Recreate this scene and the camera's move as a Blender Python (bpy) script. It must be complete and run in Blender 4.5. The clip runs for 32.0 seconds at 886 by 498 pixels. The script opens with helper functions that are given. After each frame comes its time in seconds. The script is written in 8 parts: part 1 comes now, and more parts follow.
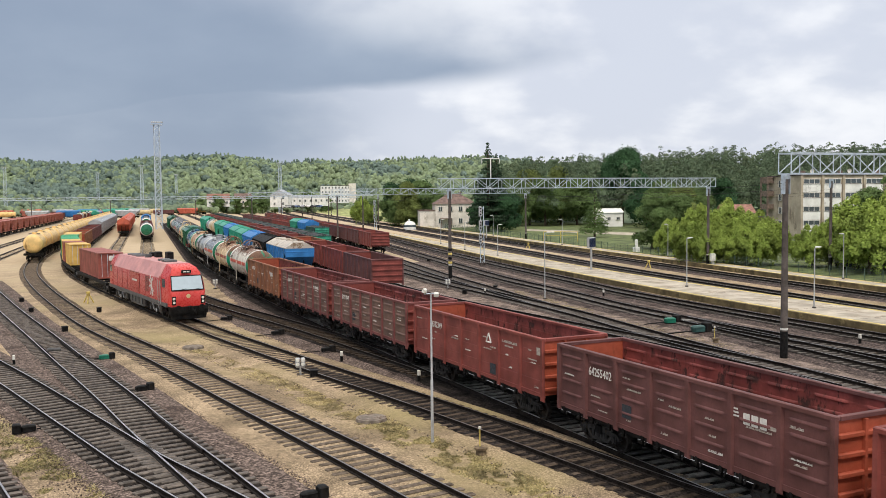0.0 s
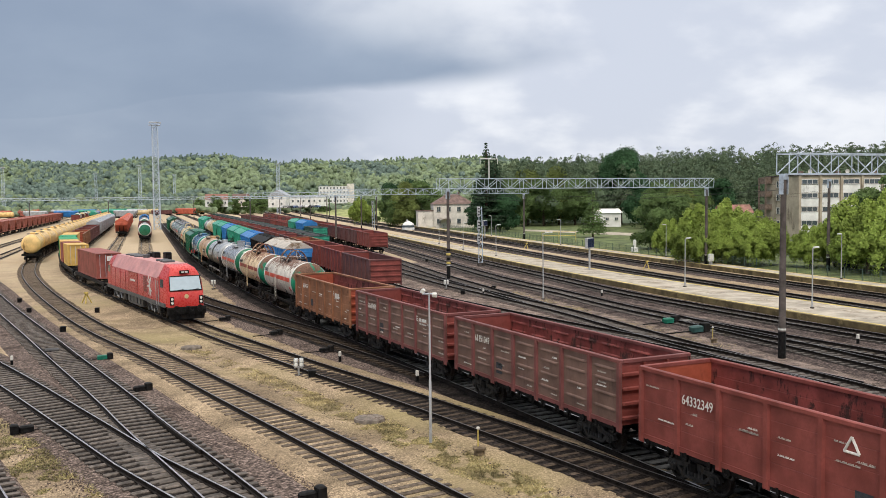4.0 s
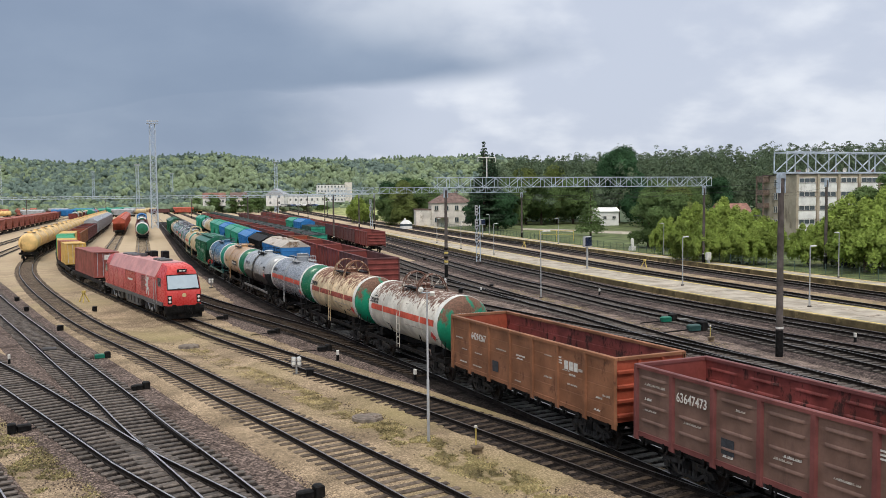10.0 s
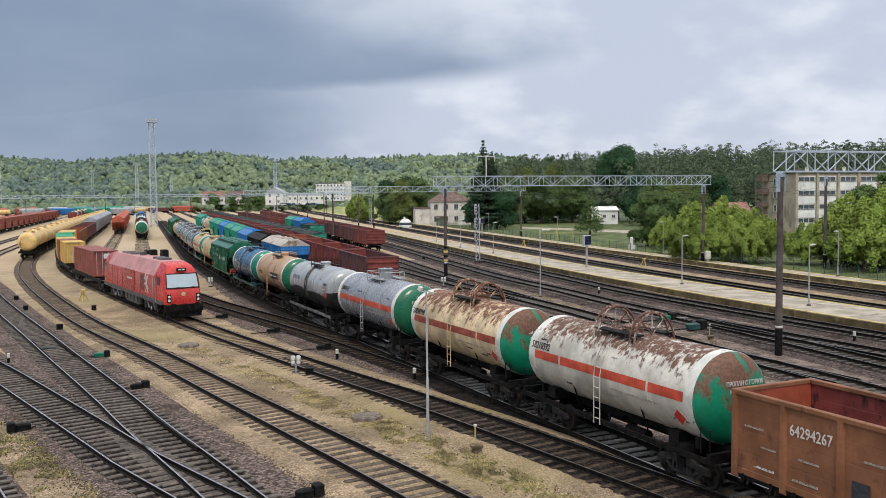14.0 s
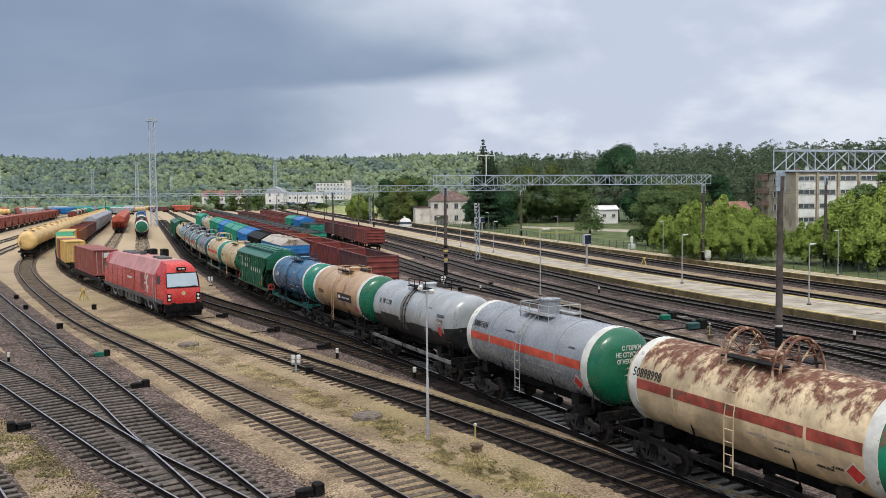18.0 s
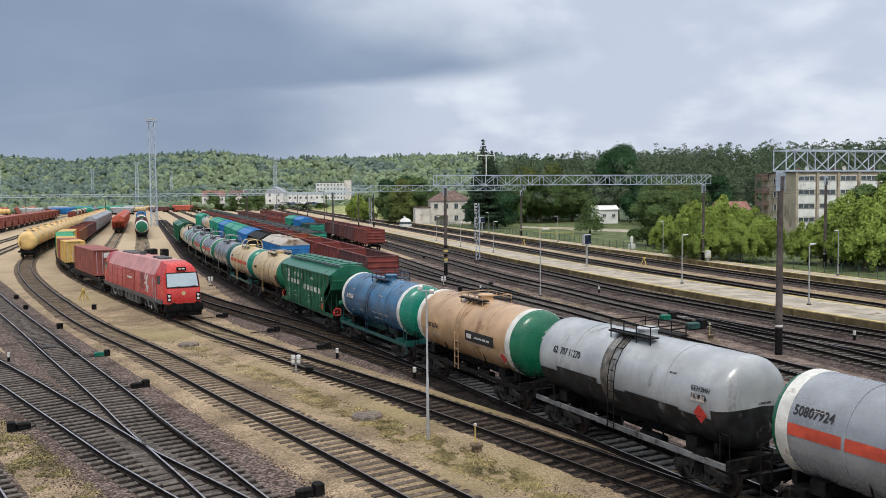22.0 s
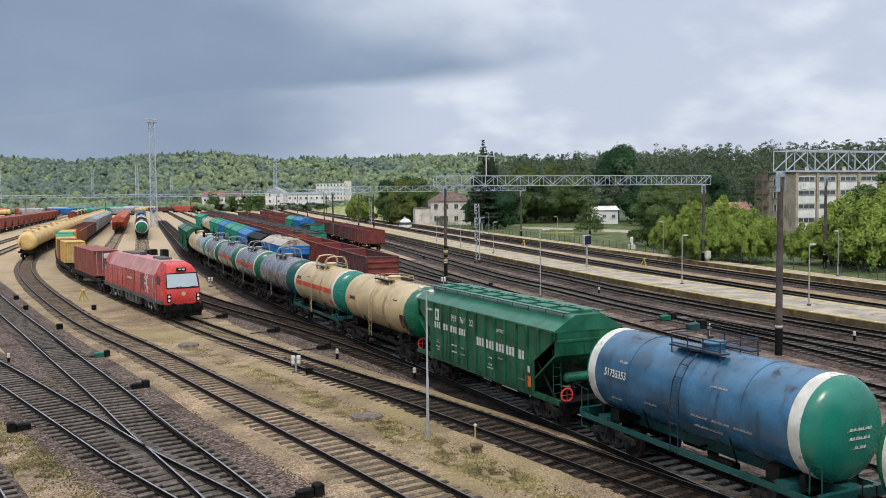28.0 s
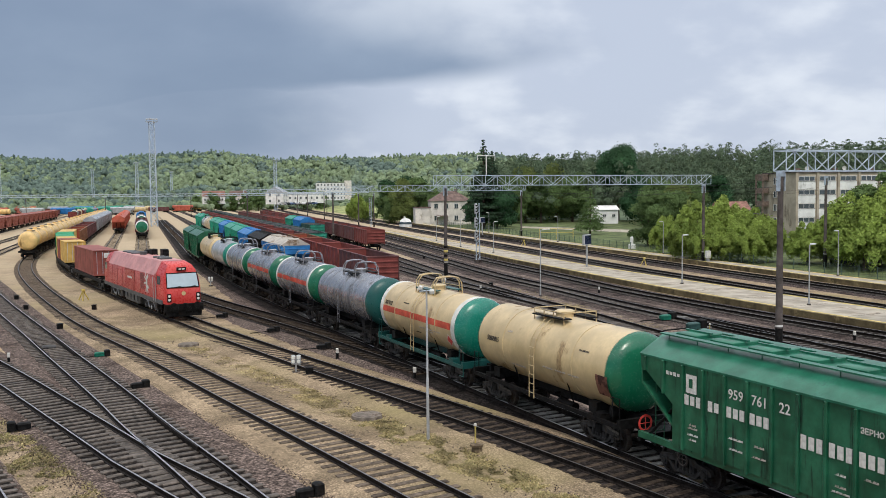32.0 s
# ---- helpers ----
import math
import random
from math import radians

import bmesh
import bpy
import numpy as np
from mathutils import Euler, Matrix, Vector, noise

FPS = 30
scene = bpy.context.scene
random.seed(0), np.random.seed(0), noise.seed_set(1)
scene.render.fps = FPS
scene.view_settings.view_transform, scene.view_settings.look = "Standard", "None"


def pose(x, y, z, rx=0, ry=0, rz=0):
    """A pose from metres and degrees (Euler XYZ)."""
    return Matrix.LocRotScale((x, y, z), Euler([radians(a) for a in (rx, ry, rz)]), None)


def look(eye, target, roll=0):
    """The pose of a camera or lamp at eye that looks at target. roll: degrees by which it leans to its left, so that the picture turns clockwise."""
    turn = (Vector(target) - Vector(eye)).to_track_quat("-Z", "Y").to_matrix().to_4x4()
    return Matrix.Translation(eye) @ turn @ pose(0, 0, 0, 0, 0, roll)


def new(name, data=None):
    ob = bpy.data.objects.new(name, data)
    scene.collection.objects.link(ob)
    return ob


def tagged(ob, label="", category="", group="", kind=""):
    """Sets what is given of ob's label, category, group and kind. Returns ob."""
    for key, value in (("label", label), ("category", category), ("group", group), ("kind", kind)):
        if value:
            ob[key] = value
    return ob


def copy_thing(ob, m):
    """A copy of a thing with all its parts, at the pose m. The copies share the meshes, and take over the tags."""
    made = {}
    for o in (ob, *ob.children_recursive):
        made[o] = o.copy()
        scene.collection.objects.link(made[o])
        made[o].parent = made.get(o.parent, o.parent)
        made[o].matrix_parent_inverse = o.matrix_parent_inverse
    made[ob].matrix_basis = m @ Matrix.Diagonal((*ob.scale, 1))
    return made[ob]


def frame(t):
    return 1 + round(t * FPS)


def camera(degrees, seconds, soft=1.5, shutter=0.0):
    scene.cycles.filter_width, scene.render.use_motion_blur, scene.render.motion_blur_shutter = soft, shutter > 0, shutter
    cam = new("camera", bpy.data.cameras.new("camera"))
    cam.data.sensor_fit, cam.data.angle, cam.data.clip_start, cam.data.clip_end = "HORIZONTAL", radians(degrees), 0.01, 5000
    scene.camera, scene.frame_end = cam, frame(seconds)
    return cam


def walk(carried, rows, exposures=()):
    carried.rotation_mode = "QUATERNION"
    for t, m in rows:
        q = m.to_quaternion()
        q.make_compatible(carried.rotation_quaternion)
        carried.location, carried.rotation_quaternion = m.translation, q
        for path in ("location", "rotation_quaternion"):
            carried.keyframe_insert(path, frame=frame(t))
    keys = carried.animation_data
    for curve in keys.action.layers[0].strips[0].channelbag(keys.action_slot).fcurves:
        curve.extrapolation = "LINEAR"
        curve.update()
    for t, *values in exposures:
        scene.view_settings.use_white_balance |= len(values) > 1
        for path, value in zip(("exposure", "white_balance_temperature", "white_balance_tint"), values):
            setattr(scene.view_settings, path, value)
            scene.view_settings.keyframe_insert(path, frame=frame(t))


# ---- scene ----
CAM_YAW, CAM_PITCH, CAM_ROLL, CAM_H = 25.067, 3.439, -0.61, 9.0
cam = camera(52.95, 32.0, soft=0.5)


def aim(yaw, pitch, roll):
    a, b = radians(yaw), radians(pitch)
    eye = Vector((0, 0, CAM_H))
    return look(eye, eye + 100 * Vector((math.sin(a) * math.cos(b), math.cos(a) * math.cos(b), -math.sin(b))), roll)


# seconds and the small hand-held sway, in degrees of yaw and tilt
SWAY = [(0, -.285, .198), (1, -.255, .198), (2, -.23, .207), (3, -.208, .209), (3.5, -.19, .215), (5.5, -.138, .213), (6, -.118, .215), (7, -.1, .18),
        (8, -.066, .17), (9, -.056, .155), (10, -.034, .13), (11, -.018, .11), (12, -.004, .1), (13, 0, .058), (14.5, .006, .05), (16.5, .014, .042),
        (17, .014, .04), (18, 0, .0), (20, 0, 0), (23, 0, .004), (24, .006, .03), (25.5, .004, .034), (27.5, .004, .036), (29, -.004, .028), (30.5, -.006, .026), (32, -.006, .012)]
walk(cam, [(t, aim(CAM_YAW + y, CAM_PITCH - p, CAM_ROLL)) for t, y, p in SWAY],
     exposures=[(0, 0.38, 6700, 10), (4, 0.33, 6620, 10), (9, 0.2, 6420, 10), (14, 0.16, 6320, 10), (20, 0.15, 6260, 10), (32, 0.14, 6240, 9)])

# ---- light: broken storm clouds, a veiled sun high behind the camera ----
SUN_AZ, SUN_EL = 203.0, 57.0     # compass degrees from +Y over +X, height
world = bpy.data.worlds.new("world")
scene.world = world
world.use_nodes = True
wn, wl = world.node_tree.nodes, world.node_tree.links
wn.clear()


def wmath(op, a, b=None, c=None, clamp=False):
    n = wn.new("ShaderNodeMath")
    n.operation, n.use_clamp = op, clamp
    for i, s in enumerate((a, b, c)):
        if s is None:
            continue
        if isinstance(s, (int, float)):
            n.inputs[i].default_value = s
        else:
            wl.new(s, n.inputs[i])
    return n.outputs[0]


def wsmooth(v, a, b):
    n = wn.new("ShaderNodeMapRange")
    n.interpolation_type = "SMOOTHSTEP"
    wl.new(v, n.inputs[0])
    n.inputs[1].default_value, n.inputs[2].default_value = a, b
    return n.outputs[0]


def wmix(f, a, b):
    n = wn.new("ShaderNodeMix")
    n.data_type = "RGBA"
    wl.new(f, n.inputs[0])
    for s, i in ((a, 6), (b, 7)):
        if isinstance(s, tuple):
            n.inputs[i].default_value = (*s, 1)
        else:
            wl.new(s, n.inputs[i])
    return n.outputs[2]


wtc = wn.new("ShaderNodeTexCoord")
wrot = wn.new("ShaderNodeVectorRotate")      # turn so that +Y is the middle of the view
wrot.rotation_type = "Z_AXIS"
wrot.inputs["Angle"].default_value = radians(CAM_YAW)
wl.new(wtc.outputs["Generated"], wrot.inputs["Vector"])
wsep = wn.new("ShaderNodeSeparateXYZ")
wl.new(wrot.outputs[0], wsep.inputs[0])
wx, wy, wz = wsep.outputs
w_az = wmath("ARCTAN2", wx, wy)              # 0 ahead, + to the right
# flat cloud deck: where the ray meets a plane overhead
wzc = wmath("MAXIMUM", wz, 0.02)
wpx = wmath("DIVIDE", wx, wmath("ADD", wzc, 0.4))
wpy = wmath("DIVIDE", wy, wmath("ADD", wzc, 0.4))
wcomb = wn.new("ShaderNodeCombineXYZ")
wl.new(wpx, wcomb.inputs[0])
wl.new(wpy, wcomb.inputs[1])
wnoise = wn.new("ShaderNodeTexNoise")
wl.new(wcomb.outputs[0], wnoise.inputs["Vector"])
wnoise.inputs["Scale"].default_value, wnoise.inputs["Detail"].default_value, wnoise.inputs["Roughness"].default_value = 1.1, 6, 0.45
wnoise2 = wn.new("ShaderNodeTexNoise")
wl.new(wcomb.outputs[0], wnoise2.inputs["Vector"])
wnoise2.inputs["Scale"].default_value, wnoise2.inputs["Detail"].default_value = 4.0, 6
wn1 = wmath("SUBTRACT", wnoise.outputs[0], 0.5)
wn2 = wmath("SUBTRACT", wnoise2.outputs[0], 0.5)
# the ragged lower edge of the dark storm cloud runs up to the right
w_rag = wmath("ADD", wmath("MULTIPLY", wn1, 0.06), wmath("MULTIPLY", wn2, 0.035))
w_edge = wmath("ADD", wmath("SUBTRACT", wz, wmath("MULTIPLY_ADD", w_az, 0.12, 0.122)), w_rag)
w_above = wsmooth(w_edge, -0.006, 0.02)
w_left = wsmooth(wmath("ADD", w_az, wmath("MULTIPLY_ADD", wn1, 0.35, wmath("MULTIPLY", wz, 0.5))), 0.26, 0.06)
w_rain = wsmooth(wmath("ADD", w_az, wmath("MULTIPLY", wn1, 0.25)), -0.02, -0.25)
w_dark = wmath("MAXIMUM", wmath("MULTIPLY", w_above, w_left), wmath("MULTIPLY", w_rain, 0.95))
w_top = wsmooth(wmath("ADD", wz, wmath("MULTIPLY_ADD", w_az, 0.14, wmath("MULTIPLY", wn1, 0.24))), 0.14, 0.25)
w_dark = wmath("MULTIPLY", w_dark, wmath("MULTIPLY_ADD", w_top, -0.75, 1.0))
w_heap = wsmooth(wmath("ADD", wmath("MULTIPLY", wn1, 0.8), wmath("MULTIPLY", wn2, 0.9)), -0.1, 0.16)
w_light = wmix(w_heap, (0.53, 0.575, 0.675), (0.73, 0.76, 0.82))
w_storm = wmix(wsmooth(wmath("ADD", wn1, wmath("MULTIPLY", wn2, 0.4)), -0.2, 0.25), (0.225, 0.285, 0.39), (0.3, 0.365, 0.47))
w_over = wsmooth(wmath("ADD", wz, wmath("MULTIPLY", wn1, 0.2)), 0.32, 0.7)      # thinner, brighter cloud overhead
w_cloud = wmix(w_over, wmix(w_dark, w_light, w_storm), (1.2, 1.21, 1.22))
sky = wn.new("ShaderNodeTexSky")
sky.sky_type = "NISHITA"
sky.sun_disc, sky.sun_elevation, sky.sun_rotation = False, radians(SUN_EL), radians(SUN_AZ)
sky.dust_density = 3.0
wscale = wn.new("ShaderNodeMix")
wscale.data_type, wscale.blend_type = "RGBA", "MULTIPLY"
wscale.inputs[0].default_value = 1
wl.new(sky.outputs[0], wscale.inputs[6])
wscale.inputs[7].default_value = (0.1, 0.1, 0.1, 1)
wcover = wn.new("ShaderNodeMix")
wcover.data_type = "RGBA"
wcover.inputs[0].default_value = 0.93
wl.new(wscale.outputs[2], wcover.inputs[6])
wl.new(w_cloud, wcover.inputs[7])
wbg = wn.new("ShaderNodeBackground")
wbg.inputs["Strength"].default_value = 1.0
wl.new(wcover.outputs[2], wbg.inputs[0])
wout = wn.new("ShaderNodeOutputWorld")
wl.new(wbg.outputs[0], wout.inputs[0])

sun_data = bpy.data.lights.new("sun", "SUN")
sun_data.energy, sun_data.angle, sun_data.color = 1.5, radians(14.0), (1.0, 0.9, 0.78)
sun = new("sun", sun_data)
_a, _e = radians(SUN_AZ), radians(SUN_EL)
sun.matrix_world = look((0, 0, 60), Vector((0, 0, 60)) - Vector((math.sin(_a) * math.cos(_e), math.cos(_a) * math.cos(_e), math.sin(_e))))

# ---- materials ----
MATS = {}


def material(name, col, rough=0.6, metal=0.0, *more, cell=0.0, spread=0.5, **kw):
    m = MATS.get(name) or surface(name, col, rough, metal, *more, **kw)
    if cell and name not in CELLED:
        CELLED.add(name)
        gravel(m, cell, spread)
    return m


CELLED = set()


def gravel(m, size, spread):
    """Breaks a surface up into single stones of many shades, darker towards the gaps between them."""
    n, l = m.node_tree.nodes, m.node_tree.links
    bs = n["Principled BSDF"]
    src = bs.inputs["Base Color"].links[0].from_socket
    tc = n.new("ShaderNodeTexCoord")
    v = n.new("ShaderNodeTexVoronoi")
    v.inputs["Scale"].default_value = size
    l.new(tc.outputs["Object"], v.inputs["Vector"])
    hs = n.new("ShaderNodeSeparateColor")
    l.new(v.outputs["Color"], hs.inputs[0])
    r = n.new("ShaderNodeMapRange")
    l.new(hs.outputs[0], r.inputs[0])
    r.inputs[3].default_value, r.inputs[4].default_value = 1 - spread, 1 + spread
    # shade in the gaps between stones, put into the colour
    d = n.new("ShaderNodeMapRange")
    l.new(v.outputs["Distance"], d.inputs[0])
    d.inputs[2].default_value, d.inputs[3].default_value, d.inputs[4].default_value = 0.75, 1.15, 0.5
    k = n.new("ShaderNodeMath")
    k.operation = "MULTIPLY"
    l.new(r.outputs[0], k.inputs[0])
    l.new(d.outputs[0], k.inputs[1])
    x = n.new("ShaderNodeMix")
    x.data_type, x.blend_type = "RGBA", "MULTIPLY"
    x.inputs[0].default_value = 1
    l.new(src, x.inputs[6])
    l.new(k.outputs[0], x.inputs[7])
    l.new(x.outputs[2], bs.inputs["Base Color"])


def surface(name, col, rough=0.6, metal=0.0, var=0.12, scale=3.0, bump=0.15, bscale=40.0, second=None, amount=0.0, sscale=1.2, streak=0.0, island=0.0, rnd=0.0, spec=0.4, edge=0.12, rise=None):
    """A worn surface: base colour with fine and coarse variation, patches or runs of a second colour (rust, dirt), roughness and bump."""
    if name in MATS:
        return MATS[name]
    m = bpy.data.materials.new(name)
    m.use_nodes = True
    n, l = m.node_tree.nodes, m.node_tree.links
    bs = n["Principled BSDF"]
    tc = n.new("ShaderNodeTexCoord")
    co = tc.outputs["Object"]
    if rnd:
        oi = n.new("ShaderNodeObjectInfo")
        ad = n.new("ShaderNodeVectorMath")
        ad.operation = "MULTIPLY_ADD"
        l.new(oi.outputs["Random"], ad.inputs[0])
        ad.inputs[1].default_value = (37, 51, 23)
        l.new(co, ad.inputs[2])
        co = ad.outputs[0]

    def noise_tex(s, d, vec=None, r=0.55):
        t = n.new("ShaderNodeTexNoise")
        t.inputs["Scale"].default_value, t.inputs["Detail"].default_value, t.inputs["Roughness"].default_value = s, d, r
        l.new(vec or co, t.inputs["Vector"])
        return t.outputs[0]

    def ramp(v, a, b, lo=0.0, hi=1.0):
        r = n.new("ShaderNodeMapRange")
        r.interpolation_type = "SMOOTHSTEP"
        l.new(v, r.inputs[0])
        for i, x in enumerate((a, b, lo, hi)):
            r.inputs[i + 1].default_value = x
        return r.outputs[0]

    def mix(f, a, b, kind="MIX"):
        x = n.new("ShaderNodeMix")
        x.data_type, x.blend_type = "RGBA", kind
        for s, i in ((f, 0), (a, 6), (b, 7)):
            if isinstance(s, tuple):
                x.inputs[i].default_value = (*s, 1)[:4]
            elif isinstance(s, float):
                x.inputs[i].default_value = s
            else:
                l.new(s, x.inputs[i])
        return x.outputs[2]

    big = noise_tex(scale, 5)
    fine = noise_tex(scale * 9, 4)
    dark = tuple(c * (1 - 2.2 * var) for c in col)
    lite = tuple(min(1, c * (1 + 1.6 * var) + 0.01) for c in col)
    c = mix(ramp(big, 0.3, 0.7), dark, lite)
    c = mix(ramp(fine, 0.35, 0.75, 0, 0.5), c, tuple(x * (1 - var) for x in col))
    if second:
        vec = co
        if streak:
            mp = n.new("ShaderNodeMapping")
            mp.inputs["Scale"].default_value = (1, 1, 1 - streak)
            l.new(co, mp.inputs[0])
            vec = mp.outputs[0]
        pat = noise_tex(sscale, 8, vec, 0.68)
        th = 0.66 - 0.34 * amount
        if rise:      # wear gathers on the upper side of the thing
            sp = n.new("ShaderNodeSeparateXYZ")
            l.new(co, sp.inputs[0])
            ad2 = n.new("ShaderNodeMath")
            ad2.operation = "ADD"
            l.new(pat, ad2.inputs[0])
            l.new(ramp(sp.outputs[2], rise[0], rise[1], -rise[2], rise[2]), ad2.inputs[1])
            pat = ad2.outputs[0]
        msk = ramp(pat, th, th + edge)
        c = mix(msk, c, mix(ramp(fine, 0.3, 0.7), second, tuple(x * 0.55 for x in second)))
        rr = ramp(msk, 0, 1, rough, min(1, rough + 0.3))
        l.new(rr, bs.inputs["Roughness"])
    else:
        l.new(ramp(fine, 0.2, 0.8, max(0.02, rough - 0.12), min(1, rough + 0.12)), bs.inputs["Roughness"])
    if island or rnd:
        if island:
            g = n.new("ShaderNodeNewGeometry")
            src = g.outputs["Random Per Island"]
        else:
            src = oi.outputs["Random"]
        c = mix(1.0, c, mix(src, tuple([1 - (island or rnd)] * 3), tuple([1 + (island or rnd)] * 3)), "MULTIPLY")
    l.new(c, bs.inputs["Base Color"])
    bs.inputs["Metallic"].default_value = metal
    bs.inputs["Specular IOR Level"].default_value = spec
    if bump:
        b = n.new("ShaderNodeBump")
        b.inputs["Strength"].default_value, b.inputs["Distance"].default_value = bump, 0.02
        l.new(noise_tex(bscale, 3), b.inputs["Height"])
        l.new(b.outputs[0], bs.inputs["Normal"])
    MATS[name] = m
    return m


def glass(name, col=(0.05, 0.07, 0.08)):
    if name not in MATS:
        m = material(name, col, 0.08, 0, 0.02, bump=0.0, spec=0.8)
    return MATS[name]


RUST = (0.11, 0.045, 0.022)
M_RAIL = material("rail_steel", (0.015, 0.011, 0.009), 0.6, 0.2, 0.2, 6, spec=0.1)
M_RAILTOP = material("rail_head", (0.2, 0.19, 0.19), 0.4, 0.8, 0.15, 4, 0.05)
M_RAILSHINE = material("worn_rail_head", (0.46, 0.45, 0.46), 0.34, 0.85, 0.15, 4, 0.05)
M_SLEEPER = material("sleeper_wood", (0.12, 0.094, 0.073), 0.9, 0, 0.25, 5, 0.5, 25, (0.19, 0.15, 0.11), 0.4, 3.0, rnd=0.3, spec=0.1)
M_SLEEPER_D = material("sleeper_tarred", (0.098, 0.08, 0.067), 0.7, 0, 0.3, 5, 0.5, 25, (0.135, 0.112, 0.095), 0.4, 3.0, rnd=0.3)
M_SLEEPER_C = material("sleeper_concrete", (0.12, 0.108, 0.1), 0.9, 0, 0.2, 4, 0.3, 40, (0.1, 0.08, 0.06), 0.4, 2.0, rnd=0.18, spec=0.1)
M_BALLAST = material("ballast_stone", (0.195, 0.147, 0.126), 0.95, 0, 0.35, 7, 1.0, 13, (0.12, 0.088, 0.075), 0.45, 0.5, cell=13.0, spread=0.65, spec=0.1)
M_BALLAST_M = material("ballast_brown", (0.115, 0.086, 0.077), 0.95, 0, 0.35, 7, 1.0, 13, (0.05, 0.036, 0.031), 0.45, 0.5, cell=13.0, spread=0.65, spec=0.1)
M_BALLAST_D = material("ballast_oily", (0.03, 0.023, 0.02), 0.9, 0, 0.35, 7, 1.0, 13, (0.014, 0.011, 0.01), 0.55, 0.5, cell=13.0, spread=0.65, spec=0.1)
M_BLACK = material("black_steel", (0.007, 0.0068, 0.007), 0.6, 0.1, 0.25, 5, 0.3, 30, (0.03, 0.023, 0.019), 0.35, 2.0, spec=0.12)
M_WHEEL = material("wheel_steel", (0.045, 0.04, 0.037), 0.45, 0.5, 0.25, 5, 0.2, 30, (0.05, 0.035, 0.028), 0.5, 3.0, spec=0.2)
M_SLEEPER_B = material("sleeper_brown", (0.065, 0.048, 0.036), 0.9, 0, 0.3, 5, 0.5, 25, (0.12, 0.09, 0.062), 0.4, 3.0, rnd=0.3, spec=0.1)
M_SLEEPER_L = material("sleeper_pale_concrete", (0.19, 0.185, 0.175), 0.9, 0, 0.2, 4, 0.3, 40, (0.12, 0.1, 0.085), 0.4, 2.0, rnd=0.2, spec=0.1)
M_BOGIE = material("bogie_grey", (0.04, 0.038, 0.037), 0.55, 0.1, 0.25, 5, 0.3, 30, (0.075, 0.06, 0.048), 0.35, 3.0, spec=0.2)
M_WHITE = material("white_lettering", (0.64, 0.63, 0.6), 0.6, 0, 0.08, 8, 0.05)
M_GALV = material("galvanised_steel", (0.5, 0.58, 0.66), 0.5, 0.3, 0.12, 3, 0.1)
M_LAMPGREY = material("pole_grey", (0.42, 0.43, 0.44), 0.5, 0.3, 0.1, 2, 0.1)
M_CONCRETE = material("weathered_concrete", (0.1, 0.085, 0.078), 0.9, 0, 0.2, 1.5, 0.4, 30, (0.045, 0.037, 0.033), 0.45, 0.8, 0.85, spec=0.15)
M_PLATFORM = material("platform_slab", (0.39, 0.345, 0.28), 0.85, 0, 0.16, 0.6, 0.3, 20, (0.33, 0.275, 0.21), 0.4, 0.4)
M_EDGEPAVE = material("mossy_edge_paving", (0.12, 0.09, 0.04), 0.9, 0, 0.25, 0.8, 0.4, 20, (0.3, 0.23, 0.11), 0.4, 0.5)
M_YELLOW = material("edge_yellow", (0.58, 0.45, 0.13), 0.8, 0, 0.2, 2)


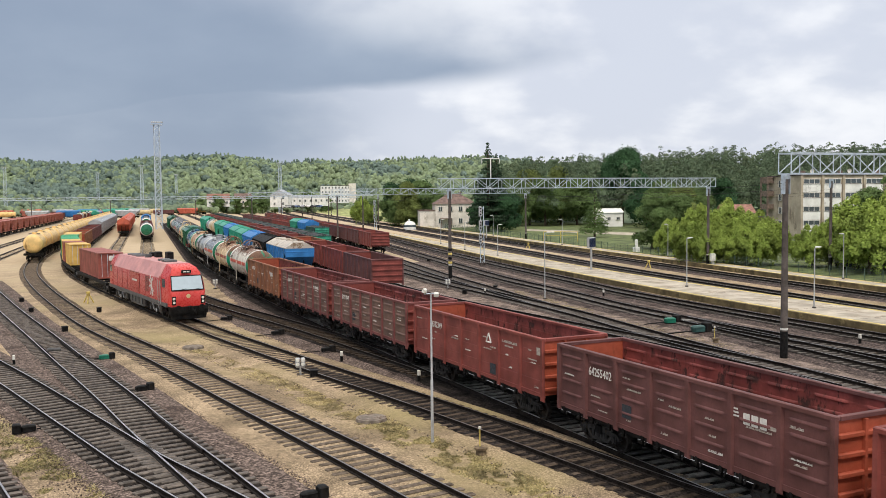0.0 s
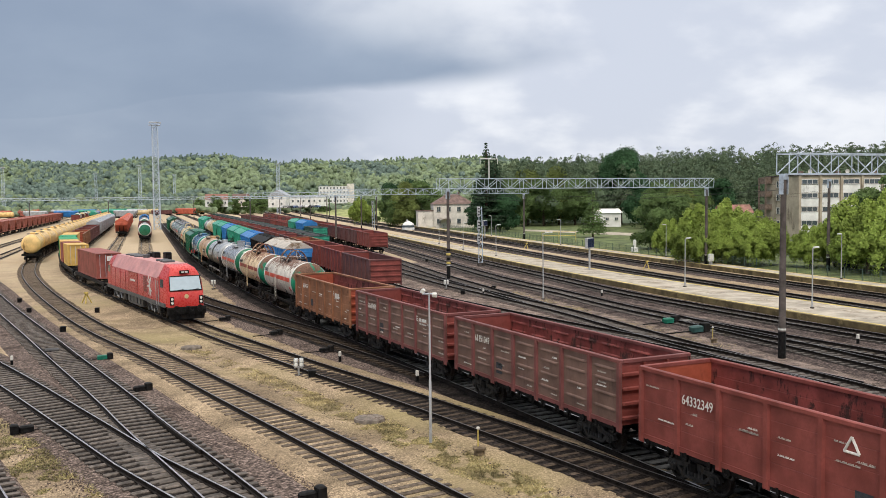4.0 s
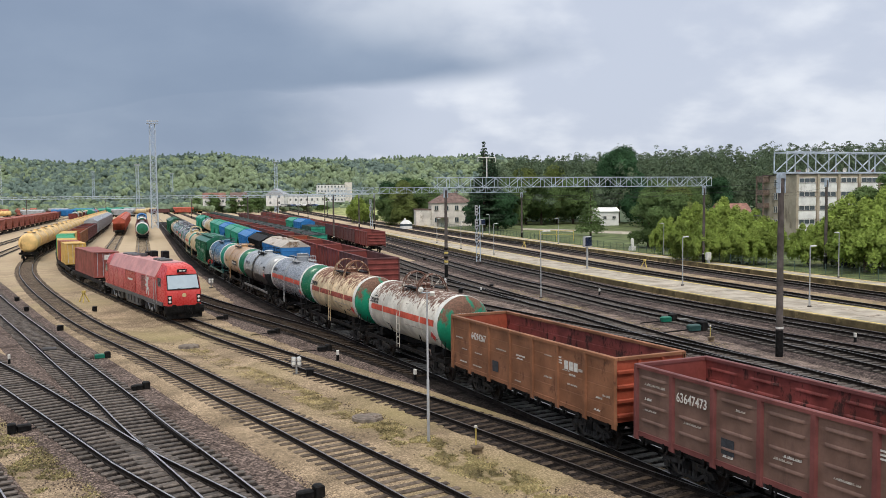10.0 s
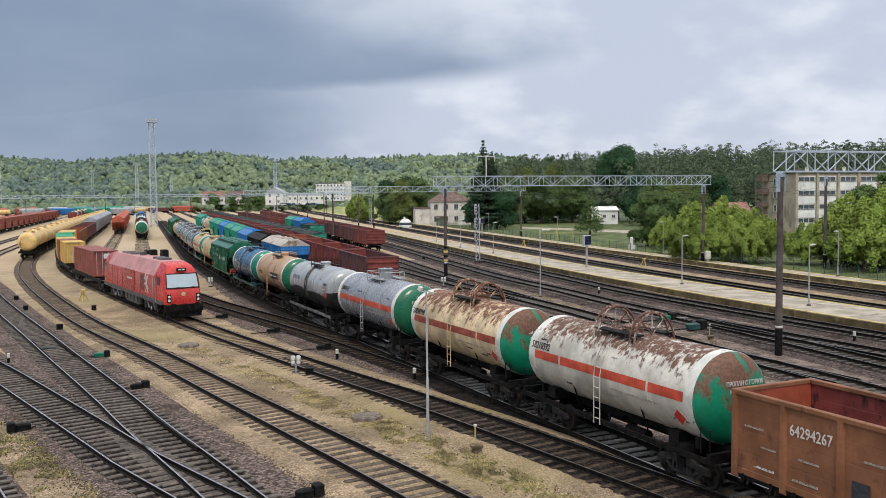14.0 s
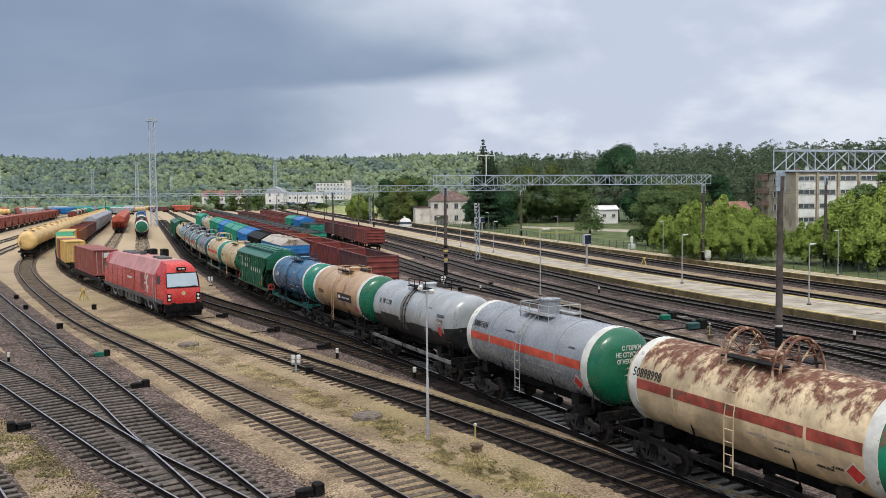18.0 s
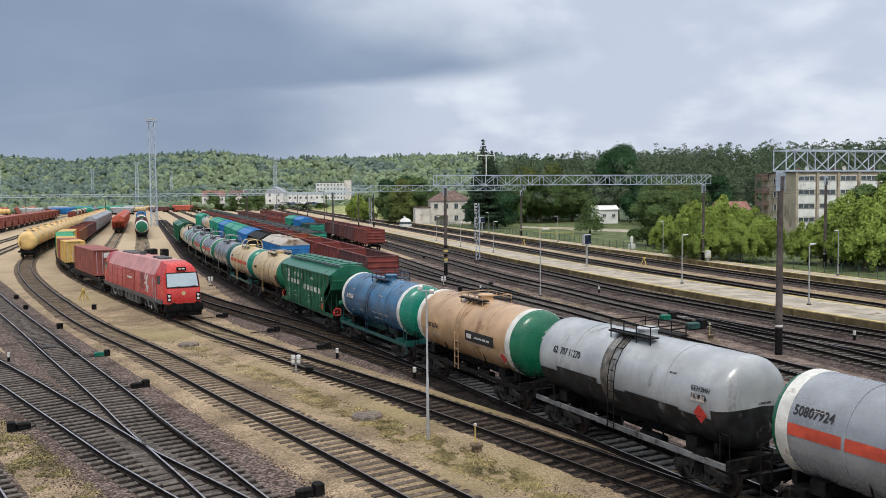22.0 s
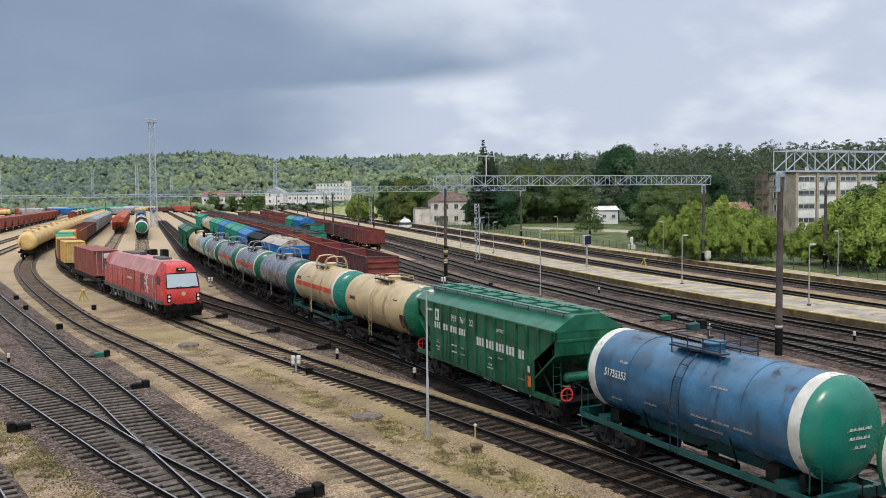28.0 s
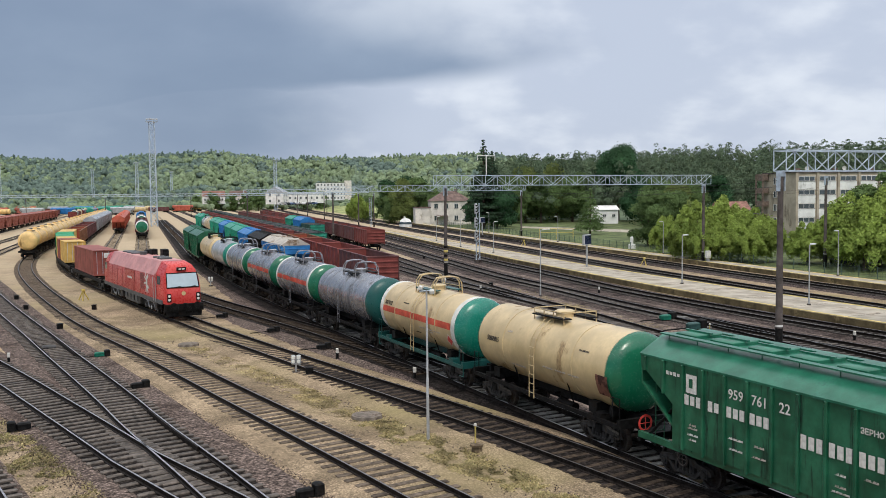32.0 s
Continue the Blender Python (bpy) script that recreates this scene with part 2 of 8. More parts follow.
# ---- geometry helpers ----
class Geo:
    """Gathers vertices and faces for one mesh."""

    def __init__(self):
        self.v, self.f = [], []

    def add(self, vs, fs, m=None):
        k = len(self.v)
        self.v += [tuple(m @ Vector(p)) for p in vs] if m else [tuple(p) for p in vs]
        self.f += [tuple(k + i for i in f) for f in fs]
        return self

    def box(self, cx, cy, cz, sx, sy, sz, m=None):
        x, y, z = sx / 2, sy / 2, sz / 2
        vs = [(cx + a * x, cy + b * y, cz + c * z) for c in (-1, 1) for a, b in ((-1, -1), (1, -1), (1, 1), (-1, 1))]
        return self.add(vs, [(3, 2, 1, 0), (4, 5, 6, 7), (0, 1, 5, 4), (1, 2, 6, 5), (2, 3, 7, 6), (3, 0, 4, 7)], m)

    def cbox(self, cx, cy, cz, sx, sy, sz, c=0.02, m=None):
        """A box with chamfered edges along its length and top."""
        x, y, z = sx / 2, sy / 2, sz / 2
        vs = []
        for zz, d in ((-z, 0), (z - c, 0), (z, c)):
            vs += [(cx + a * (x - d) - (a * c if k else 0), cy + b * (y - d) - (0 if k else b * c), cz + zz)
                   for a, b, k in ((-1, -1, 0), (-1, -1, 1), (1, -1, 1), (1, -1, 0), (1, 1, 0), (1, 1, 1), (-1, 1, 1), (-1, 1, 0))]
        fs = [tuple(range(7, -1, -1)), tuple(range(16, 24))]
        for r in (0, 8):
            fs += [(r + i, r + (i + 1) % 8, r + 8 + (i + 1) % 8, r + 8 + i) for i in range(8)]
        return self.add(vs, fs, m)

    def prism(self, pts, a, b, axis="y", m=None):
        """A flat outline pushed from a to b along an axis; outline in the two other axes in order."""
        n = len(pts)
        put = {"x": lambda p, h: (h, p[0], p[1]), "y": lambda p, h: (p[0], h, p[1]), "z": lambda p, h: (p[0], p[1], h)}[axis]
        vs = [put(p, a) for p in pts] + [put(p, b) for p in pts]
        fs = [tuple(range(n)), tuple(range(2 * n - 1, n - 1, -1))] + [(i, n + i, n + (i + 1) % n, (i + 1) % n) for i in range(n)]
        return self.add(vs, fs, m)

    def rod(self, p, q, r, n=6, r2=None, m=None):
        p, q = Vector(p), Vector(q)
        d = (q - p).normalized()
        u = d.orthogonal().normalized()
        w = d.cross(u)
        vs = []
        for c, rr in ((p, r), (q, r if r2 is None else r2)):
            vs += [c + rr * (math.cos(2 * math.pi * i / n) * u + math.sin(2 * math.pi * i / n) * w) for i in range(n)]
        fs = [tuple(range(n - 1, -1, -1)), tuple(range(n, 2 * n))] + [(i, (i + 1) % n, n + (i + 1) % n, n + i) for i in range(n)]
        return self.add(vs, fs, m)

    def path(self, pts, r, n=6):
        pts = [Vector(p) for p in pts]
        side = Vector((.31, .17, .93))
        vs = []
        for i, p in enumerate(pts):
            d = (pts[min(i + 1, len(pts) - 1)] - pts[max(i - 1, 0)]).normalized()
            u = (side - d * side.dot(d)).normalized()
            w = d.cross(u)
            vs += [p + r * (math.cos(2 * math.pi * j / n) * u + math.sin(2 * math.pi * j / n) * w) for j in range(n)]
        k = len(pts) - 1
        fs = [(i * n + j, i * n + (j + 1) % n, (i + 1) * n + (j + 1) % n, (i + 1) * n + j) for i in range(k) for j in range(n)]
        return self.add(vs, fs + [tuple(range(n - 1, -1, -1)), tuple(k * n + j for j in range(n))])

    def lathe(self, prof, n=28, axis="y", c=(0, 0, 0), a0=0.0, a1=2 * math.pi, m=None):
        """Turns a profile of (radius, position along the axis)."""
        full = abs(a1 - a0 - 2 * math.pi) < 1e-6
        k = n if full else n + 1
        vs = []
        for r, h in prof:
            for i in range(k):
                t = a0 + (a1 - a0) * i / n
                x, z = r * math.cos(t), r * math.sin(t)
                p = {"y": (x, h, z), "z": (x, z, h), "x": (h, x, z)}[axis]
                vs.append((p[0] + c[0], p[1] + c[1], p[2] + c[2]))
        fs = []
        for j in range(len(prof) - 1):
            for i in range(n):
                a, b = j * k + i, j * k + (i + 1) % k
                fs.append((a, b, b + k, a + k) if axis != "y" else (a, a + k, b + k, b))
        return self.add(vs, fs, m)

    def mesh(self, name, mat, smooth=True):
        me = bpy.data.meshes.new(name)
        me.from_pydata(self.v, [], self.f)
        me.materials.append(mat)
        if smooth:
            me.polygons.foreach_set("use_smooth", [True] * len(me.polygons))
            me.set_sharp_from_angle(angle=radians(38))
        me.update()
        return me


def part(name, geo, mat, parent, label="", at=None, kind=""):
    ob = new(name, geo if isinstance(geo, bpy.types.Mesh) else geo.mesh(name, mat))
    ob.parent = parent
    if at is not None:
        ob.matrix_basis = at
    return tagged(ob, label=label, kind=kind)


def thing(name, m, label, category, group="", kind="", geo=None, mat=None):
    ob = new(name, geo.mesh(name, mat) if geo else None)
    ob.matrix_basis = m
    return tagged(ob, label, category, group, kind)


def text_mesh(s, size, bold=0.0):
    cu = bpy.data.curves.new("lettering", "FONT")
    cu.body, cu.size, cu.extrude, cu.offset, cu.resolution_u = s, size, 0.003, bold, 2
    cu.align_x, cu.align_y = "CENTER", "CENTER"
    ob = bpy.data.objects.new("lettering", cu)
    scene.collection.objects.link(ob)
    me = bpy.data.meshes.new_from_object(ob.evaluated_get(bpy.context.evaluated_depsgraph_get()))
    bpy.data.objects.remove(ob)
    bpy.data.curves.remove(cu)
    me.materials.clear()
    return me


def lettering(s, size, parent, at, mat=None, bold=0.0, label="", wide=1.0):
    me = text_mesh(s, size, bold)
    if wide != 1:
        me.transform(Matrix.Diagonal((wide, 1, 1, 1)))
    me.materials.append(mat or M_WHITE)
    return part("lettering", me, None, parent, label, at)


# ---- the tracks in plan: x over y ----
def spline(pts):
    """A smooth curve x(y) through a few points; straight on past the ends."""
    pts = sorted(pts)
    ys, xs = [p[0] for p in pts], [p[1] for p in pts]
    n = len(pts)
    sl = [(xs[i + 1] - xs[i]) / (ys[i + 1] - ys[i]) for i in range(n - 1)]
    tg = [sl[0]] + [(sl[i - 1] * (ys[i + 1] - ys[i]) + sl[i] * (ys[i] - ys[i - 1])) / (ys[i + 1] - ys[i - 1]) for i in range(1, n - 1)] + [sl[-1]]

    def f(y):
        if y <= ys[0]:
            return xs[0] + tg[0] * (y - ys[0])
        if y >= ys[-1]:
            return xs[-1] + tg[-1] * (y - ys[-1])
        i = max(k for k in range(n - 1) if ys[k] <= y)
        h = ys[i + 1] - ys[i]
        u = (y - ys[i]) / h
        return ((2 * u ** 3 - 3 * u * u + 1) * xs[i] + (u ** 3 - 2 * u * u + u) * h * tg[i]
                + (3 * u * u - 2 * u ** 3) * xs[i + 1] + (u ** 3 - u * u) * h * tg[i + 1])
    return f


def main_x(y):
    if y < 50:
        return 19.4
    if y < 155:
        return 19.4 + 0.111 * (y - 50) ** 2 / 210
    return 19.4 + 0.111 * 52.5 + 0.111 * (y - 155)


def beside(near, start, off, step=45):
    """A track that runs its own way near by and beside the main track from start on."""
    return spline(near + [(y, main_x(y) + off) for y in (start, start + step, start + 3 * step, 900)])


TRACKS = {
    "main": main_x,
    "loco": beside([(2, 19.4), (14, 18.5), (24, 17.3), (30, 16.5), (36.6, 15.5), (43, 14.3), (51.8, 12.85), (57, 12.05), (63, 11.2), (70, 10.3), (80, 9.05), (92, 7.7), (100, 6.8), (107, 6.15), (119, 5.3), (132, 4.95), (147, 5.2), (160, 6.0), (175, 7.5), (197, 9.75)], 221, -20.2),
    "yellow": beside([(10, 12.6), (25, 10.75), (32, 9.75), (39.6, 8.6), (54, 6.5), (70, 3.9), (88, 2.0), (107, .5), (124, -.3), (155, .3)], 197, -25.3),
    "red_box": beside([(118, 7.6), (135, 9.0), (150, 10.6), (173, 13.4)], 200, -13.8),
    "tank": beside([(34, 19.36), (42, 19.12), (51.2, 18.3), (58.8, 17.6), (66.8, 16.5), (72.7, 15.6), (79, 14.75), (86, 14.1), (98, 13.4), (110, 13.2), (130, 14.6)], 160, -7.9),
    "c_one": spline([(8, 7.9), (20, 6.25), (26.6, 5.4), (30.2, 4.95), (37, 4.0), (42.4, 3.4), (47.5, 2.75), (55, 1.75), (66, .35), (80, -1.5), (110, -5)]),
    "c_two": spline([(8, 7.9), (20, 6.4), (27.3, 4.65), (29.3, 4.05), (32.2, 3.2), (35.4, 2.45), (38.8, 1.65), (43, .65), (48.7, -.7), (60, -3.6), (80, -9)]),
    "c_three": spline([(20, .2), (27, -1.2), (31, -1.9), (50, -6)]),
    "left_one": beside([(130, -9.5), (163, -5.6)], 200, -32),
    "left_two": beside([(130, -15), (170, -11)], 216, -37.5),
    "left_three": beside([(150, -20)], 220, -47),
    "left_four": beside([(150, -26)], 220, -53),
    "k_one": spline([(20, 24.3), (60, 24.4), (90, 25.4), (120, 28.4), (150, 32.3), (220, 41), (300, 50.5), (400, 62), (900, 119)]),
    "k_two": spline([(20, 28.6), (50, 28.4), (75, 29.6), (97, 32.3), (130, 36.8), (200, 46), (300, 58), (900, 128)]),
    "k_three": spline([(30, 35.4), (42, 35.5), (54, 34.6), (68, 33.9), (81, 33.9), (100, 35.8), (134, 40.8), (154, 43.6), (206, 50), (320, 65), (900, 140)]),
    "k_four": spline([(15, 33.6), (30, 35.0), (44, 36.4), (60, 38.7), (71, 39.5), (84, 40.2), (100, 42), (134, 47), (180, 54), (256, 65), (350, 78), (900, 154)]),
    "k_five": spline([(65, 39.2), (80, 41.6), (95, 44), (113, 47.4), (137, 52), (171, 58.3), (210, 65.3), (300, 80), (900, 175)]),
    "p_two": spline([(15, 43.3), (38, 43.5), (52, 43.6), (60, 44.3), (71, 46), (86, 47.9), (110, 52.5), (130, 56.5), (160, 62.5), (200, 70.5), (300, 91), (900, 210)]),
    "p_two_b": spline([(12, 38.6), (30, 40.5), (45, 42.7), (56, 44.0)]),
    "p_one": spline([(15, 48.5), (40, 48.9), (56, 49.8), (69, 51), (82, 53.4), (108, 57.9), (139, 64), (207, 78), (300, 97.5), (900, 222)]),
    "q_one": spline([(15, 58), (52, 61.3), (68, 63.7), (85, 66.4), (141, 78), (200, 90.5), (300, 111), (900, 234)]),
    "q_two": spline([(15, 64.2), (40, 67.2), (60, 69.9), (76, 72.4), (110, 79), (164, 90), (230, 103.5), (300, 117.5), (900, 240)]),
}


def heading(f, y):
    return math.atan((f(y + 0.5) - f(y - 0.5)))


def strip(geo, f, y0, y1, lo, hi, z, step=2.0, drop=0.0, dz=0.0):
    """A ribbon beside a track line between the offsets lo and hi."""
    n = max(1, int((y1 - y0) / step))
    rows = []
    for i in range(n + 1):
        y = y0 + (y1 - y0) * i / n
        h = heading(f, y)
        rows.append([(f(y) + o * math.cos(h), y - o * math.sin(h), zz) for o, zz in ((lo, z), (hi, z))])
    vs = [p for r in rows for p in r]
    geo.add(vs, [(2 * i, 2 * i + 1, 2 * i + 3, 2 * i + 2) for i in range(n)])


def bar_along(geo, f, y0, y1, off, prof, step=2.0):
    """Sweeps a closed profile of (offset, height) along a track line."""
    n, k = max(1, int((y1 - y0) / step)), len(prof)
    vs = []
    for i in range(n + 1):
        y = y0 + (y1 - y0) * i / n
        h = heading(f, y)
        vs += [(f(y) + (off + o) * math.cos(h), y - (off + o) * math.sin(h), z) for o, z in prof]
    fs = [(i * k + j, i * k + (j + 1) % k, (i + 1) * k + (j + 1) % k, (i + 1) * k + j) for i in range(n) for j in range(k)]
    fs += [tuple(range(k - 1, -1, -1)), tuple(n * k + j for j in range(k))]
    geo.add(vs, fs)


RAIL = [(-0.066, -0.18), (0.066, -0.18), (0.066, -0.165), (0.012, -0.14), (0.012, -0.05), (0.036, -0.036), (0.036, 0.0), (-0.036, 0.0), (-0.036, -0.036), (-0.012, -0.05), (-0.012, -0.14), (-0.066, -0.165)]
GROUND_Z = -0.30     # under rail head


def ground_material():
    m = material("sandy_ground", (0.405, 0.305, 0.2), 0.95, 0, 0.2, 0.35, 0.6, 14, (0.22, 0.16, 0.115), 0.45, 0.3, edge=0.3, cell=16.0, spread=0.32, spec=0.1)
    n, l = m.node_tree.nodes, m.node_tree.links
    bs = n["Principled BSDF"]
    src = bs.inputs["Base Color"].links[0].from_socket
    tc = n.new("ShaderNodeTexCoord")
    t = n.new("ShaderNodeTexNoise")
    t.inputs["Scale"].default_value, t.inputs["Detail"].default_value = 0.09, 7
    l.new(tc.outputs["Object"], t.inputs["Vector"])
    r = n.new("ShaderNodeMapRange")
    l.new(t.outputs[0], r.inputs[0])
    r.inputs[1].default_value, r.inputs[2].default_value, r.inputs[4].default_value = 0.5, 0.68, 0.75
    t2 = n.new("ShaderNodeTexNoise")
    t2.inputs["Scale"].default_value, t2.inputs["Detail"].default_value = 4.0, 6
    l.new(tc.outputs["Object"], t2.inputs["Vector"])
    x = n.new("ShaderNodeMix")
    x.data_type = "RGBA"
    l.new(t2.outputs[0], x.inputs[0])
    x.inputs[6].default_value, x.inputs[7].default_value = (0.16, 0.14, 0.065, 1), (0.36, 0.29, 0.14, 1)
    y = n.new("ShaderNodeMix")
    y.data_type = "RGBA"
    l.new(r.outputs[0], y.inputs[0])
    l.new(src, y.inputs[6])
    l.new(x.outputs[2], y.inputs[7])
    # sand turns paler farther out along y, the change broken up by noise
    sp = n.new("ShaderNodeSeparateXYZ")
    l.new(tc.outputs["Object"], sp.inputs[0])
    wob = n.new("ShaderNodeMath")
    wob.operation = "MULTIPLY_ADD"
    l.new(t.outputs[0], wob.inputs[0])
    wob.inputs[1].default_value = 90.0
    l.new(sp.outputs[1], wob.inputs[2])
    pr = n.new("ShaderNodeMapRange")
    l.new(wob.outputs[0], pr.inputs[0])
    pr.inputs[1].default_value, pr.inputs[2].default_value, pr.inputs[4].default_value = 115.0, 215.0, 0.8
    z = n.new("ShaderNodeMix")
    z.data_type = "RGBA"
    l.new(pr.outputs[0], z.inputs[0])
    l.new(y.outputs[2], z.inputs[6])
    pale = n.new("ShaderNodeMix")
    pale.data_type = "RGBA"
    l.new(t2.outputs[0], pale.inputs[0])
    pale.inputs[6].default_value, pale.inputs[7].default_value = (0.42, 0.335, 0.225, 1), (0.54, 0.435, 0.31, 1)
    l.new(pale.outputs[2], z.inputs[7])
    l.new(z.outputs[2], bs.inputs["Base Color"])
    return m


M_SAND = ground_material()
M_GRASS = material("mown_grass", (0.095, 0.125, 0.038), 0.95, 0, 0.3, 0.35, 0.8, 12, (0.2, 0.19, 0.07), 0.45, 0.12, edge=0.3)
M_DRYGRASS = material("dry_grass", (0.36, 0.29, 0.14), 0.95, 0, 0.3, 0.9, 0.3, 20, (0.2, 0.19, 0.075), 0.35, 0.4, island=0.35, edge=0.25)

g = Geo()
g.add([(-3500, -600, GROUND_Z), (3500, -600, GROUND_Z), (3500, 4500, GROUND_Z), (-3500, 4500, GROUND_Z)], [(0, 1, 2, 3)])
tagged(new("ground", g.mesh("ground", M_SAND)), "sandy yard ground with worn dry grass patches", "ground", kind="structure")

# ballast beds


def bed(f, y0, y1, mat, w0=2.3, w1=1.75, label="grey-brown crushed stone ballast bed", lift=0.0, top=-0.25):
    g = Geo()
    bar_along(g, f, y0, y1, 0, [(-w0, GROUND_Z - .02), (w0, GROUND_Z - .02), (w1, top + lift), (-w1, top + lift)], 4.0)
    tagged(new("ballast_bed", g.mesh("ballast_bed", mat)), label, "ballast", kind="structure")


SLEEPER = Geo().cbox(0, 0, -0.25, 2.75, 0.25, 0.15, 0.02).mesh("sleeper", M_SLEEPER)
SLEEPER_D = Geo().cbox(0, 0, -0.25, 2.75, 0.25, 0.15, 0.02).mesh("sleeper", M_SLEEPER_D)
SLEEPER_B = Geo().cbox(0, 0, -0.25, 2.75, 0.25, 0.15, 0.02).mesh("sleeper", M_SLEEPER_B)
SLEEPER_L = Geo().cbox(0, 0, -0.25, 1.45, 0.27, 0.15, 0.03).mesh("sleeper", M_SLEEPER_L)
SLEEPER_C = Geo().cbox(0, 0, -0.25, 2.7, 0.27, 0.15, 0.03).mesh("sleeper", M_SLEEPER_C)


def lay_track(key, y0, y1, near, mesh, label, gap=0.6):
    """Rails and sleepers of one track; the sleepers in the stretch near are single parts, the others one part."""
    f = TRACKS[key]
    tr = thing("railway_track", Matrix(), label, "railway track", kind="structure")
    for s in (-1, 1):
        r = Geo()
        bar_along(r, f, y0, y1, s * 0.796, RAIL, 3.0)
        rail = part("rail", r, M_RAIL, tr)
        h = Geo()
        bar_along(h, f, y0, y1, s * 0.796, [(-0.03, -0.004), (0.03, -0.004), (0.03, 0.003), (-0.03, 0.003)], 3.0)
        part("rail_head", h, M_RAILSHINE if key[0] == "c" or key == "main" else M_RAILTOP, rail)
    rest_mat = M_SLEEPER_B if key == "main" else mesh.materials[0]
    rest = Geo()
    rng = random.Random(len(key) * 7 + int(y0))
    y = y0
    far = min(y1, 330)
    while y < far:
        h = heading(f, y)
        m = pose(f(y) + rng.uniform(-.05, .05), y, rng.uniform(-.012, .006), 0, rng.uniform(-.4, .4), -math.degrees(h) + rng.uniform(-1.2, 1.2))
        if near and near[0] <= y <= near[1]:
            part("sleeper", mesh, None, tr, at=m)
        else:
            rest.box(0, 0, -0.25, 1.45 if key == "main" else 2.7, 0.25, 0.15, m)
        y += gap * (1 if y < 150 else 2)
    if rest.v:
        part("sleeper_row", rest, rest_mat, tr, kind="stuff")
    return tr


YARD = [("main", -60, 900), ("loco", 2, 900), ("yellow", 5, 900), ("red_box", 118, 900), ("tank", 42, 900), ("c_one", 5, 118), ("c_two", 8, 75), ("c_three", 14, 50),
        ("left_one", 130, 900), ("left_two", 130, 900), ("left_three", 150, 900), ("left_four", 150, 900), ("k_one", -20, 900), ("k_two", -20, 900), ("k_three", 30, 900), ("k_four", 0, 900),
        ("k_five", 65, 900), ("p_two", 0, 900), ("p_two_b", 0, 56), ("p_one", 0, 900), ("q_one", 0, 900), ("q_two", 0, 900)]
BEDS = {"main": (M_BALLAST_M, 2.6, 1.9, 0), "c_one": (M_BALLAST, 2.7, 2.1, .004), "c_two": (M_BALLAST, 2.15, 1.75, 0), "c_three": (M_BALLAST, 1.6, 1.4, .002)}
for key, y0, y1 in YARD:
    f = TRACKS[key]
    if key in BEDS:
        mt, w0, w1, lift = BEDS[key]
        bed(f, y0, min(y1, 400), mt, w0, w1, lift=lift)
        bed(f, y0, min(y1, 400), M_BALLAST_D, 1.95 if key == "main" else 1.32, 1.9 if key == "main" else 1.3, "dark oily ballast between the rails", lift + {"main": .01, "c_one": .012, "c_two": .02, "c_three": .014}[key])
    elif key in ("loco", "yellow", "red_box", "tank") or key[:4] == "left":
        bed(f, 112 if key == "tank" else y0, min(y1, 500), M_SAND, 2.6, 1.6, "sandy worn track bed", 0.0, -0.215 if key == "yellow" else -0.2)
        if key == "tank":
            bed(f, y0, 112, M_BALLAST_D, 1.75, 1.5, "black oily ballast of the branch track", .005)
        if key == "loco":
            g, n, rg = Geo(), 60, random.Random(3)
            for i in range(n + 1):
                y = 4 + 46 * i / n
                wd = 1.32 * min(1, max(.05, (50 - y) / 16)) + rg.uniform(-.12, .12)
                g.v += [(f(y) - wd, y, -.19), (f(y) + wd, y, -.19)]
            g.f = [(2 * i, 2 * i + 1, 2 * i + 3, 2 * i + 2) for i in range(n)]
            tagged(new("ballast_bed", g.mesh("ballast_bed", M_BALLAST_D)), "dark brown ballast and sand between the rails", "ballast", kind="structure")
    elif key[0] in "kpq":
        lift = 0.001 * (len(key) + ord(key[-1]) % 7)
        if key[0] != "k":
            bed(f, y0, y1, M_BALLAST_M, 2.9, 2.2, lift=lift)
        bed(f, y0, y1, M_BALLAST_D if key[0] != "k" else M_BALLAST_M, 1.8 if key[0] == "k" else 1.5, 1.45, "dark worn ballast of a yard track", lift=lift + .012)

g = Geo()
edge_rng = random.Random(12)
for i in range(121):
    y = 16 + .8 * i
    lo, hi = TRACKS["loco"](y) + 1.9, TRACKS["main"](y) - 1.9
    lo = hi - min(max(.3, hi - lo), 2.5 if y < 40 else max(.5, 2.5 - .03 * (y - 40))) - edge_rng.uniform(-.16, .16)
    if 44 < y < 80:
        lo = min(lo, max(TRACKS["tank"](y) - 3.1 + max(0, y - 66) * .12 - edge_rng.uniform(-.16, .16), TRACKS["loco"](y) + 1.9))
    g.v += [(lo, y, GROUND_Z + .014), (hi, y, GROUND_Z + .02)]
g.f = [(2 * i, 2 * i + 1, 2 * i + 3, 2 * i + 2) for i in range(120)]
tagged(new("gravel_strip", g.mesh("gravel_strip", M_BALLAST)), "brown gravel strip between two tracks", "gravel", kind="structure")


M_GRAVEL = material("pinkish_gravel", (0.235, 0.18, 0.152), 0.95, 0, 0.3, 1.2, 0.9, 14, (0.15, 0.115, 0.085), 0.45, 0.35, edge=0.3, cell=15.0, spread=0.5, spec=0.1)
g = Geo()
for i in range(51):
    y = -10 + 2.6 * i
    for u in range(5):
        g.v.append((TRACKS["main"](y) + 2.2 + (TRACKS["p_one"](max(y, 15)) + .5 - TRACKS["main"](y) - 2.2) * u / 4, y, GROUND_Z + .012))
g.f = [(5 * i + u, 5 * i + u + 1, 5 * i + u + 6, 5 * i + u + 5) for i in range(50) for u in range(4)]
tagged(new("gravel_field", g.mesh("gravel_field", M_GRAVEL)), "brown-grey gravel ground between the fan of tracks", "gravel", kind="structure")


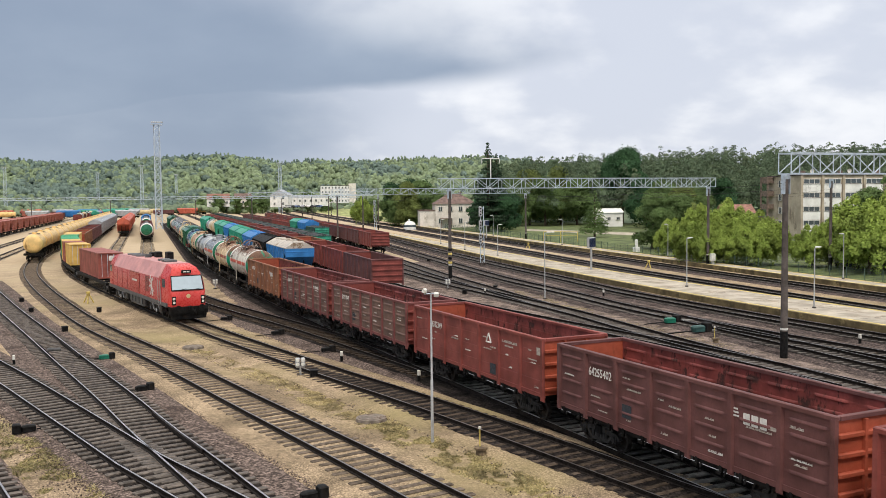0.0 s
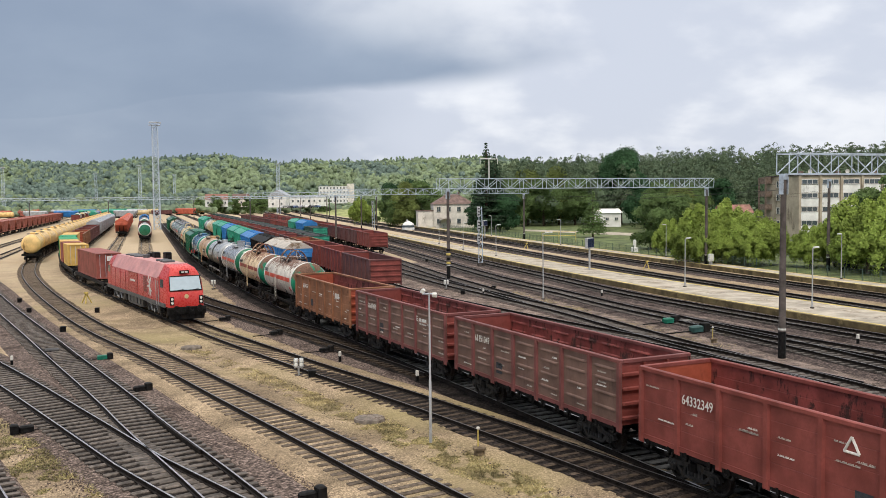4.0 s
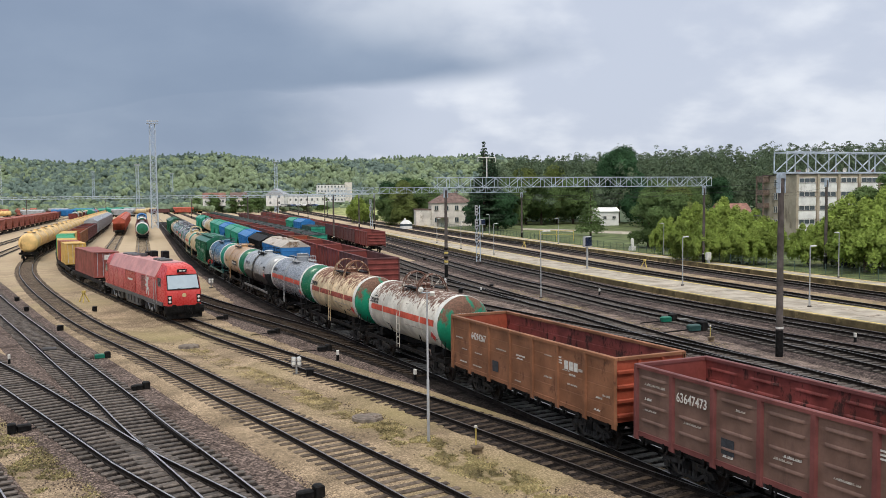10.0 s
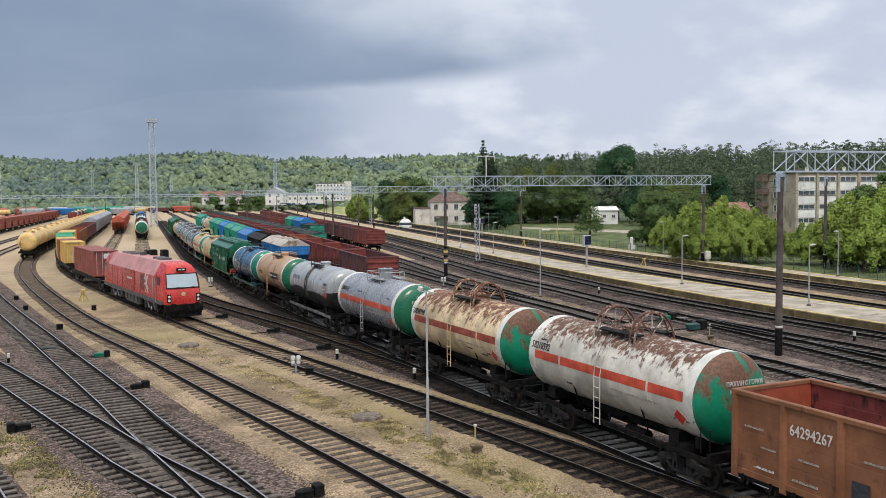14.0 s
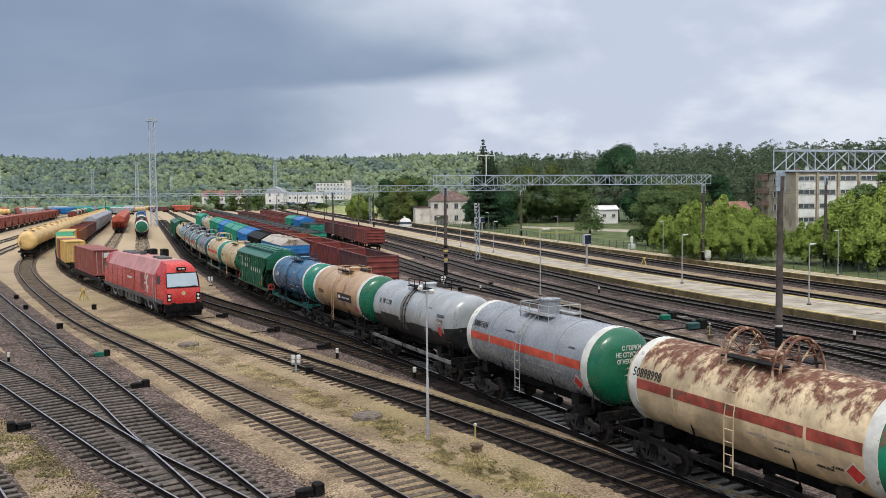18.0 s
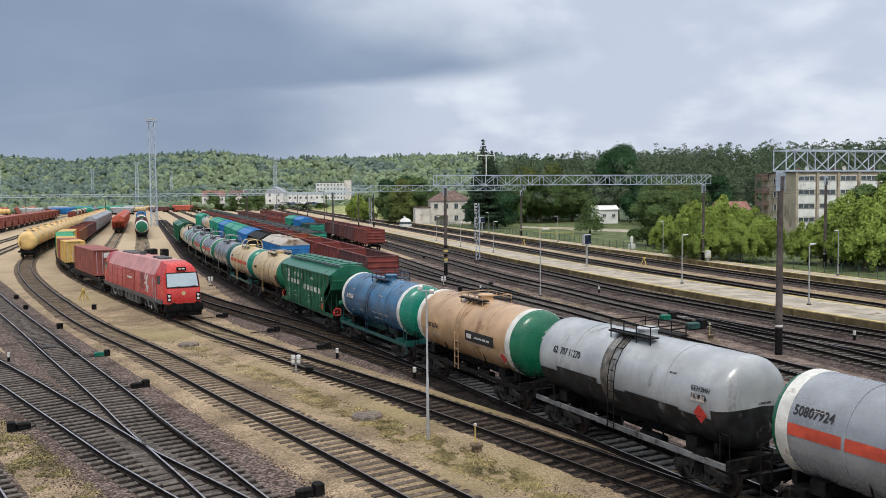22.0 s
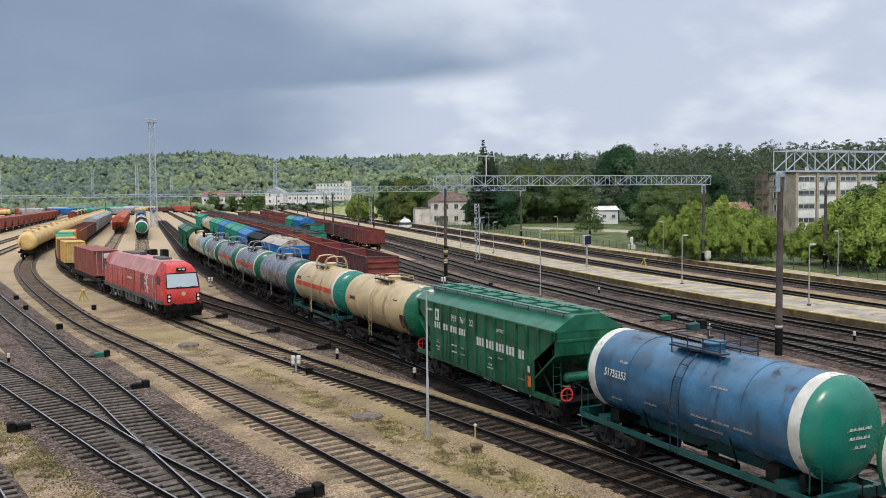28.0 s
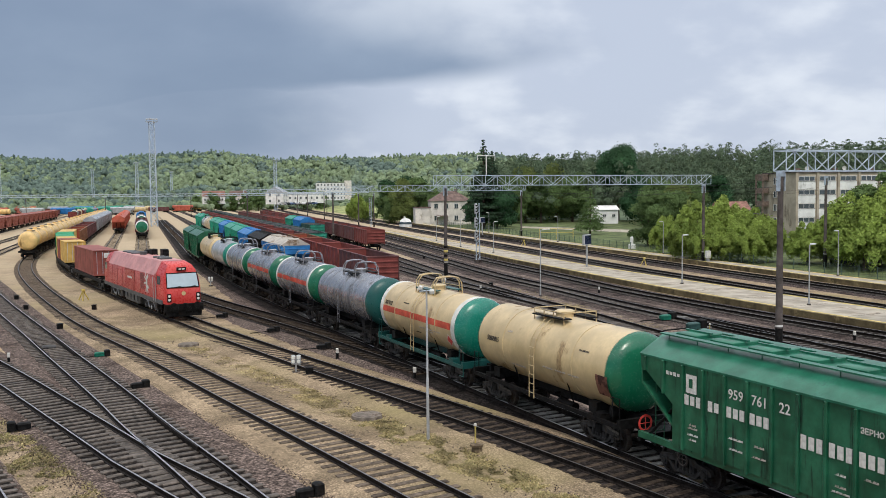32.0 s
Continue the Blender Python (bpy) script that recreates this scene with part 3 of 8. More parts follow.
def scatter_stones(name, label, mat, edges, seed):
    """Loose ballast stones strewn along the edges of the beds."""
    rng = random.Random(seed)
    g = Geo()
    for key, off, y0, y1, spread_m, n in edges:
        f = TRACKS[key]
        for _ in range(n):
            y = rng.uniform(y0, y1)
            o = off + math.copysign(abs(rng.gauss(0, spread_m)), off) - math.copysign(.15, off)
            r = rng.uniform(.018, .045)
            x = f(y) + o
            g.add([(x - r, y, 0), (x, y - r * rng.uniform(.6, 1.1), 0), (x + r, y, 0), (x, y + r * rng.uniform(.6, 1.1), 0), (x + rng.uniform(-.3, .3) * r, y, r * rng.uniform(.7, 1.3))],
                  [(0, 1, 4), (1, 2, 4), (2, 3, 4), (3, 0, 4)])
    g.v = [(x, y, z + GROUND_Z + .005) for x, y, z in g.v]
    tagged(new(name, g.mesh(name, mat, False)), label, "gravel", kind="stuff")


scatter_stones("loose_ballast", "loose brown ballast stones strewn on the sand", M_BALLAST,
               [("c_one", 2.7, 18, 70, .55, 5200), ("c_two", -2.1, 22, 60, .6, 3600), ("loco", -2.0, 16, 46, .5, 1500), ("loco", 2.0, 24, 60, .5, 1200), ("yellow", -2.0, 20, 60, .5, 1200), ("yellow", 1.9, 20, 60, .5, 1200)], 21)

# ---- island platform and side platform ----
PLAT = spline([(0, 50.4), (20, 50.8), (40, 51.3), (56, 52.5), (82, 56), (108, 60.4), (139, 66.5), (170, 72.8), (207, 80.3), (240, 87)])
PLAT_FAR = spline([(0, 55.4), (20, 56.4), (46, 58.2), (63.4, 59.9), (91.4, 63.4), (121, 68.9), (153, 74.2), (207, 83.5), (240, 89)])
PLAT2 = spline([(0, 65), (40, 70.2), (58.5, 72.9), (83.5, 77.3), (125, 85), (162, 92.3), (209, 101.8), (276, 115.5)])


def platform(fa, fb, y0, y1, top, label):
    g, e = Geo(), Geo()
    n = int((y1 - y0) / 3)
    ys = [y0 + (y1 - y0) * i / n for i in range(n + 1)]
    vs = []
    for y in ys:
        vs += [(fa(y), y, GROUND_Z - .05), (fa(y), y, top), (fb(y), y, top), (fb(y), y, GROUND_Z - .05)]
    fs = [(4 * i + j, 4 * i + j + 1, 4 * i + j + 5, 4 * i + j + 4) for i in range(n) for j in range(3)]
    fs += [(3, 2, 1, 0), tuple(4 * n + j for j in range(4))]
    g.add(vs, [f[::-1] for f in fs])
    pl = thing("platform", Matrix(), label, "platform", kind="structure")
    part("platform_slab", g, M_PLATFORM, pl)
    for f, lo, hi in ((fa, .3, .62), (fb, -.62, -.3)):
        e = Geo()
        strip(e, f, y0, y1, lo, hi, top + .006, 3)
        part("edge_line", e, M_YELLOW, pl, "worn yellow safety line")
    for f, lo, hi in ((fa, -.02, .38), (fb, -.38, .02)):      # kerb stones; the dark colour is moss plus painted shade of the face
        e = Geo()
        bar_along(e, f, y0, y1, 0, [(lo, GROUND_Z - .05), (hi, GROUND_Z - .05), (hi, top + .004), (lo, top + .004)], 3)
        part("edge_paving", e, M_EDGEPAVE, pl, "mossy brown edge paving with shade in its colour")
    for i in range(0, n):
        j = Geo()
        y = ys[i]
        j.box((fa(y) + fb(y)) / 2, y, top + .002, fb(y) - fa(y) - .1, .06, .004)
        if i % 2 == 0:
            part("slab_joint", j, M_CONCRETE, pl)
    return pl


platform(PLAT, PLAT_FAR, 2, 238, .2, "long low concrete island platform between tracks")
platform(PLAT2, lambda y: PLAT2(y) + 3.2, 2, 276, .2, "narrow concrete side platform by the fence")
g = Geo()
strip(g, lambda y: PLAT2(y) + 3.2, 0, 290, 0, 160, GROUND_Z + .03, 6)
tagged(new("grass_verge", g.mesh("grass_verge", M_GRASS)), "mown green grass behind the platform", "grass", kind="structure")

M_INWALL = material("worn_red_lining", (0.2, 0.04, 0.034), .6, 0, .2, 1.2, .25, 30, (0.06, 0.025, 0.022), .34, 2.4, .5, edge=.1)

# ---- wagons: local +y points away from the viewer, rail head at z 0 ----
MOVERS = []      # (wagon, offset along the train)
SPINNERS = []


def wheel_mesh():
    g = Geo()
    for s in (-1, 1):
        g.lathe([(0.0, s * .86), (.1, s * .86), (.13, s * .82), (.2, s * .8), (.39, s * .78), (.4, s * .86), (.475, s * .86), (.477, s * .735), (.505, s * .73), (.505, s * .7), (.4, s * .7), (.1, s * .74), (.09, s * .6)], 20, "x")
    g.rod((-.75, 0, 0), (.75, 0, 0), .085, 10)
    for s in (-1, 1):
        for i in range(3):
            a = i * 2.094
            g.rod((s * .855, .06 * math.cos(a), .06 * math.sin(a)), (s * .875, .06 * math.cos(a), .06 * math.sin(a)), .016, 5)
        for i in range(2):
            a = i * math.pi
            g.rod((s * .78, .3 * math.cos(a), .3 * math.sin(a)), (s * .8, .3 * math.cos(a), .3 * math.sin(a)), .03, 6)
    return g.mesh("wheelset", M_WHEEL)


def side_frame_mesh():
    g = Geo()
    top = [(-1.22, .5), (-1.12, .66), (-.62, .72), (-.45, .82), (.45, .82), (.62, .72), (1.12, .66), (1.22, .5), (1.0, .4), (.8, .52), (.42, .58), (-.42, .58), (-.8, .52), (-1.0, .4)]
    g.prism([(a, b) for a, b in top], -.07, .07, "x")
    g.prism([(-.8, .5), (-.5, .24), (.5, .24), (.8, .5), (.66, .52), (.42, .34), (-.42, .34), (-.66, .52)], -.06, .06, "x")
    for y in (-.4, .4):
        g.box(0, y, .46, .12, .09, .32)
    for y in (-.24, -.08, .08, .24):
        g.rod((0, y, .34), (0, y, .6), .065, 8)
    for y in (-.925, .925):
        g.box(0, y, .475, .2, .3, .26)
        g.lathe([(0, -.14), (.09, -.14), (.11, -.1), (.11, .1)], 10, "x", (0, y, .475))
    return g.mesh("side_frame", M_BOGIE)


WHEEL = wheel_mesh()
SIDE_FRAME = side_frame_mesh()
BOLSTER = Geo().cbox(0, 0, .66, 2.3, .4, .3, .04).box(0, 0, .88, .9, .5, .2).box(0, -.7, .5, 1.5, .08, .1).box(0, .7, .5, 1.5, .08, .1).mesh("bolster", M_BLACK)


def far_bogie_mesh():
    g = Geo()
    for y in (-.925, .925):
        for s in (-1, 1):
            g.lathe([(0, s * .8), (.475, s * .82), (.475, s * .7)], 14, "x", (0, y, .475))
    for s in (-1, 1):
        g.prism([(-1.2, .5), (-1.1, .66), (-.5, .8), (.5, .8), (1.1, .66), (1.2, .5), (.6, .28), (-.6, .28)], s * 1.0 - .06, s * 1.0 + .06, "x")
    g.box(0, 0, .7, 2, .5, .3)
    return g.mesh("bogie", M_BLACK)


FAR_BOGIE = far_bogie_mesh()


def bogie(parent, y, spin=True):
    """A two-axle freight bogie."""
    b = part("bogie", BOLSTER, None, parent, at=pose(0, y, 0))
    for s in (-1, 1):
        part("side_frame", SIDE_FRAME, None, b, at=pose(s * 1.02, 0, 0))
    for d in (-.925, .925):
        w = part("wheelset", WHEEL, None, b, at=pose(0, d, .475))
        if spin:
            SPINNERS.append((w, (0, d, .475)))
    return b


def coupler(parent, y, s, mat=M_BLACK):
    g = Geo()
    g.box(0, y - s * .35, 1.04, .16, .7, .2).cbox(0, y - s * .02, 1.04, .34, .3, .36, .05).box(.12, y + s * .1, 1.04, .12, .2, .3)
    part("coupler", g, mat, parent)
    h = Geo()
    h.path([(.32, y - s * .3, .95), (.34, y - s * .1, .72), (.2, y, .6)], .03, 6)
    part("brake_hose", h, M_BLACK, parent)


def gondola(m, mat, inner, end_mat, label, near=True, load=None, ribs=True, spin=True, half=6.42, posts=7, group="open wagons", frame_mat=None):
    """Open-topped steel wagon, 13.92 m over couplers."""
    w = thing("gondola_wagon", m, label, "freight wagon", group)
    hw, z0, z1 = 1.44, 1.25, 3.42
    frame_mat = frame_mat or mat
    bay = 2 * half / posts
    for s in (-1, 1):
        g = Geo()
        emboss = ribs and near
        ys = []
        for i in range(posts):
            ys += [(-half + (i + u) * bay, o) for u, o in ((0, 0), (.17, 0), (.2, 1), (.8, 1), (.83, 0))] if emboss else [(-half + i * bay, 0)]
        ys.append((half, 0))
        zs = [(z0, 0)]
        for zz in (1.72, 2.22, 2.72, 3.12) if emboss else ((1.8, 2.4, 2.95) if near else ()):
            zs += [(zz - .05, 0), (zz - .035, 1), (zz + .02, 1), (zz + .05, 0)] if emboss else [(zz - .012, 0), (zz, -.25), (zz + .012, 0)]
        zs.append((z1, 0))
        loop = [(z, o, 1) for z, o in zs] + [(z, o, -1) for z, o in zs[::-1]]
        for yv, oy in ys:
            for z, oz, t in loop:
                g.v.append((s * hw + t * (.02 + .042 * (oz * oy if emboss else max(oz, -.3))), yv, z))
        k = len(loop)
        g.f = [(i * k + j, (i + 1) * k + j, (i + 1) * k + (j + 1) % k, i * k + (j + 1) % k) for i in range(len(ys) - 1) for j in range(k)]
        g.f += [tuple(range(k)), tuple((len(ys) - 1) * k + j for j in range(k))[::-1]]
        wall = part("side_wall", g, mat, w)
        if near:
            wall.data.materials.append(M_INWALL)
            nz = len(zs)
            for pi, pl in enumerate(wall.data.polygons):
                if pi < (len(ys) - 1) * k and (nz <= pi % k < k - 1 if s > 0 else pi % k < nz - 1):
                    pl.material_index = 1
        q = Geo()
        q.box(s * (hw + .005), 0, z0 - .02, .1, 2 * half, .16)
        part("sill", q, frame_mat, w)
        joined = Geo()
        for i in range(posts + 1):
            yc = -half + i * bay
            yc = max(-half + .07, min(half - .07, yc))
            p = Geo()
            p.add([(s * (hw + .02), yc - .11, z0 - .25), (s * (hw + .02), yc + .11, z0 - .25), (s * (hw + .02), yc + .11, z1), (s * (hw + .02), yc - .11, z1),
                   (s * (hw + .11), yc - .07, z0 - .2), (s * (hw + .11), yc + .07, z0 - .2), (s * (hw + .1), yc + .07, z1), (s * (hw + .1), yc - .07, z1)],
                  [(4, 5, 6, 7), (0, 4, 7, 3), (1, 2, 6, 5), (0, 1, 5, 4), (3, 7, 6, 2)])
            if near:
                part("post", p, frame_mat, w)
            else:
                joined.add(p.v, p.f)
        if not near:
            part("side_stiffening", joined, mat, w, kind="stuff")
        if near:
            h = Geo()
            for i in range(posts):
                for d in (-.28, .28):
                    yc = -half + (i + .5 + d) * bay
                    h.box(s * (hw + .02), yc, z0 - .2, .08, .1, .26).box(s * (hw + .05), yc + .05, z0 - .3, .1, .2, .08)
                    h.rod((s * (hw - .1), yc - .1, z0 - .12), (s * (hw + .06), yc - .16, z0 - .36), .03, 5)
                h.box(s * (hw - .02), -half + (i + .5) * bay, z0 - .17, .05, bay * .8, .14)
            part("hatch_gear", h, M_BLACK, w, kind="stuff")
    r = Geo()
    for s in (-1, 1):
        r.cbox(s * (hw + .01), 0, z1 + .03, .16, 2 * half + .04, .12, .02)
    for s in (-1, 1):
        r.cbox(0, s * (half - .04), z1 + .032, 2 * hw - .14, .14, .12, .02)
    part("top_rim", r, frame_mat, w)
    for s in (-1, 1):
        e = Geo()
        e.box(0, s * (half - .06), (z0 + z1) / 2, 2 * hw, .05, z1 - z0)
        for zz in (1.5, 2.0, 2.5, 3.0):
            e.cbox(0, s * (half - .0), zz, 2 * hw - .05, .12, .12, .03)
        if near:
            for x in (-.5, .5):
                e.box(x, s * (half + .02), (z0 + z1) / 2, .1, .1, z1 - z0 - .1)
        part("end_wall", e, end_mat, w)
        if near:
            ld = Geo()
            for x in (.85, 1.2):
                ld.rod((x, s * (half + .14), 1.0), (x, s * (half + .14), 3.3), .018, 5)
            for i in range(6):
                ld.rod((.85, s * (half + .14), 1.2 + .38 * i), (1.2, s * (half + .14), 1.2 + .38 * i), .014, 5)
            part("ladder", ld, end_mat, w)
    fl = Geo().box(0, 0, z0 + .02, 2 * hw - .04, 2 * half - .14, .06)
    part("floor", fl, inner, w)
    u = Geo().box(0, 0, z0 - .2, .5, 2 * half + .2, .34)
    for y in (-4.32, 4.32):
        u.box(0, y, z0 - .14, 2.5, .5, .2)
    if near:
        for y in (-2, 0, 2):
            u.box(0, y, z0 - .14, 2.7, .16, .2)
        u.rod((.4, 1.2, .75), (.4, 2.0, .75), .2, 10)
        u.rod((-.5, -1.8, .8), (-.5, -.6, .8), .16, 10)
    part("underframe", u, M_BLACK, w)
    if load:
        part("load", load, None, w, "dark ballast heap inside")
    for y in (-4.32, 4.32):
        if near:
            bogie(w, y, spin)
        else:
            part("bogie", FAR_BOGIE, None, w, at=pose(0, y, 0))
    if near:
        for s in (-1, 1):
            coupler(w, s * 6.96, s)
    return w


TANK_R, TANK_Z = 1.44, 2.71      # radius of the shells, height of their axis


def tank_wagon(m, mat, label, near=True, ends=None, band=None, stripe=None, hoops=0, rad=TANK_R, half=5.3, spin=True, frame=None, cage="rail", belly=None, group="tank wagons", coup=6.01, straps=2, dome=False, zc=TANK_Z, sill=None, top_mat=None, rungs=None):
    """Cylindrical tank wagon, 12.02 m over couplers."""
    w = thing("tank_wagon", m, label, "tank wagon", group)
    ends = ends or (mat, mat)
    frame = frame or M_BLACK
    nn = 40 if near else 18
    g = Geo().lathe([(rad, -half + .55), (rad, half - .55)], nn, "y", (0, 0, zc))
    sh = part("shell", g, mat, w)
    for s, em in ((-1, ends[0]), (1, ends[1])):
        prof = [(rad + .002, half - .58)]
        for i in range(1, 9 if near else 5):
            a = i / (8 if near else 4) * math.pi / 2
            prof.append((max(.001, rad * math.cos(a) ** .62), half - .55 + .55 * math.sin(a)))
        if s > 0:
            g = Geo().lathe(prof, nn, "y", (0, 0, zc))
        else:
            g = Geo().lathe([(r, -h) for r, h in prof][::-1], nn, "y", (0, 0, zc))
        part("end_cap", g, em if near or not band else band, w)
        if band and not near:
            part("end_disc", Geo().lathe([(rad * .86, s * (half - .1)), (rad * .5, s * (half + .05)), (.001, s * (half + .07))][::s], nn, "y", (0, 0, zc)), em, w)
        if band:
            b = Geo().lathe([(rad + .001, -.2), (rad + .014, -.19), (rad + .014, .19), (rad + .001, .2)], nn, "y", (0, s * (half - .72), zc))
            part("band", b, band, w, "painted ring at the tank end")
    if stripe:
        for s in (0, math.pi):
            c = .06 if s == 0 else math.pi - .06
            b = Geo().lathe([(rad + .006, -half + .95), (rad + .006, half - .95)], 4, "y", (0, 0, zc), c - .11, c + .11)
            part("stripe", b, stripe, w, "orange-red stripe along the shell")
    if belly:
        b = Geo().lathe([(rad + .022, -half + .5), (rad + .022, half - .5)], 30, "y", (0, 0, zc), math.pi * 1.08, math.pi * 1.92)
        part("belly", b, belly, w, "black-painted lower half of the shell")
        dome_line = [(max(.001, (rad + .01) * math.cos(i * math.pi / 16) ** .62), half - .55 + .558 * math.sin(i * math.pi / 16)) for i in range(9)]
        part("end_belly", Geo().lathe([(rr0, -hh0) for rr0, hh0 in dome_line][::-1], 24, "y", (0, 0, zc), math.pi * 1.02, math.pi * 1.98), belly, w, "black-painted lower half of the end")
    if near:
        for k in range(straps):
            y = -2.6 + 5.2 * k / max(1, straps - 1)
            b = Geo().lathe([(rad + .001, -.05), (rad + .018, -.045), (rad + .018, .045), (rad + .001, .05)], nn, "y", (0, y, zc))
            part("weld_ring", b, mat, w)
    top = zc + rad
    d = Geo()
    d.lathe([(.36, -.12), (.36, .14), (.4, .15), (.4, .2), (.3, .25), (.001, .27)], 16, "z", (0, 0, top))
    if dome:
        d.lathe([(.42, -.1), (.42, .5), (.46, .52), (.46, .58), (.0, .62)], 16, "z", (0, 0, top))
    part("hatch", d, mat, w)
    rr = .022 if near else .04
    c = Geo()
    if hoops:
        for yc in (-1.05, 1.05) if hoops == 2 else ():      # tall pipe arches
            for k in (-.14, .14):
                c.path([(-.8, yc + k, top - .4), (-.74, yc + k, top + .4), (-.55, yc + k, top + .66), (-.2, yc + k, top + .72), (.2, yc + k, top + .72), (.55, yc + k, top + .66), (.74, yc + k, top + .4), (.8, yc + k, top - .4)], rr * 1.5, 6)
            for x, z in ((-.6, .62), (0, .72), (.6, .62), (-.77, .1), (.77, .1)):
                c.rod((x, yc - .14, top + z), (x, yc + .14, top + z), rr, 5)
        for yc in (-1.05, 1.05) if hoops == 1 else ():
            for k, r0 in ((-.13, .86), (.13, .86)):
                c.path([(-r0 * math.cos(a), yc + k, top - .3 + 1.1 * math.sin(a)) for a in [math.pi * i / 12 for i in range(13)]], rr * 2.0, 6)
            for i in range(1, 12, 2):
                a = math.pi * i / 12
                c.rod((-.86 * math.cos(a), yc - .13, top - .3 + 1.1 * math.sin(a)), (-.86 * math.cos(a), yc + .13, top - .3 + 1.1 * math.sin(a)), rr, 5)
            for a in (.9, 1.57, 2.24):
                c.rod((0, yc, top + .02), (-.86 * math.cos(a), yc, top - .3 + 1.1 * math.sin(a)), rr * 1.2, 5)
            c.rod((-.75, yc, top + .25), (.75, yc, top + .25), rr, 5)
        for x in (-.7, .7):
            c.rod((x, -1.05, top + .2), (x, 1.05, top + .2), rr, 5)
    elif cage in ("rail", "own"):
        rt = top + (.26 if cage == "own" else .4)
        for x in (-.75, .75):
            for y in (-1.1, -.35, .35, 1.1):
                c.rod((x, y, top - .25), (x, y, rt), rr, 5)
            c.rod((x, -1.1, rt), (x, 1.1, rt), rr, 5).rod((x, -1.1, top + .1), (x, 1.1, top + .1), rr, 5)
        for y in (-1.1, 1.1):
            c.rod((-.75, y, rt), (.75, y, rt), rr, 5)
    if c.v:
        part("guard_rail", c, top_mat or (mat if hoops or cage == "own" else frame), w)
    pl = Geo().box(-.62, 0, top + .02, .4, 2.3, .05).box(.62, 0, top + .02, .4, 2.3, .05)
    part("walkway", pl, top_mat or frame, w)
    f = Geo()
    if near:
        for i in range(9):
            z, a = 1.2 + .36 * i, None
            dz = min(max(z - zc, -rad), rad)
            x = -(math.sqrt(max(0, rad * rad - dz * dz)) + .12) if z > zc else -rad - .12
            f.rod((x, -.18, z), (x, .18, z), .016, 5)
        for y in (-.18, .18):
            pts = [(-rad - .12, y, 1.0), (-rad - .12, y, zc)] + [(-(rad + .12) * math.cos(a), y, zc + (rad + .12) * math.sin(a)) for a in (.35, .7, 1.0, 1.25)]
            f.path(pts, .02, 5)
        part("ladder", f, rungs or (mat if cage == "own" or hoops else frame), w)
        v = Geo().lathe([(.18, 0), (.18, .3), (.1, .34), (.1, .55)], 10, "z", (0, 0, zc - rad - .5)).rod((-.5, 0, zc - rad - .2), (.5, 0, zc - rad - .2), .05, 6)
        part("drain_valve", v, M_BLACK, w)
    u = Geo().box(0, 0, 1.12, .5, 2 * coup - 1.1, .32)
    for s in (-1, 1):
        u.box(0, s * 4.1, 1.1, 2.6, .5, .3)
        u.box(0, s * (coup - .62), 1.12, 2.7, .16, .3)
    part("underframe", u, frame, w)
    for s in (-1, 1):
        sd = Geo().box(0, s * 3.6, 1.35, 2.3, .5, .4).box(0, s * 4.5, 1.35, 2.0, .16, .34)
        part("saddle", sd, M_BLACK, w)
        if near:
            for x in (-1.3, 1.3):
                hr = Geo()
                hr.path([(x, s * (coup - .6), .6), (x, s * (coup - .6), 2.0), (x, s * (coup - 1.0), 2.0), (x, s * (coup - 1.0), 1.2)], .022, 5)
                hr.rod((x, s * (coup - .6), .6), (x, s * (coup - 1.0), .6), .022, 5)
                part("handrail", hr, frame, w)
            coupler(w, s * coup, s)
    if near:
        for s in (-1, 1) if sill is not False else ():
            sl = Geo().box(s * 1.28, 0, 1.02, .1, 2 * coup - 1.4, .16)
            part("side_sill", sl, sill or frame, w)
        for s in (-1, 1):
            for y in (-2.0, 2.0):
                part("strap", Geo().rod((s * .9, y, 1.15), (s * (rad - .04), y, zc - .2), .03, 5), M_BLACK, w)
        part("brake_cylinder", Geo().rod((.4, .8, .8), (.4, 1.7, .8), .2, 10), M_BLACK, w)
        part("air_tank", Geo().rod((-.55, -1.6, .85), (-.55, -.5, .85), .17, 10), M_BLACK, w)
    for y in (-3.9, 3.9):
        if near:
            bogie(w, y, spin)
        else:
            part("bogie", FAR_BOGIE, None, w, at=pose(0, y, 0))
    return w


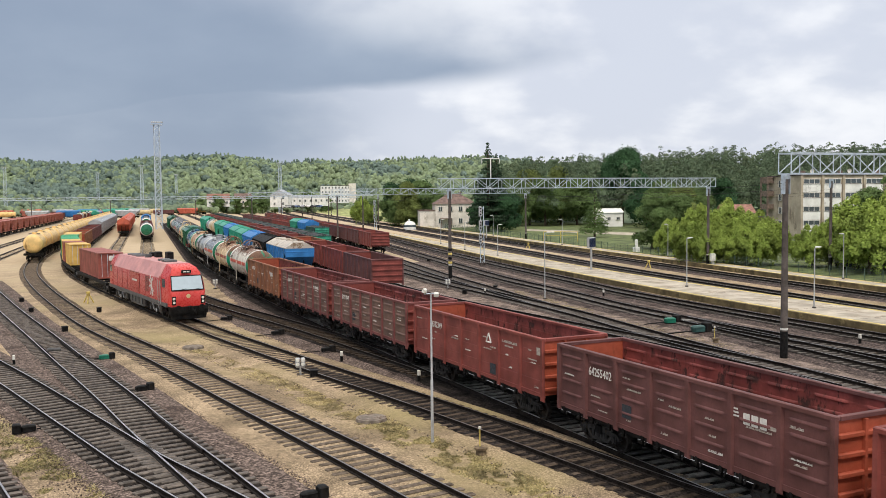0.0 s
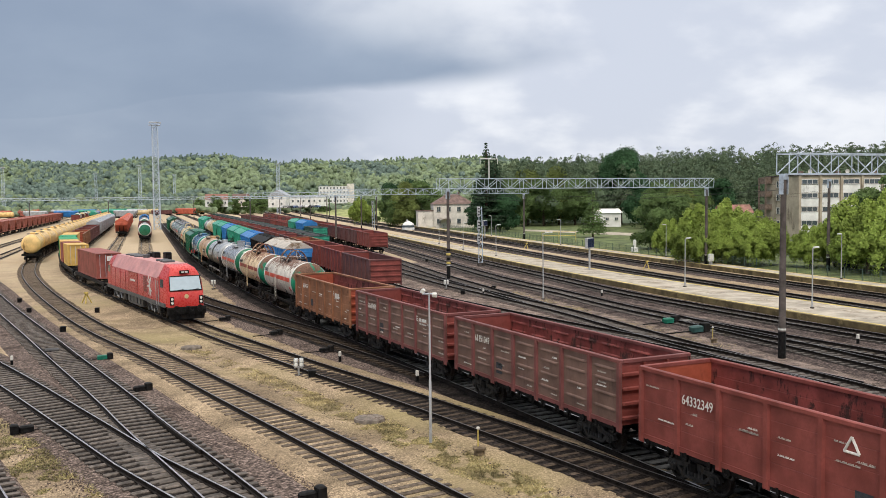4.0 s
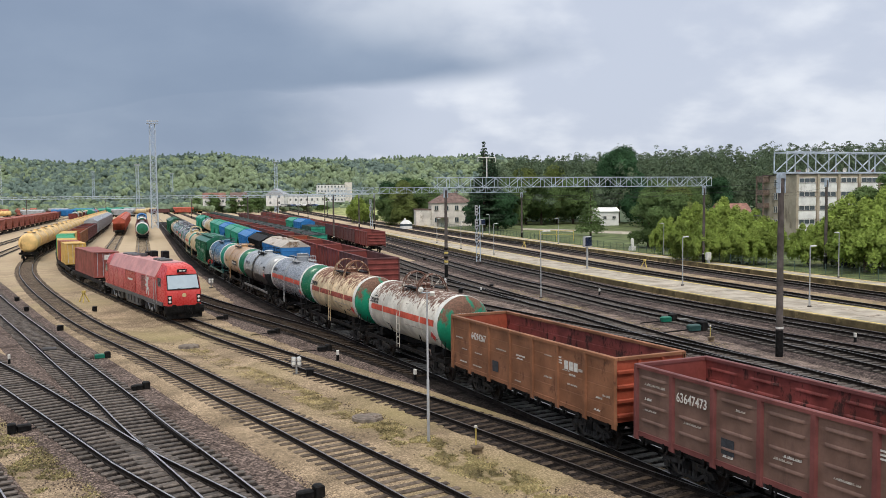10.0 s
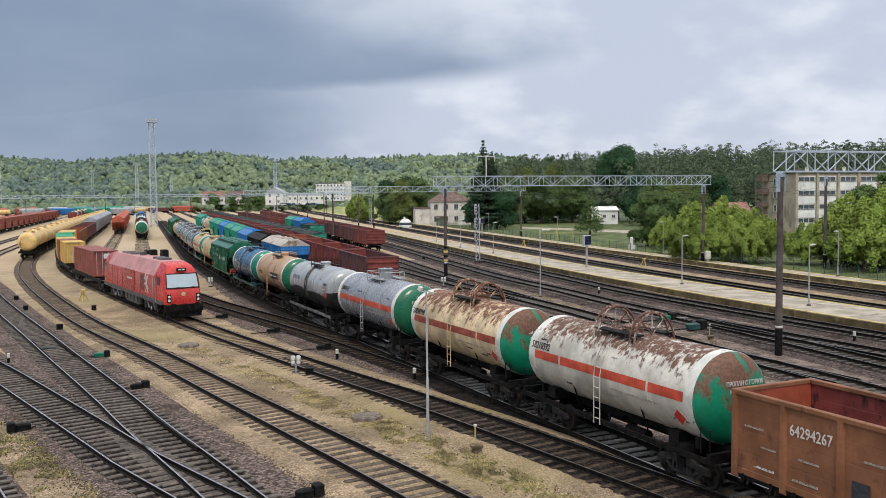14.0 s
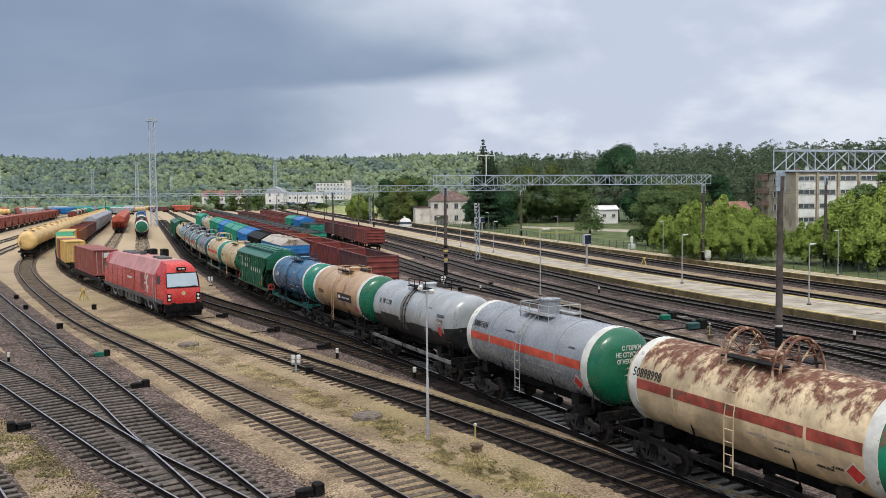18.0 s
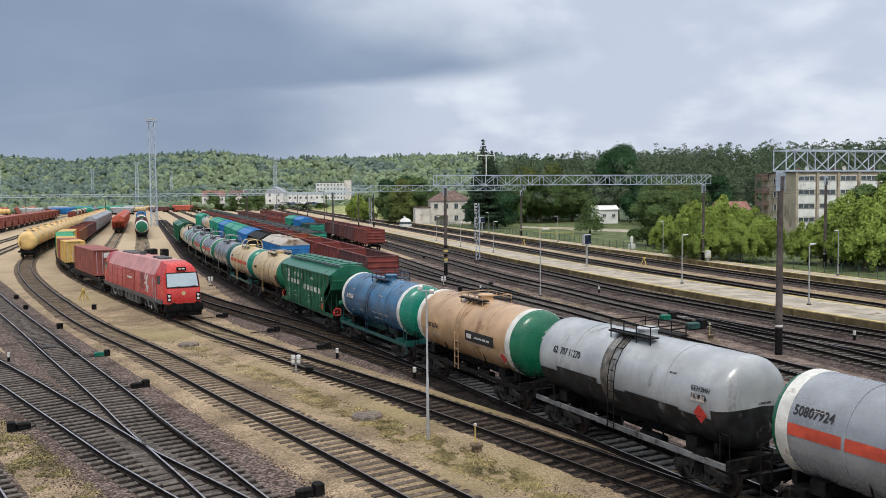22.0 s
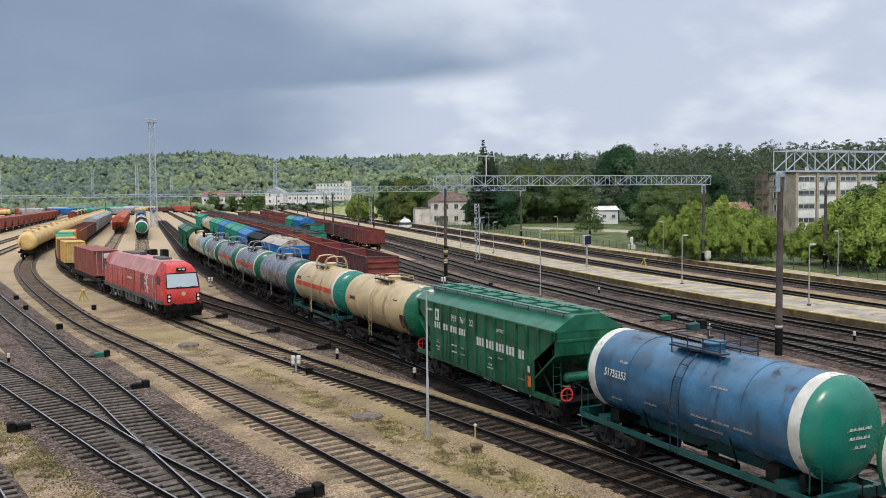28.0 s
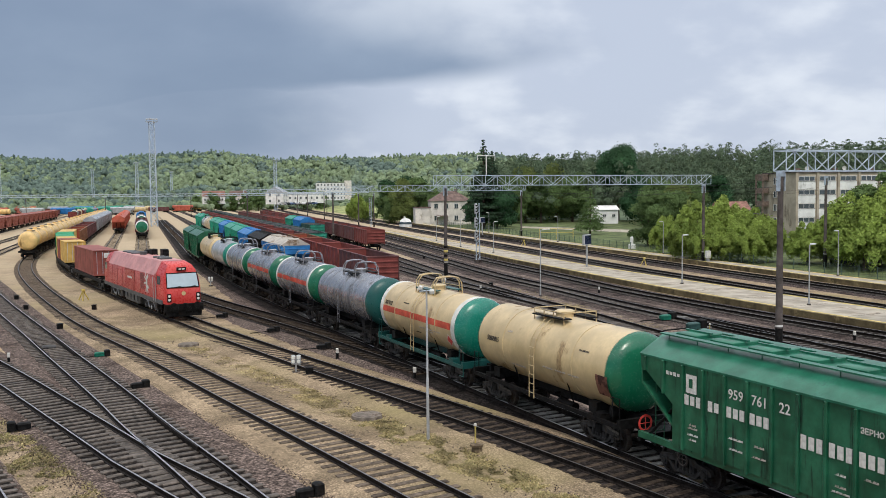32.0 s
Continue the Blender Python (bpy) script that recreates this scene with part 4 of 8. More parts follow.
def hopper_wagon(m, mat, label, near=True, roof=None, group="hopper wagons", half=6.5, spin=True, endmat=None, top=4.55, eave=3.95, ribs=12):
    """Covered hopper wagon with sloping ends and ribbed sides."""
    w = thing("hopper_wagon", m, label, "hopper wagon", group)
    roof = roof or mat
    hw, slant = 1.5, 1.55
    for s in (-1, 1):
        g = Geo()
        pts = [(-half, eave), (half, eave), (half, eave - .3), (half - slant, eave - 1.3), (half - slant, 1.25), (-half + slant, 1.25), (-half + slant, eave - 1.3), (-half, eave - .3)]
        g.prism(pts, s * hw - .025, s * hw + .025, "x")
        part("side_wall", g, mat, w)
        jr = Geo()
        for i in range(ribs):
            y = -half + .25 + (2 * half - .5) * i / (ribs - 1)
            zb = eave - .3 - max(0, half - abs(y)) / slant if abs(y) > half - slant else 1.2
            p = Geo().cbox(s * (hw + .05), y, (zb + eave) / 2, .1, .1, eave - zb, .02)
            if near:
                part("rib", p, mat, w)
            else:
                jr.add(p.v, p.f)
        if not near:
            part("side_ribbing", jr, mat, w, kind="stuff")
        sl = Geo().box(s * 1.4, 0, 1.15, .14, 2 * half + .4, .2)
        part("sill", sl, mat, w)
    r = Geo().prism([(-hw - .06, eave), (-hw - .06, eave + .06), (-.62, top), (.62, top), (hw + .06, eave + .06), (hw + .06, eave)], -half - .02, half + .02, "y")
    rf = part("roof", r, roof, w)
    for i in range(8 if near else 4):
        y = -half + 1 + (2 * half - 2) * i / ((8 if near else 4) - 1)
        h = Geo()
        for x in (-.3,):
            h.cbox(0, y, top + .06, 1.1, .95, .12, .03)
        if near:
            h.box(0, y, top + .15, .08, 1.2, .05)
        part("roof_hatch", h, roof, rf)
    if near:
        for s in (-1, 1):
            wk = Geo().box(s * .8, 0, top + .06, .25, 2 * half - .4, .04)
            for i in range(10):
                y = -half + .5 + (2 * half - 1) * i / 9
                wk.rod((s * .8, y, top - .15), (s * .8, y, top + .05), .015, 4)
            part("walkway", wk, roof, rf)
    for s in (-1, 1):
        e = Geo()
        e.prism([(s * half, eave), (s * half, eave - .9), (s * (half - 2.3), 1.2), (s * (half - 2.4), 1.2), (s * (half - .06), eave - .85), (s * (half - .06), eave)], -hw, hw, "x")
        e.prism([(-hw, eave), (hw, eave), (.62, top - .01), (-.62, top - .01)], s * (half - .05), s * half, "y")
        part("end_slope", e, endmat or mat, w)
        lip = Geo().cbox(0, s * (half - .03), eave - .34, 2 * hw, .12, .1, .02)
        part("end_lip", lip, mat, w)
        fr = Geo()
        for x in (-.5, .5):
            fr.rod((x, s * (half - .3), 1.2), (x, s * (half - .5), eave - 1.2), .06, 6)
        for x in (-1.35, 1.35):
            fr.rod((x, s * (half - .2), 1.2), (x, s * (half - slant - .05), eave - 1.3), .045, 6)
        part("end_frame", fr, endmat or M_BLACK, w)
        if near:
            ld = Geo()
            for x in (-1.3, -.95):
                ld.rod((x, s * (half - .45), .9), (x, s * (half - .5), eave - .7), .018, 5)
            for i in range(6):
                ld.rod((-1.3, s * (half - .47), 1.05 + .33 * i), (-.95, s * (half - .47), 1.05 + .33 * i), .014, 5)
            part("ladder", ld, mat, w)
            part("end_platform", Geo().box(0, s * (half + .1), 1.2, 2.6, .7, .05), M_BLACK, w)
            coupler(w, s * 7.3, s)
    u = Geo().box(0, 0, 1.0, .5, 2 * half + .6, .32)
    for y in (-4.9, 4.9):
        u.box(0, y, 1.05, 2.6, .5, .2)
    for s in (-1, 1):
        u.box(0, s * (half + .2), 1.05, 2.9, .14, .28)
    part("underframe", u, M_BLACK, w)
    if near:
        for y in (-2.4, 0, 2.4):
            h = Geo().add([(-1.3, y - 1, 1.25), (1.3, y - 1, 1.25), (1.3, y + 1, 1.25), (-1.3, y + 1, 1.25), (-.5, y - .35, .55), (.5, y - .35, .55), (.5, y + .35, .55), (-.5, y + .35, .55)],
                          [(3, 2, 1, 0), (4, 5, 6, 7), (0, 1, 5, 4), (1, 2, 6, 5), (2, 3, 7, 6), (3, 0, 4, 7)])
            part("chute", h, M_BLACK, w)
    for y in (-4.9, 4.9):
        if near:
            bogie(w, y, spin)
        else:
            part("bogie", FAR_BOGIE, None, w, at=pose(0, y, 0))
    return w


# ---- paints of the wagons ----
def gpaint(name, col, amount=.45, second=RUST):
    return material(name, col, .6, 0, .13, 1.1, .25, 30, second, amount * .8, 1.7, .72, edge=.3)


M_MAROON = gpaint("maroon_paint", (0.118, 0.043, 0.041), .35, (0.07, 0.034, 0.026))
M_RED = gpaint("red_lead_paint", (0.205, 0.045, 0.036), .3, (0.12, 0.04, 0.025))
M_BROWN = gpaint("brown_paint", (0.155, 0.09, 0.07), .5, (0.07, 0.045, 0.038))
M_ORANGE = material("orange_brown_paint", (0.235, 0.098, 0.046), .65, 0, .16, .8, .25, 30, (0.13, 0.06, 0.038), .34, 2.2, .35, edge=.2)
M_POSTRED = gpaint("dull_red_posts", (0.16, 0.048, 0.045), .3, (0.1, 0.04, 0.03))
M_OXIDE = gpaint("oxide_orange", (0.34, 0.07, 0.034), .4, (0.16, 0.045, 0.025))
M_INNER = gpaint("rusty_floor", (0.11, 0.05, 0.032), .6, (0.06, 0.035, 0.025))
M_GREEN = material("green_paint", (0.013, 0.108, 0.056), .34, 0, .18, 1.2, .12, 30, (0.006, 0.03, 0.018), .36, 3.4, .9, edge=.14)
M_GREENEND = material("green_gloss", (0.006, 0.125, 0.062), .22, 0, .1, 1.2, .08, 30, spec=.6)
M_TEAL = material("teal_gloss", (0.01, 0.19, 0.135), .24, 0, .1, 1.2, .08, 30, spec=.6)
M_DKTEAL = material("dark_teal", (0.01, 0.08, 0.075), .35, 0, .1, 1.2, .08, 30)
M_WHITEBAND = material("white_band", (0.66, 0.66, 0.62), .5, 0, .12, 2, .1, 30, (0.36, 0.33, 0.28), .3, 2)
M_GREENWORN = material("worn_green_end", (0.0, 0.2, 0.11), .4, 0, .15, 1.2, .15, 30, (0.19, 0.1, 0.065), .5, 1.6, .3, edge=.1, rise=(2.0, 3.95, .14))
M_REDSTRIPE = material("red_stripe", (0.55, 0.075, 0.04), .5, 0, .15, 2, .1)
M_WHITETANK = material("dirty_white_tank", (0.56, 0.54, 0.48), .5, 0, .16, 1.0, .2, 30, (0.17, 0.085, 0.06), .42, 4.2, .62, edge=.16, rise=(2.5, 4.15, .17))
M_CREAMRUST = material("rust_streaked_cream", (0.62, 0.49, 0.31), .5, 0, .2, 1.0, .2, 30, (0.2, 0.085, 0.055), .43, 3.4, .6, edge=.2, rise=(2.3, 4.1, .18))
M_GREYTANK = material("grey_tank", (0.26, 0.28, 0.31), .26, .1, .1, .9, .1, 30, spec=.6)
M_LTGREY = material("light_grey_tank", (0.37, 0.39, 0.405), .27, .1, .1, .8, .1, 30, (0.3, 0.31, 0.32), .25, .8, .7, spec=.6)
M_BLACKTANK = material("black_tank", (0.012, 0.013, 0.015), .5, 0, .3, 2, .2, 30, (0.2, 0.2, 0.2), .25, 2.2, .5)
M_BEIGE = material("beige_tank", (0.47, 0.3, 0.16), .28, 0, .12, .9, .1, 30, (0.36, 0.2, 0.1), .35, .9, .6, spec=.6)
M_BLUE = material("worn_blue_tank", (0.032, 0.122, 0.235), .24, 0, .2, 1.0, .12, 30, (0.018, 0.035, 0.06), .42, 2.6, .86, edge=.2, spec=.6)
M_CREAM = material("cream_tank", (0.55, 0.42, 0.225), .28, 0, .1, .9, .1, 30, (0.4, 0.27, 0.13), .3, .9, .6, spec=.6)
M_SILVER = material("silver_tank", (0.36, 0.365, 0.39), .27, .65, .15, .9, .1, 30, (0.2, 0.2, 0.22), .4, 1.0, .6, spec=.6)
M_YELTANK = material("yellow_tank", (0.74, 0.5, 0.2), .45, 0, .12, .9, .1, 30, (0.36, 0.22, 0.08), .35, .8, .6)
M_BLUEBOX = material("blue_paint", (0.02, 0.16, 0.42), .45, 0, .12, 1, .1)
M_DULLRED = material("dull_red_wagon", (0.33, 0.1, 0.07), .55, 0, .15, 1.0, .1, 30, (0.2, 0.07, 0.05), .35, 1.2, .6)
M_SILLGREY = material("sill_grey", (0.2, 0.205, 0.21), .5, .2, .2, 2, .1, 30, (0.06, 0.055, 0.05), .4, 1.5)
M_PALEROOF = material("dirty_pale_roof", (0.46, 0.42, 0.37), .6, 0, .15, 1, .1, 30, (0.25, 0.17, 0.11), .4, 1.0)
M_SOOTGREEN = material("sooty_green", (0.025, 0.085, 0.07), .6, 0, .2, 1, .2, 30, (0.015, 0.016, 0.017), .5, 1.4, .7)
M_NAVY = material("navy_paint", (0.012, 0.03, 0.06), .45, 0, .15, 2, .1)
M_SEAGREEN = material("sea_green_paint", (0.025, 0.27, 0.18), .45, 0, .15, 1, .1, 30, (0.02, 0.14, 0.1), .3, 1.2, .7)
M_COAL = material("coal", (0.018, 0.018, 0.02), .8, 0, .4, 2, 1, 10)


def along(f, y0, length):
    """The y reached after going a length along a track from y0."""
    y, left, st = y0, abs(length), 1.0 if length >= 0 else -1.0
    while left > 1e-6:
        d = min(.5, left)
        y += st * d * math.cos(heading(f, y))
        left -= d
    return y


def on_track(f, y):
    return pose(f(y), y, 0, 0, 0, -math.degrees(heading(f, y)))


# ---- the moving train ----
def train_run(t):
    """Metres that the train has come by t seconds, from its place at 16 s."""
    u = t - 16
    return 0.84 + u * (4.61825 + u * (-0.00012 + u * (-0.000296 + u * (-0.0000089 + u * 0.00000104))))


TRAIN = []
def load_mesh():
    g = Geo()
    rng = random.Random(4)
    nx, ny = 8, 30
    for j in range(ny + 1):
        for i in range(nx + 1):
            x, y = -1.38 + 2.76 * i / nx, -6.1 + 12.2 * j / ny
            z = 1.9 + .55 * math.exp(-((y - 1.5) / 2.6) ** 2) * (1 - (x / 1.7) ** 2) + .35 * math.exp(-((y + 3.6) / 1.5) ** 2) + rng.uniform(-.04, .04)
            g.v.append((x, y, z))
    g.f = [(j * (nx + 1) + i, j * (nx + 1) + i + 1, (j + 1) * (nx + 1) + i + 1, (j + 1) * (nx + 1) + i) for j in range(ny) for i in range(nx)]
    return g.mesh("load", M_BALLAST_D)


M_GREENROOF = material("green_roof_paint", (0.016, 0.135, 0.08), .28, 0, .14, 1.5, .1, 30, (0.05, 0.2, 0.14), .3, .8)
M_REDBOX = material("bright_red_wagon", (0.46, 0.1, 0.055), .5, 0, .12, 1.0, .1, 30, (0.28, 0.07, 0.045), .3, 1.2, .6)
M_OLDSTRIPE = material("faded_red_stripe", (0.33, 0.06, 0.04), .6, 0, .2, 2, .1, 30, (0.2, 0.1, 0.07), .45, 3.0)
GREENS = (M_GREENEND, M_GREENEND)
CONSIST = [
    (13.92, lambda: gondola(Matrix(), M_RED, M_INNER, M_OXIDE, "red open gondola wagon, empty, coupled in the moving train", ribs=False)),
    (13.92, lambda: gondola(Matrix(), M_MAROON, M_INNER, M_OXIDE, "dark maroon open gondola wagon with orange ends, empty")),
    (13.92, lambda: gondola(Matrix(), M_RED, M_INNER, M_OXIDE, "bright red smooth-sided open gondola wagon, empty", ribs=False)),
    (13.92, lambda: gondola(Matrix(), M_BROWN, M_INNER, M_RED, "faded brown ribbed open gondola wagon with red posts, empty", frame_mat=M_POSTRED)),
    (13.92, lambda: gondola(Matrix(), M_BROWN, M_INNER, M_RED, "dull brown ribbed open gondola wagon with red posts, empty", frame_mat=M_POSTRED)),
    (13.92, lambda: gondola(Matrix(), M_ORANGE, M_INNER, M_OXIDE, "orange-brown open gondola wagon with a low dark load", ribs=False, load=load_mesh())),
    (12.02, lambda: tank_wagon(Matrix(), M_WHITETANK, "dirty white gas tank wagon with rust-stained top", ends=(M_GREENWORN, M_WHITETANK), band=M_WHITEBAND, stripe=M_REDSTRIPE, hoops=1, rad=TANK_R)),
    (12.02, lambda: tank_wagon(Matrix(), M_CREAMRUST, "cream gas tank wagon streaked with brown rust", ends=(M_GREENWORN, M_CREAMRUST), band=M_WHITEBAND, stripe=M_OLDSTRIPE, hoops=1, rad=TANK_R)),
    (12.02, lambda: tank_wagon(Matrix(), M_GREYTANK, "grey tank wagon with red stripe and green ends", ends=GREENS, band=M_WHITEBAND, stripe=M_REDSTRIPE, dome=True, rad=TANK_R, sill=False, top_mat=M_LAMPGREY, rungs=M_LAMPGREY)),
    (12.02, lambda: tank_wagon(Matrix(), M_LTGREY, "light grey tank wagon with black oil-stained belly", belly=M_BLACKTANK, rad=TANK_R, sill=M_SILLGREY)),
    (12.02, lambda: tank_wagon(Matrix(), M_BEIGE, "beige tank wagon with green ends and white rings", ends=GREENS, band=M_WHITEBAND, rad=TANK_R, cage="own")),
    (12.02, lambda: tank_wagon(Matrix(), M_BLUE, "worn blue tank wagon with teal ends", ends=(M_TEAL, M_TEAL), band=M_WHITEBAND, rad=TANK_R, frame=M_DKTEAL, top_mat=M_NAVY, rungs=M_NAVY)),
    (14.72, lambda: hopper_wagon(Matrix(), M_GREEN, "dark green covered hopper wagon with ribbed sides", ribs=15, roof=M_GREENROOF, eave=3.8, top=4.42)),
    (12.02, lambda: tank_wagon(Matrix(), M_CREAM, "clean cream tank wagon with a green end", ends=GREENS, rad=TANK_R, cage="own")),
    (12.02, lambda: tank_wagon(Matrix(), M_CREAM, "cream gas tank wagon with a red stripe", ends=(M_TEAL, M_TEAL), band=M_WHITEBAND, stripe=M_REDSTRIPE, hoops=2, rad=TANK_R, frame=M_DKTEAL)),
    (12.02, lambda: tank_wagon(Matrix(), M_SILVER, "tarnished silver gas tank wagon with dark green ends", ends=(M_DKTEAL, M_DKTEAL), hoops=2, rad=TANK_R)),
    (12.02, lambda: tank_wagon(Matrix(), M_SILVER, "silver gas tank wagon with green ends", ends=GREENS, stripe=M_REDSTRIPE, band=M_WHITEBAND, hoops=2, rad=TANK_R)),
    (12.02, lambda: tank_wagon(Matrix(), M_SILVER, "silver gas tank wagon with green ends", ends=GREENS, stripe=M_REDSTRIPE, hoops=2, rad=TANK_R)),
    (12.02, lambda: tank_wagon(Matrix(), M_SILVER, "tarnished silver gas tank wagon with white rings", ends=GREENS, band=M_WHITEBAND, hoops=2, rad=TANK_R)),
    (12.02, lambda: tank_wagon(Matrix(), M_LTGREY, "pale grey tank wagon with a blue-green end", ends=(M_TEAL, M_TEAL), rad=TANK_R, near=False)),
    (12.02, lambda: tank_wagon(Matrix(), M_CREAM, "cream tank wagon at the train's tail", near=False)),
    (14.72, lambda: hopper_wagon(Matrix(), M_GREEN, "green covered hopper wagon at the train's tail", near=False)),
    (14.72, lambda: hopper_wagon(Matrix(), M_GREEN, "green covered hopper wagon, last of the train", near=False)),
]
FRONT = 10.64 - 6.42 - 5 * 13.92 - 6.96 - 0.0      # front coupler of the first wagon at 16 s
reach = FRONT
for length, build in CONSIST:
    w = build()
    MOVERS.append((w, reach + length / 2))
    TRAIN.append(w)
    reach += length


MAIN_TABLE = [50.0]
while len(MAIN_TABLE) < 520:
    MAIN_TABLE.append(MAIN_TABLE[-1] + math.cos(heading(main_x, MAIN_TABLE[-1])))


def main_pose(s):
    if s <= 50:
        return pose(19.4, s, 0)
    i = min(int(s - 50), 517)
    y = MAIN_TABLE[i] + (MAIN_TABLE[i + 1] - MAIN_TABLE[i]) * (s - 50 - i)
    return on_track(main_x, y)


# ---- the standing rows of wagons ----
def row(key, y_front, builders, pitch):
    f = TRACKS[key]
    y = y_front
    for b, length in zip(builders, pitch):
        yc = along(f, y, length / 2)
        b(on_track(f, yc))
        y = along(f, y, length)


def copies(proto, label=None):
    """Places the first of a kind as it is and later ones as copies."""
    used = []

    def put(m):
        if not used:
            used.append(1)
            proto.matrix_basis = m
            return proto
        o = copy_thing(proto, m)
        return o
    return put


far_red = copies(gondola(Matrix(), M_RED, M_INNER, M_RED, "red open gondola wagon standing in the yard", near=False, group="standing wagons"))
far_maroon = copies(gondola(Matrix(), M_MAROON, M_INNER, M_RED, "dark maroon open gondola wagon standing in the yard", near=False, group="standing wagons"))
far_oxide = copies(gondola(Matrix(), M_ORANGE, M_INNER, M_OXIDE, "orange-red open gondola wagon standing in the yard", near=False, group="standing wagons"))
far_coal = copies(gondola(Matrix(), M_SOOTGREEN, M_COAL, M_SEAGREEN, "sooty green gondola wagon loaded with coal", near=False, load=Geo().prism([(-1.4, 2.9), (1.4, 2.9), (.5, 3.55), (-.5, 3.55)], -6.2, 6.2, "y").mesh("load", M_COAL), group="coal wagons"))
far_yellow = copies(tank_wagon(Matrix(), M_YELTANK, "yellow-ochre tank wagon in a standing train", near=False, cage="", group="yellow tank wagons"))
far_greentank = copies(tank_wagon(Matrix(), M_LTGREY, "pale tank wagon with green end and white ring", near=False, ends=GREENS, band=M_WHITEBAND, group="standing tank wagons"))
far_creamtank = copies(tank_wagon(Matrix(), M_CREAM, "cream tank wagon standing in the yard", near=False, cage="", group="standing tank wagons"))
far_green = copies(hopper_wagon(Matrix(), M_SEAGREEN, "green covered hopper wagon standing in the yard", near=False, roof=M_SEAGREEN, group="standing hopper wagons"))
far_blue = copies(hopper_wagon(Matrix(), M_BLUEBOX, "bright blue covered hopper wagon standing in the yard", near=False, group="standing hopper wagons"))
far_bluepale = copies(hopper_wagon(Matrix(), M_BLUEBOX, "bright blue covered hopper wagon with a dirty pale roof", near=False, roof=M_PALEROOF, group="standing hopper wagons"))
far_dkblue = copies(hopper_wagon(Matrix(), M_BLACK, "dark blue-black covered hopper wagon", near=False, group="standing hopper wagons"))
far_redbox = copies(hopper_wagon(Matrix(), M_REDBOX, "orange-red covered hopper wagon standing in a row", near=False, roof=M_REDBOX, group="standing hopper wagons"))
far_greybox = copies(hopper_wagon(Matrix(), M_LTGREY, "pale blue-grey covered hopper wagon", near=False, group="standing hopper wagons"))

far_high = copies(hopper_wagon(Matrix(), M_DULLRED, "tall dull red covered wagon in a standing row", near=False, roof=M_DULLRED, group="standing wagons", top=4.3, eave=4.0))
row("yellow", 149.5, [far_yellow] * 28, [12.02] * 28)
row("red_box", 250, [far_redbox] * 9, [14.7] * 9)
row("tank", 210, [far_greentank] + [far_maroon] * 4 + [far_greentank] * 3 + [far_blue] * 2, [12.02] + [13.92] * 4 + [12.02] * 3 + [14.7] * 2)
row("k_one", 90, [far_bluepale, far_dkblue, far_blue, far_green, far_green, far_blue, far_green, far_green, far_creamtank, far_creamtank, far_greentank, far_green, far_green], [14.72] * 8 + [12.02] * 3 + [14.72] * 2)
row("k_two", 76, [far_maroon] + [far_red] * 2 + [far_oxide] + [far_maroon, far_red] * 9, [13.92] * 22)
row("k_three", 132, [far_coal] * 20, [13.92] * 20)
row("k_four", 172, [far_coal, far_blue, far_green] + [far_red] * 3 + [far_maroon] * 8, [13.92, 14.72, 14.72] + [13.92] * 11)
row("k_five", 137, [far_red] + [far_maroon] * 3 + [far_red, far_maroon] * 7, [13.92] * 18)
row("left_three", 258, [far_high] * 14, [14.72] * 14)
row("left_four", 330, [far_red, far_maroon] * 8, [13.92] * 16)
row("left_one", 470, [far_green, far_greybox, far_blue, far_redbox, far_green, far_creamtank, far_green, far_high] * 2, [14.72] * 16)
row("left_two", 430, [far_red, far_greentank, far_maroon, far_creamtank] * 4, [14.0] * 16)


# ---- markings on the moving wagons ----
M_INK = material("black_lettering", (0.015, 0.015, 0.017), .6, 0, .1, 6, 0)
M_PLACARD = material("orange_placard", (0.7, 0.16, 0.03), .5, 0, .08, 6, 0)
M_FLAME = material("flame_sign_red", (0.6, 0.05, 0.04), .5, 0, .08, 6, 0)
M_PATCH = material("grey_patch", (0.03, 0.035, 0.045), .7, 0, .15, 6, 0)
M_FAINT = material("faded_lettering", (0.42, 0.38, 0.34), .7, 0, .15, 9, 0)


def on_side(x, y, z, lean=0.0):
    """A pose on the wagon's near side, read from there; lean tilts it back on a round shell."""
    m = Matrix(((0, 0, -1, x), (-1, 0, 0, y), (0, 1, 0, z), (0, 0, 0, 1)))
    return m @ Matrix.Rotation(-lean, 4, "X")


def on_shell(y, ang, rad=TANK_R, zc=TANK_Z, lift=.012):
    """A pose on a tank's near side at an angle above its middle."""
    r = rad + lift
    return on_side(-r * math.cos(ang), y, zc + r * math.sin(ang), ang)


def bar(w, m, wide, high, mat=None, name="lettering_bar"):
    g = Geo()
    if name == "lettering_bar" and wide > .25 and high < .12:      # a line of small unreadable characters
        pts, x, k = [(-wide / 2, -high / 2), (wide / 2, -high / 2)], wide / 2, 0
        while x > -wide / 2 + high:
            st = high * (.55, .7, .62, .5)[k % 4]
            up = -.3 * high if k % 6 == 5 else high * (.5, .32, .42)[k % 3]
            pts += [(x, up), (x - st * .6, up), (x - st * .6, -.3 * high), (x - st, -.3 * high)]
            x, k = x - st, k + 1
        g.prism(pts, 0, .006, "z")
    else:
        g.box(0, 0, .003, wide, high, .006)
    part(name, g, mat or M_WHITE, w, at=m)


def shell_patch(w, name, y0, y1, a0, a1, mat, rad=TANK_R, zc=TANK_Z, lift=.026, label=""):
    """A painted field on the near side of a tank shell, from angle a0 to a1 above its middle."""
    g = Geo().lathe([(rad + lift, y0), (rad + lift, y1)], 12, "y", (0, 0, zc), math.pi - a1, math.pi - a0)
    part(name, g, mat, w, label)


